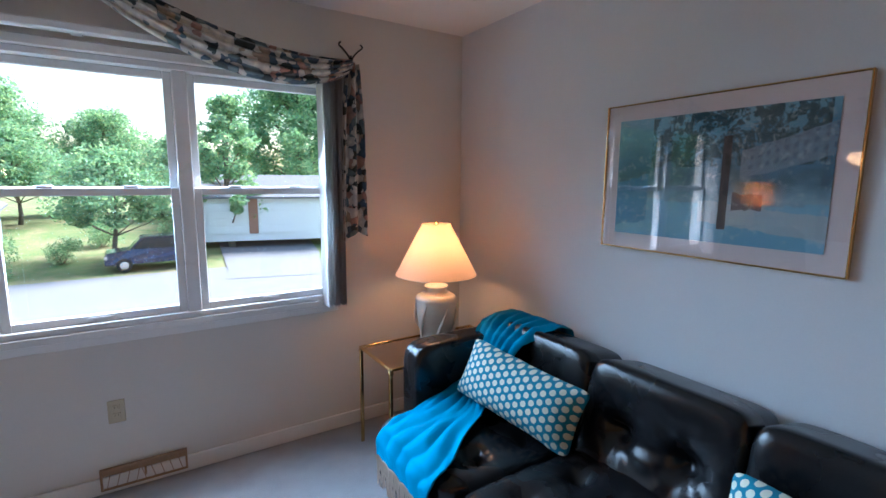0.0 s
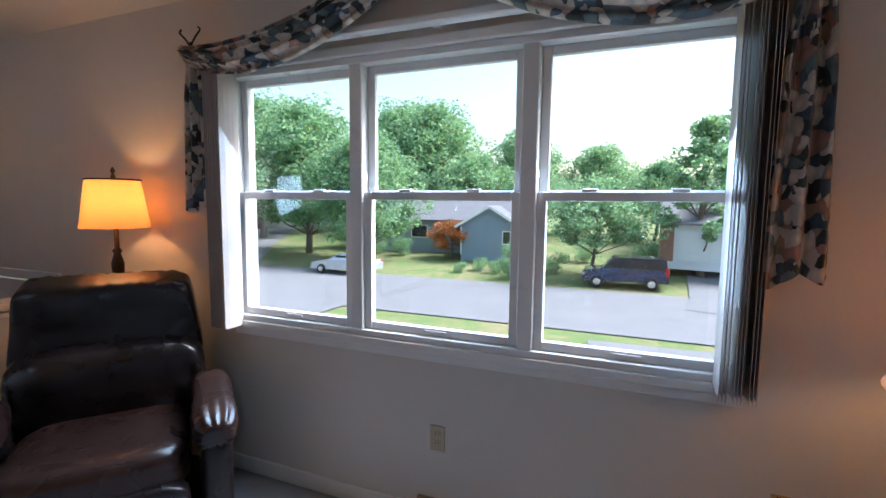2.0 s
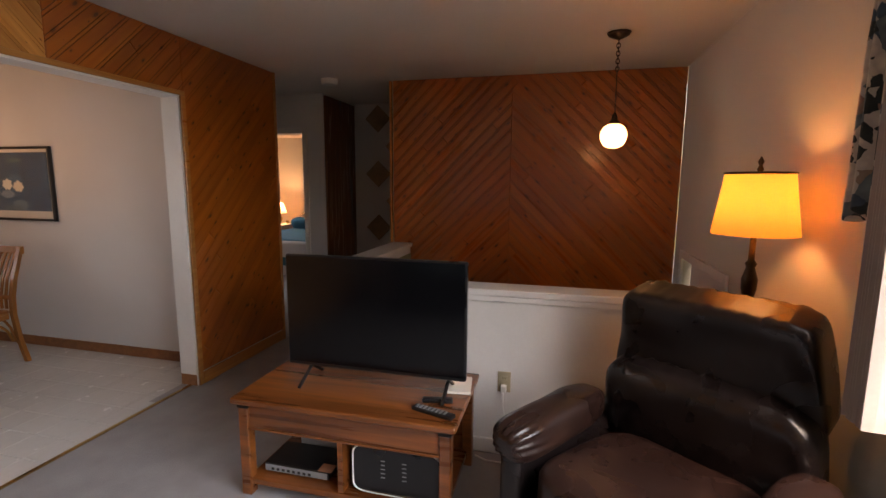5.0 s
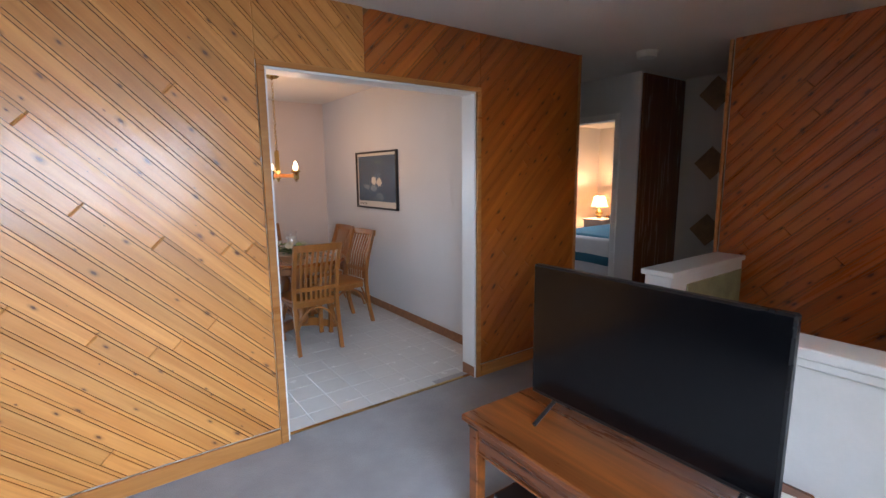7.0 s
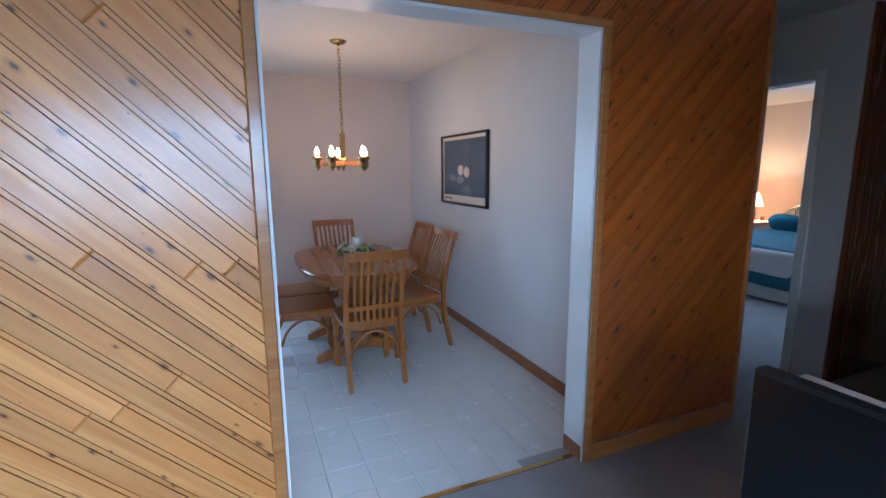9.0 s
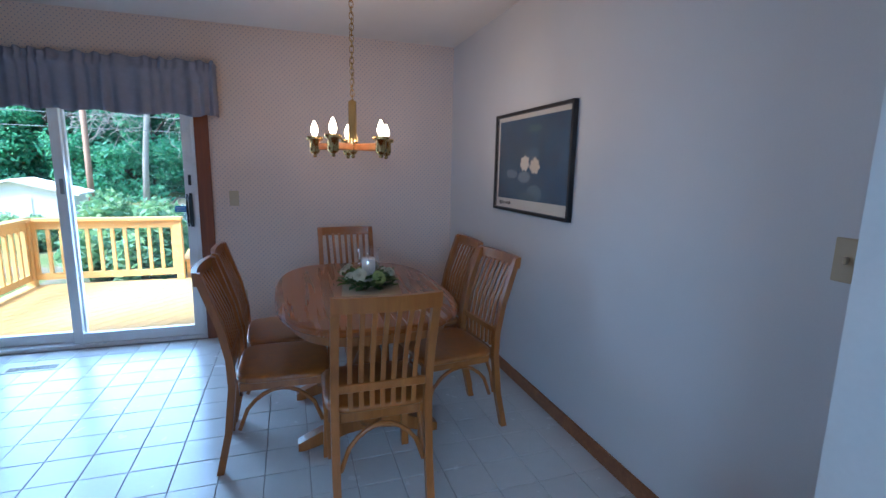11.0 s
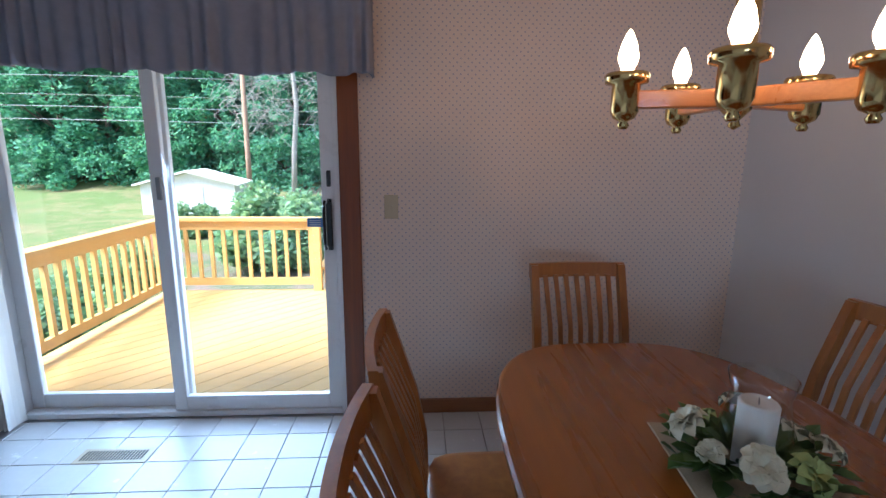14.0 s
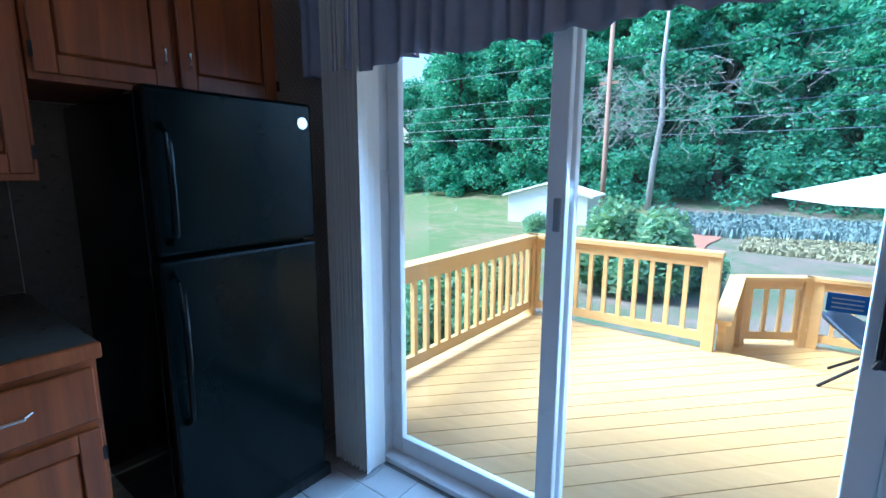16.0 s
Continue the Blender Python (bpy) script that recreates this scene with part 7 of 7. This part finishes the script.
def railing(label, a, b, zf, h, posts, drop=0.0):
    t = thing("deck_railing", label, "railing", "deck railings")
    A, B = Vector((*a, zf)), Vector((*b, zf - drop))
    L = (B - A).length
    d = (B - A).normalized()
    ang = math.degrees(math.atan2(d.y, d.x))
    flat = Vector((d.x, d.y, 0)).normalized()
    def bar(name, z0, z1, w, ends=(0, 0)):
        secs = []
        nrm = Vector((-flat.y, flat.x, 0)) * w / 2
        for p in (A - flat * ends[0], B + flat * ends[1]):
            secs.append([p + nrm + Vector((0, 0, z0)), p - nrm + Vector((0, 0, z0)), p - nrm + Vector((0, 0, z1)), p + nrm + Vector((0, 0, z1))])
        part(name, sweep(secs), M["deck"], t)
    bar("cap_rail", h, h + 0.035, 0.14, (0.05, 0.05))
    bar("top_rail", h - 0.10, h - 0.001, 0.04)
    bar("bottom_rail", 0.07, 0.15, 0.04)
    n = max(2, int(L / 0.135))
    for i in range(n):
        p = A.lerp(B, (i + 0.5) / n)
        part("baluster", place(box(-0.018, -0.018, 0.151, 0.018, 0.018, h - 0.101), Matrix.Translation(p) @ pose(0, 0, 0, 0, 0, ang)), M["deck"], t)
    for s in posts:
        p = A.lerp(B, s)
        part("post", place(box(-0.045, -0.045, -0.25, 0.045, 0.045, h - 0.001, 0.004), Matrix.Translation(p) @ pose(0, 0, 0, 0, 0, ang)), M["deck"], t)
    return t


railing("yellow-painted deck railing along the yard side", (1.80, -4.50), (1.80, -7.08), DZ, 0.80, (0.02, 1.0))
railing("yellow-painted deck railing at the deck's end", (1.80, -7.10), (0.17, -7.10), DZ, 0.80, (1.0,))
newel = thing("stair_guard", "solid sloping yellow guard board beside the deck step", "railing")
part("panel", sweep([[(0.06, -7.20, -0.5), (0.12, -7.20, -0.5), (0.12, -7.20, 0.10), (0.06, -7.20, 0.10)], [(0.08, -8.40, -0.5), (0.14, -8.40, -0.5), (0.14, -8.40, 0.25), (0.08, -8.40, 0.25)]]), M["deck"], newel)
part("cap", sweep([[(0.02, -7.16, 0.101), (0.16, -7.16, 0.101), (0.16, -7.16, 0.135), (0.02, -7.16, 0.135)], [(0.04, -8.42, 0.251), (0.18, -8.42, 0.251), (0.18, -8.42, 0.285), (0.04, -8.42, 0.285)]]), M["deck"], newel)
part("post", box(0.03, -8.44, -0.5, 0.17, -8.405, 0.24, 0.004), M["deck"], newel)
railing("yellow-painted railing of the lower deck", (0.06, -8.50), (-0.47, -8.86), -0.48, 0.72, (0.0, 1.0))
railing("yellow-painted railing of the lower deck", (-0.51, -8.88), (-3.5, -8.88), -0.48, 0.72, (0.02, 0.5, 1.0))
pc = thing("patio_chair", "low blue-grey scoop patio chair on thin splayed legs", "chair", at=(-0.92, -6.98, DZ), rz=80)
part("sling", grid(lambda u, v: Vector(((u - 0.5) * 0.62 * math.sin(math.pi * (0.18 + 0.66 * v)), 0.34 - 0.72 * v, 0.20 + 0.30 * max(0, v - 0.42) ** 1.3 * 1.6 + 0.10 * max(0, 0.3 - v) + 0.30 * (u - 0.5) ** 2)), 14, 20, 0.02), M["sling"], pc, smooth=True)
for s in (-1, 1):
    part("leg", tube([(s * 0.10, 0.05, 0.20), (s * 0.22, 0.26, 0.0)], 0.011, 8), M["iron"], pc)
    part("leg", tube([(s * 0.10, -0.10, 0.22), (s * 0.22, -0.34, 0.0)], 0.011, 8), M["iron"], pc)
um = thing("patio_umbrella", "white canvas patio umbrella", "umbrella", at=(-1.55, -8.2, -0.48))
part("pole", tube([(0, 0, 0), (0, 0, 1.93)], 0.022, 10), M["iron"], um)
part("base", lathe([(0.24, 0), (0.24, 0.04), (0.05, 0.08)], 24), M["iron"], um)
part("canopy", lathe([(0.02, 1.98), (0.7, 1.82), (1.45, 1.62), (1.45, 1.60), (0.7, 1.79), (0.02, 1.95)], 8), M["canvas"], um)

# ---- the yard and the woods behind ----
def yh(x, y):
    return (x, y, ground_height(x, y) - 0.06)


shed = thing("garden_shed", "white garden shed with a low pale gable roof", "shed", at=yh(11.4, -29), rz=8)
part("wall", box(-2.3, -1.6, 0, 2.3, 1.6, 1.62), M["siding_white"], shed)
part("gable", sweep([[(-2.3, y, 1.62), (2.3, y, 1.62), (0, y, 2.25)] for y in (-1.58, 1.58)]), M["siding_white"], shed)
part("roof", sweep([[(-2.6, y, 1.56), (0, y, 2.27), (2.6, y, 1.56), (2.6, y, 1.66), (0, y, 2.38), (-2.6, y, 1.66)] for y in (-1.85, 1.85)]), M["canvas"], shed)
part("door", box(-0.7, 1.601, 0.05, 0.7, 1.64, 1.5), M["siding_white"], shed)
pl = thing("utility_pole", "weathered wooden utility pole", "utility pole", at=yh(9.9, -33))
part("shaft", lathe([(0.17, 0), (0.16, 3), (0.13, 12)], 14), M["pole"], pl, smooth=True)
part("bracket", box(-0.6, -0.05, 8.0, 0.6, 0.05, 8.15), M["pole"], pl)
wires = thing("overhead_wires", "thin sagging overhead utility wires", "cable")
for z, y in ((4.3, -33.2), (4.9, -33.0), (5.9, -33.1), (7.6, -32.9), (3.6, -33.3)):
    part("wire", tube([(60 - 5 * i, y + 0.5 * math.sin(i), z + 0.0009 * (10 - i) ** 2 * 4 + 0.05 * (z - 5) * i * 0.3) for i in range(24)], 0.017, 4), M["chrome"], wires)
rnd = random.Random(31)
S2 = shrub("shrub", "bright green sumac shrub behind the deck", yh(2.95, -15.0), 1.5, 2.6, 40, "leaves", 8000, 0.12)
for x, y, s in ((2.2, -16.6, 0.75), (4.6, -9.3, 0.62), (3.9, -8.4, 0.55), (4.9, -10.6, 0.62), (7.4, -20, 0.6), (8.6, -21, 0.5)):
    copy_thing(S2, Matrix.Translation(yh(x, y)) @ Matrix.Rotation(x, 4, "Z") @ Matrix.Scale(s, 4))


def bed_of(name, label, x0, x1, y0, y1, m, count, h, seed, size):
    rnd = random.Random(seed)
    v, f = [], []
    for _ in range(count):
        x, y = rnd.uniform(x0, x1), rnd.uniform(y0, y1)
        z = ground_height(x, y)
        a = rnd.uniform(0, 6.28)
        hh = h * rnd.uniform(0.4, 1.1)
        s = size * rnd.uniform(0.6, 1.2)
        n = len(v)
        v += [(x - math.cos(a) * s, y - math.sin(a) * s, z - 0.02), (x + math.cos(a) * s, y + math.sin(a) * s, z - 0.02), (x + math.cos(a) * s + rnd.uniform(-.1, .1), y + math.sin(a) * s, z + hh), (x - math.cos(a) * s * 0.5, y + rnd.uniform(-.1, .1), z + hh)]
        f.append((n, n + 1, n + 2, n + 3))
    ob = new(name, mesh_of(name, v, f, m))
    return tagged(ob, label, "plants", kind="stuff")


bed_of("silvery_plants", "silvery low plants on the bank", -16, 5.2, -33, -27.5, M["lavender"], 16000, 0.42, 51, 0.045)
bed_of("dry_plants", "tan dry plant bed on the bank", -20, 1.4, -27.5, -23.5, M["tan_plants"], 16000, 0.20, 52, 0.05)
setting("clay_path", grid(lambda u, v: Vector((2.0 + 1.2 * u + 0.9 * v + 0.25 * math.sin(v * 6), -21 - 9 * v, ground_height(2.0 + 1.2 * u, -21 - 9 * v) + 0.05)), 4, 16), M["copper"], "red clay path up the bank", "path")
setting("lawn_patch", grid(lambda u, v: Vector((4.5 + 30 * u + 1.5 * math.sin(v * 5), -10 - 14 * v, ground_height(10, -10 - 14 * v) + 0.06)), 6, 16), M["grass"], "green lawn patch in the yard", "ground")
gn = thing("garden_gnome", "small orange and white garden ornament", "garden ornament", at=yh(6.6, -15.5))
part("body", lathe([(0.11, 0), (0.16, 0.2), (0.14, 0.55), (0.09, 0.8), (0.11, 0.95), (0.04, 1.1)], 14), M["copper"], gn, smooth=True)

F1 = tree("tree", "tall ivy-clad woodland tree", yh(20, -42), 17, 4.6, 61, "leaves_dark", 15000, 0.24, low=0.02, lumps=34)
k = 0
for row, (y, n) in enumerate(((-40, 17), (-46, 17), (-53, 15))):
    for i in range(n):
        x = 34 - (64 / n) * (i + 0.5 * (row % 2)) + rnd.uniform(-1, 1)
        if abs(x - 9.9) < 1.0 and row == 0:
            x += 2.2
        s = rnd.uniform(0.8, 1.2) * (1.0 if row else 0.82)
        copy_thing(F1, Matrix.Translation(yh(x, y + rnd.uniform(-1.5, 1.5))) @ Matrix.Rotation(rnd.uniform(0, 6.28), 4, "Z") @ Matrix.Scale(s, 4))
v, f = leaf_cloud(rnd, [(Vector((rnd.uniform(-30, 36), rnd.uniform(-41, -36), ground_height(0, -38) + rnd.uniform(0.0, 3.6))), rnd.uniform(0.7, 1.7)) for _ in range(260)], 60000, 0.17)
tagged(new("undergrowth", mesh_of("undergrowth", v, f, M["leaves_dark"])), "dense green undergrowth at the wood's edge", "undergrowth", kind="stuff")
vn = bmesh.new()
for k in range(150):
    x, z = 9.6 - rnd.expovariate(0.30) + 1.2, rnd.uniform(4.0, 8.0)
    p = Vector((x, -34.5 + rnd.uniform(-1, 1), z))
    pts = [p]
    for _ in range(5):
        p = p + Vector((rnd.uniform(-0.7, 0.7), rnd.uniform(-.2, .2), rnd.uniform(-0.65, 0.15)))
        pts.append(p)
    tube(pts, 0.016, 3, into=vn)
tagged(part("dead_vines", vn, M["bark_pale"], None, "tangle of pale dead vines hanging by the pole"), category="vines", kind="stuff")
lt = thing("tree", "leaning bare grey trunk at the wood's edge", "tree", at=yh(7.6, -35))
part("trunk", tube([(0.0, 0, 0), (-0.15, 0, 3), (-0.5, 0.2, 6), (-0.3, 0.2, 9), (-0.4, 0, 13)], [0.2, 0.18, 0.16, 0.13, 0.08], 10), M["bark_pale"], lt, smooth=True)

# ---- pieces of walls and floors ----
rnd = random.Random(77)
PW = 0.082


def clad(rect, angle, parent, label, lengths, to3d, material, width=PW):
    """Boards with a bead along one edge: a wide flat, a groove and a narrow round."""
    state = rnd.getstate()
    wide = strip_polys(rect, angle, width, 0.003, lengths, rnd, 0.001, (0.0, 0.78))
    rnd.setstate(state)
    bead = strip_polys(rect, angle, width, 0.003, lengths, rnd, 0.001, (0.82, 1.0))
    key = lambda e: e[0]
    beads = {key(e): e[1] for e in bead}
    for e in wide:
        ob = slab_piece("plank", e[1], 0.017, 0.004, to3d, material, parent, label)
        if key(e) in beads:
            b = beads.pop(key(e))
            tmp = slab_piece("plank", b, 0.0155, 0.003, to3d, material, parent)
            bm = bmesh.new()
            bm.from_mesh(ob.data)
            bm.from_mesh(tmp.data)
            bm.to_mesh(ob.data)
            bm.free()
            bpy.data.objects.remove(tmp)


div = thing("pine_cladding", "varnished knotty pine boards laid diagonally", "wall cladding")
front = lambda u, v, o: Vector((u, YD - 0.0195 + o, v))
for b in ((OPEN[1] + 0.04, 0.09, XE, H), (OPEN[0] - 0.04, OPEN[3] + 0.03, OPEN[1] + 0.04, H), (-3.385, 0.09, OPEN[0] - 0.04, H)):
    part("backing", box(b[0], YD - 0.0218, b[1], b[2], YD - 0.0198, b[3]), M["pine_back"], div)
SEAM = -1.47
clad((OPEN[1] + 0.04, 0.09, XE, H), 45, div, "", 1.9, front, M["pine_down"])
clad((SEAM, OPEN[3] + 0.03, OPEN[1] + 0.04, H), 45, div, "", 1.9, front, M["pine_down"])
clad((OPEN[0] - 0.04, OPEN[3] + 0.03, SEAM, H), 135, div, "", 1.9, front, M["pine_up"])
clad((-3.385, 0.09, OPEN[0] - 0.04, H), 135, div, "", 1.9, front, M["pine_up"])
stc = thing("pine_cladding", "reddish knotty pine boards in a chevron on the stairwell wall", "wall cladding")
part("backing", box(XO - 0.0158, 0.262, -1.14, XO - 0.0148, YN - 0.004, H), M["pine_back"], stc)
side = lambda u, v, o: Vector((XO - 0.0145 + o, u, v))
clad((0.262, -1.15, 1.40, H), 45, stc, "", 1.9, side, M["pine_sl"])
clad((1.40, -1.15, YN - 0.002, H), 135, stc, "", 1.9, side, M["pine_sr"])
setting("trim", box(XO - 0.17, 0.225, -1.15, XO + 0.006, 0.249, H - 0.002, 0.003), M["pine_trim"], "pine corner board of the stair wall", "trim")

TS = 0.1985
tiles = thing("floor_tiles", "glossy off-white square ceramic tiles", "floor tiles")
far_tiles = bmesh.new()
for i in range(-14, 12):
    for j in range(-7, 14):
        xa, xb = -0.102 + TS * i + 0.002, -0.102 + TS * (i + 1) - 0.002
        ya, yb = -3.075 + TS * j + 0.002, -3.075 + TS * (j + 1) - 0.002
        xa, xb, ya, yb = max(XW, xa), min(XE, xb), max(YS, ya), min(YD - 0.062, yb)
        if xb - xa < 0.01 or yb - ya < 0.01:
            continue
        tip = 0.0006 * math.sin(i * 7.3 + j * 3.1)
        up = lambda u, v, o: Vector((u, v, -0.0092 + o + (tip * (u - xa) / 0.2 if o else 0)))
        ob = slab_piece("tile", [(xa, ya), (xb, ya), (xb, yb), (xa, yb)], 0.009, 0.0015, up, M["tile"], tiles)
        if xa > 0.95 or (xa < -1.3 and yb < -2.9):
            far_tiles.from_mesh(ob.data)
            bpy.data.objects.remove(ob)
part("border_tiles", far_tiles, M["tile"], tiles, kind="stuff")

sl = thing("slate_diamonds", "rust-brown and grey slate tiles set as diamonds", "wall tiles")
for k in range(7):
    z = 0.25 + 0.335 * k
    for y, s, m_ in ((-0.37, 0.165 if k % 2 == 0 else 0.0, "slate"), (-0.17, 0.10 if k % 2 else 0.0, "slate"), (-0.02, 0.08, "slate_grey"), (0.15, 0.16 if k % 2 == 0 else 0.0, "slate")):
        if s:
            slab_piece("slate", [(y - s, z), (y, z - s), (y + s, z), (y, z + s)], 0.014, 0.004, lambda u, v, o: Vector((-5.1195 + o, u, v)), M[m_], sl)
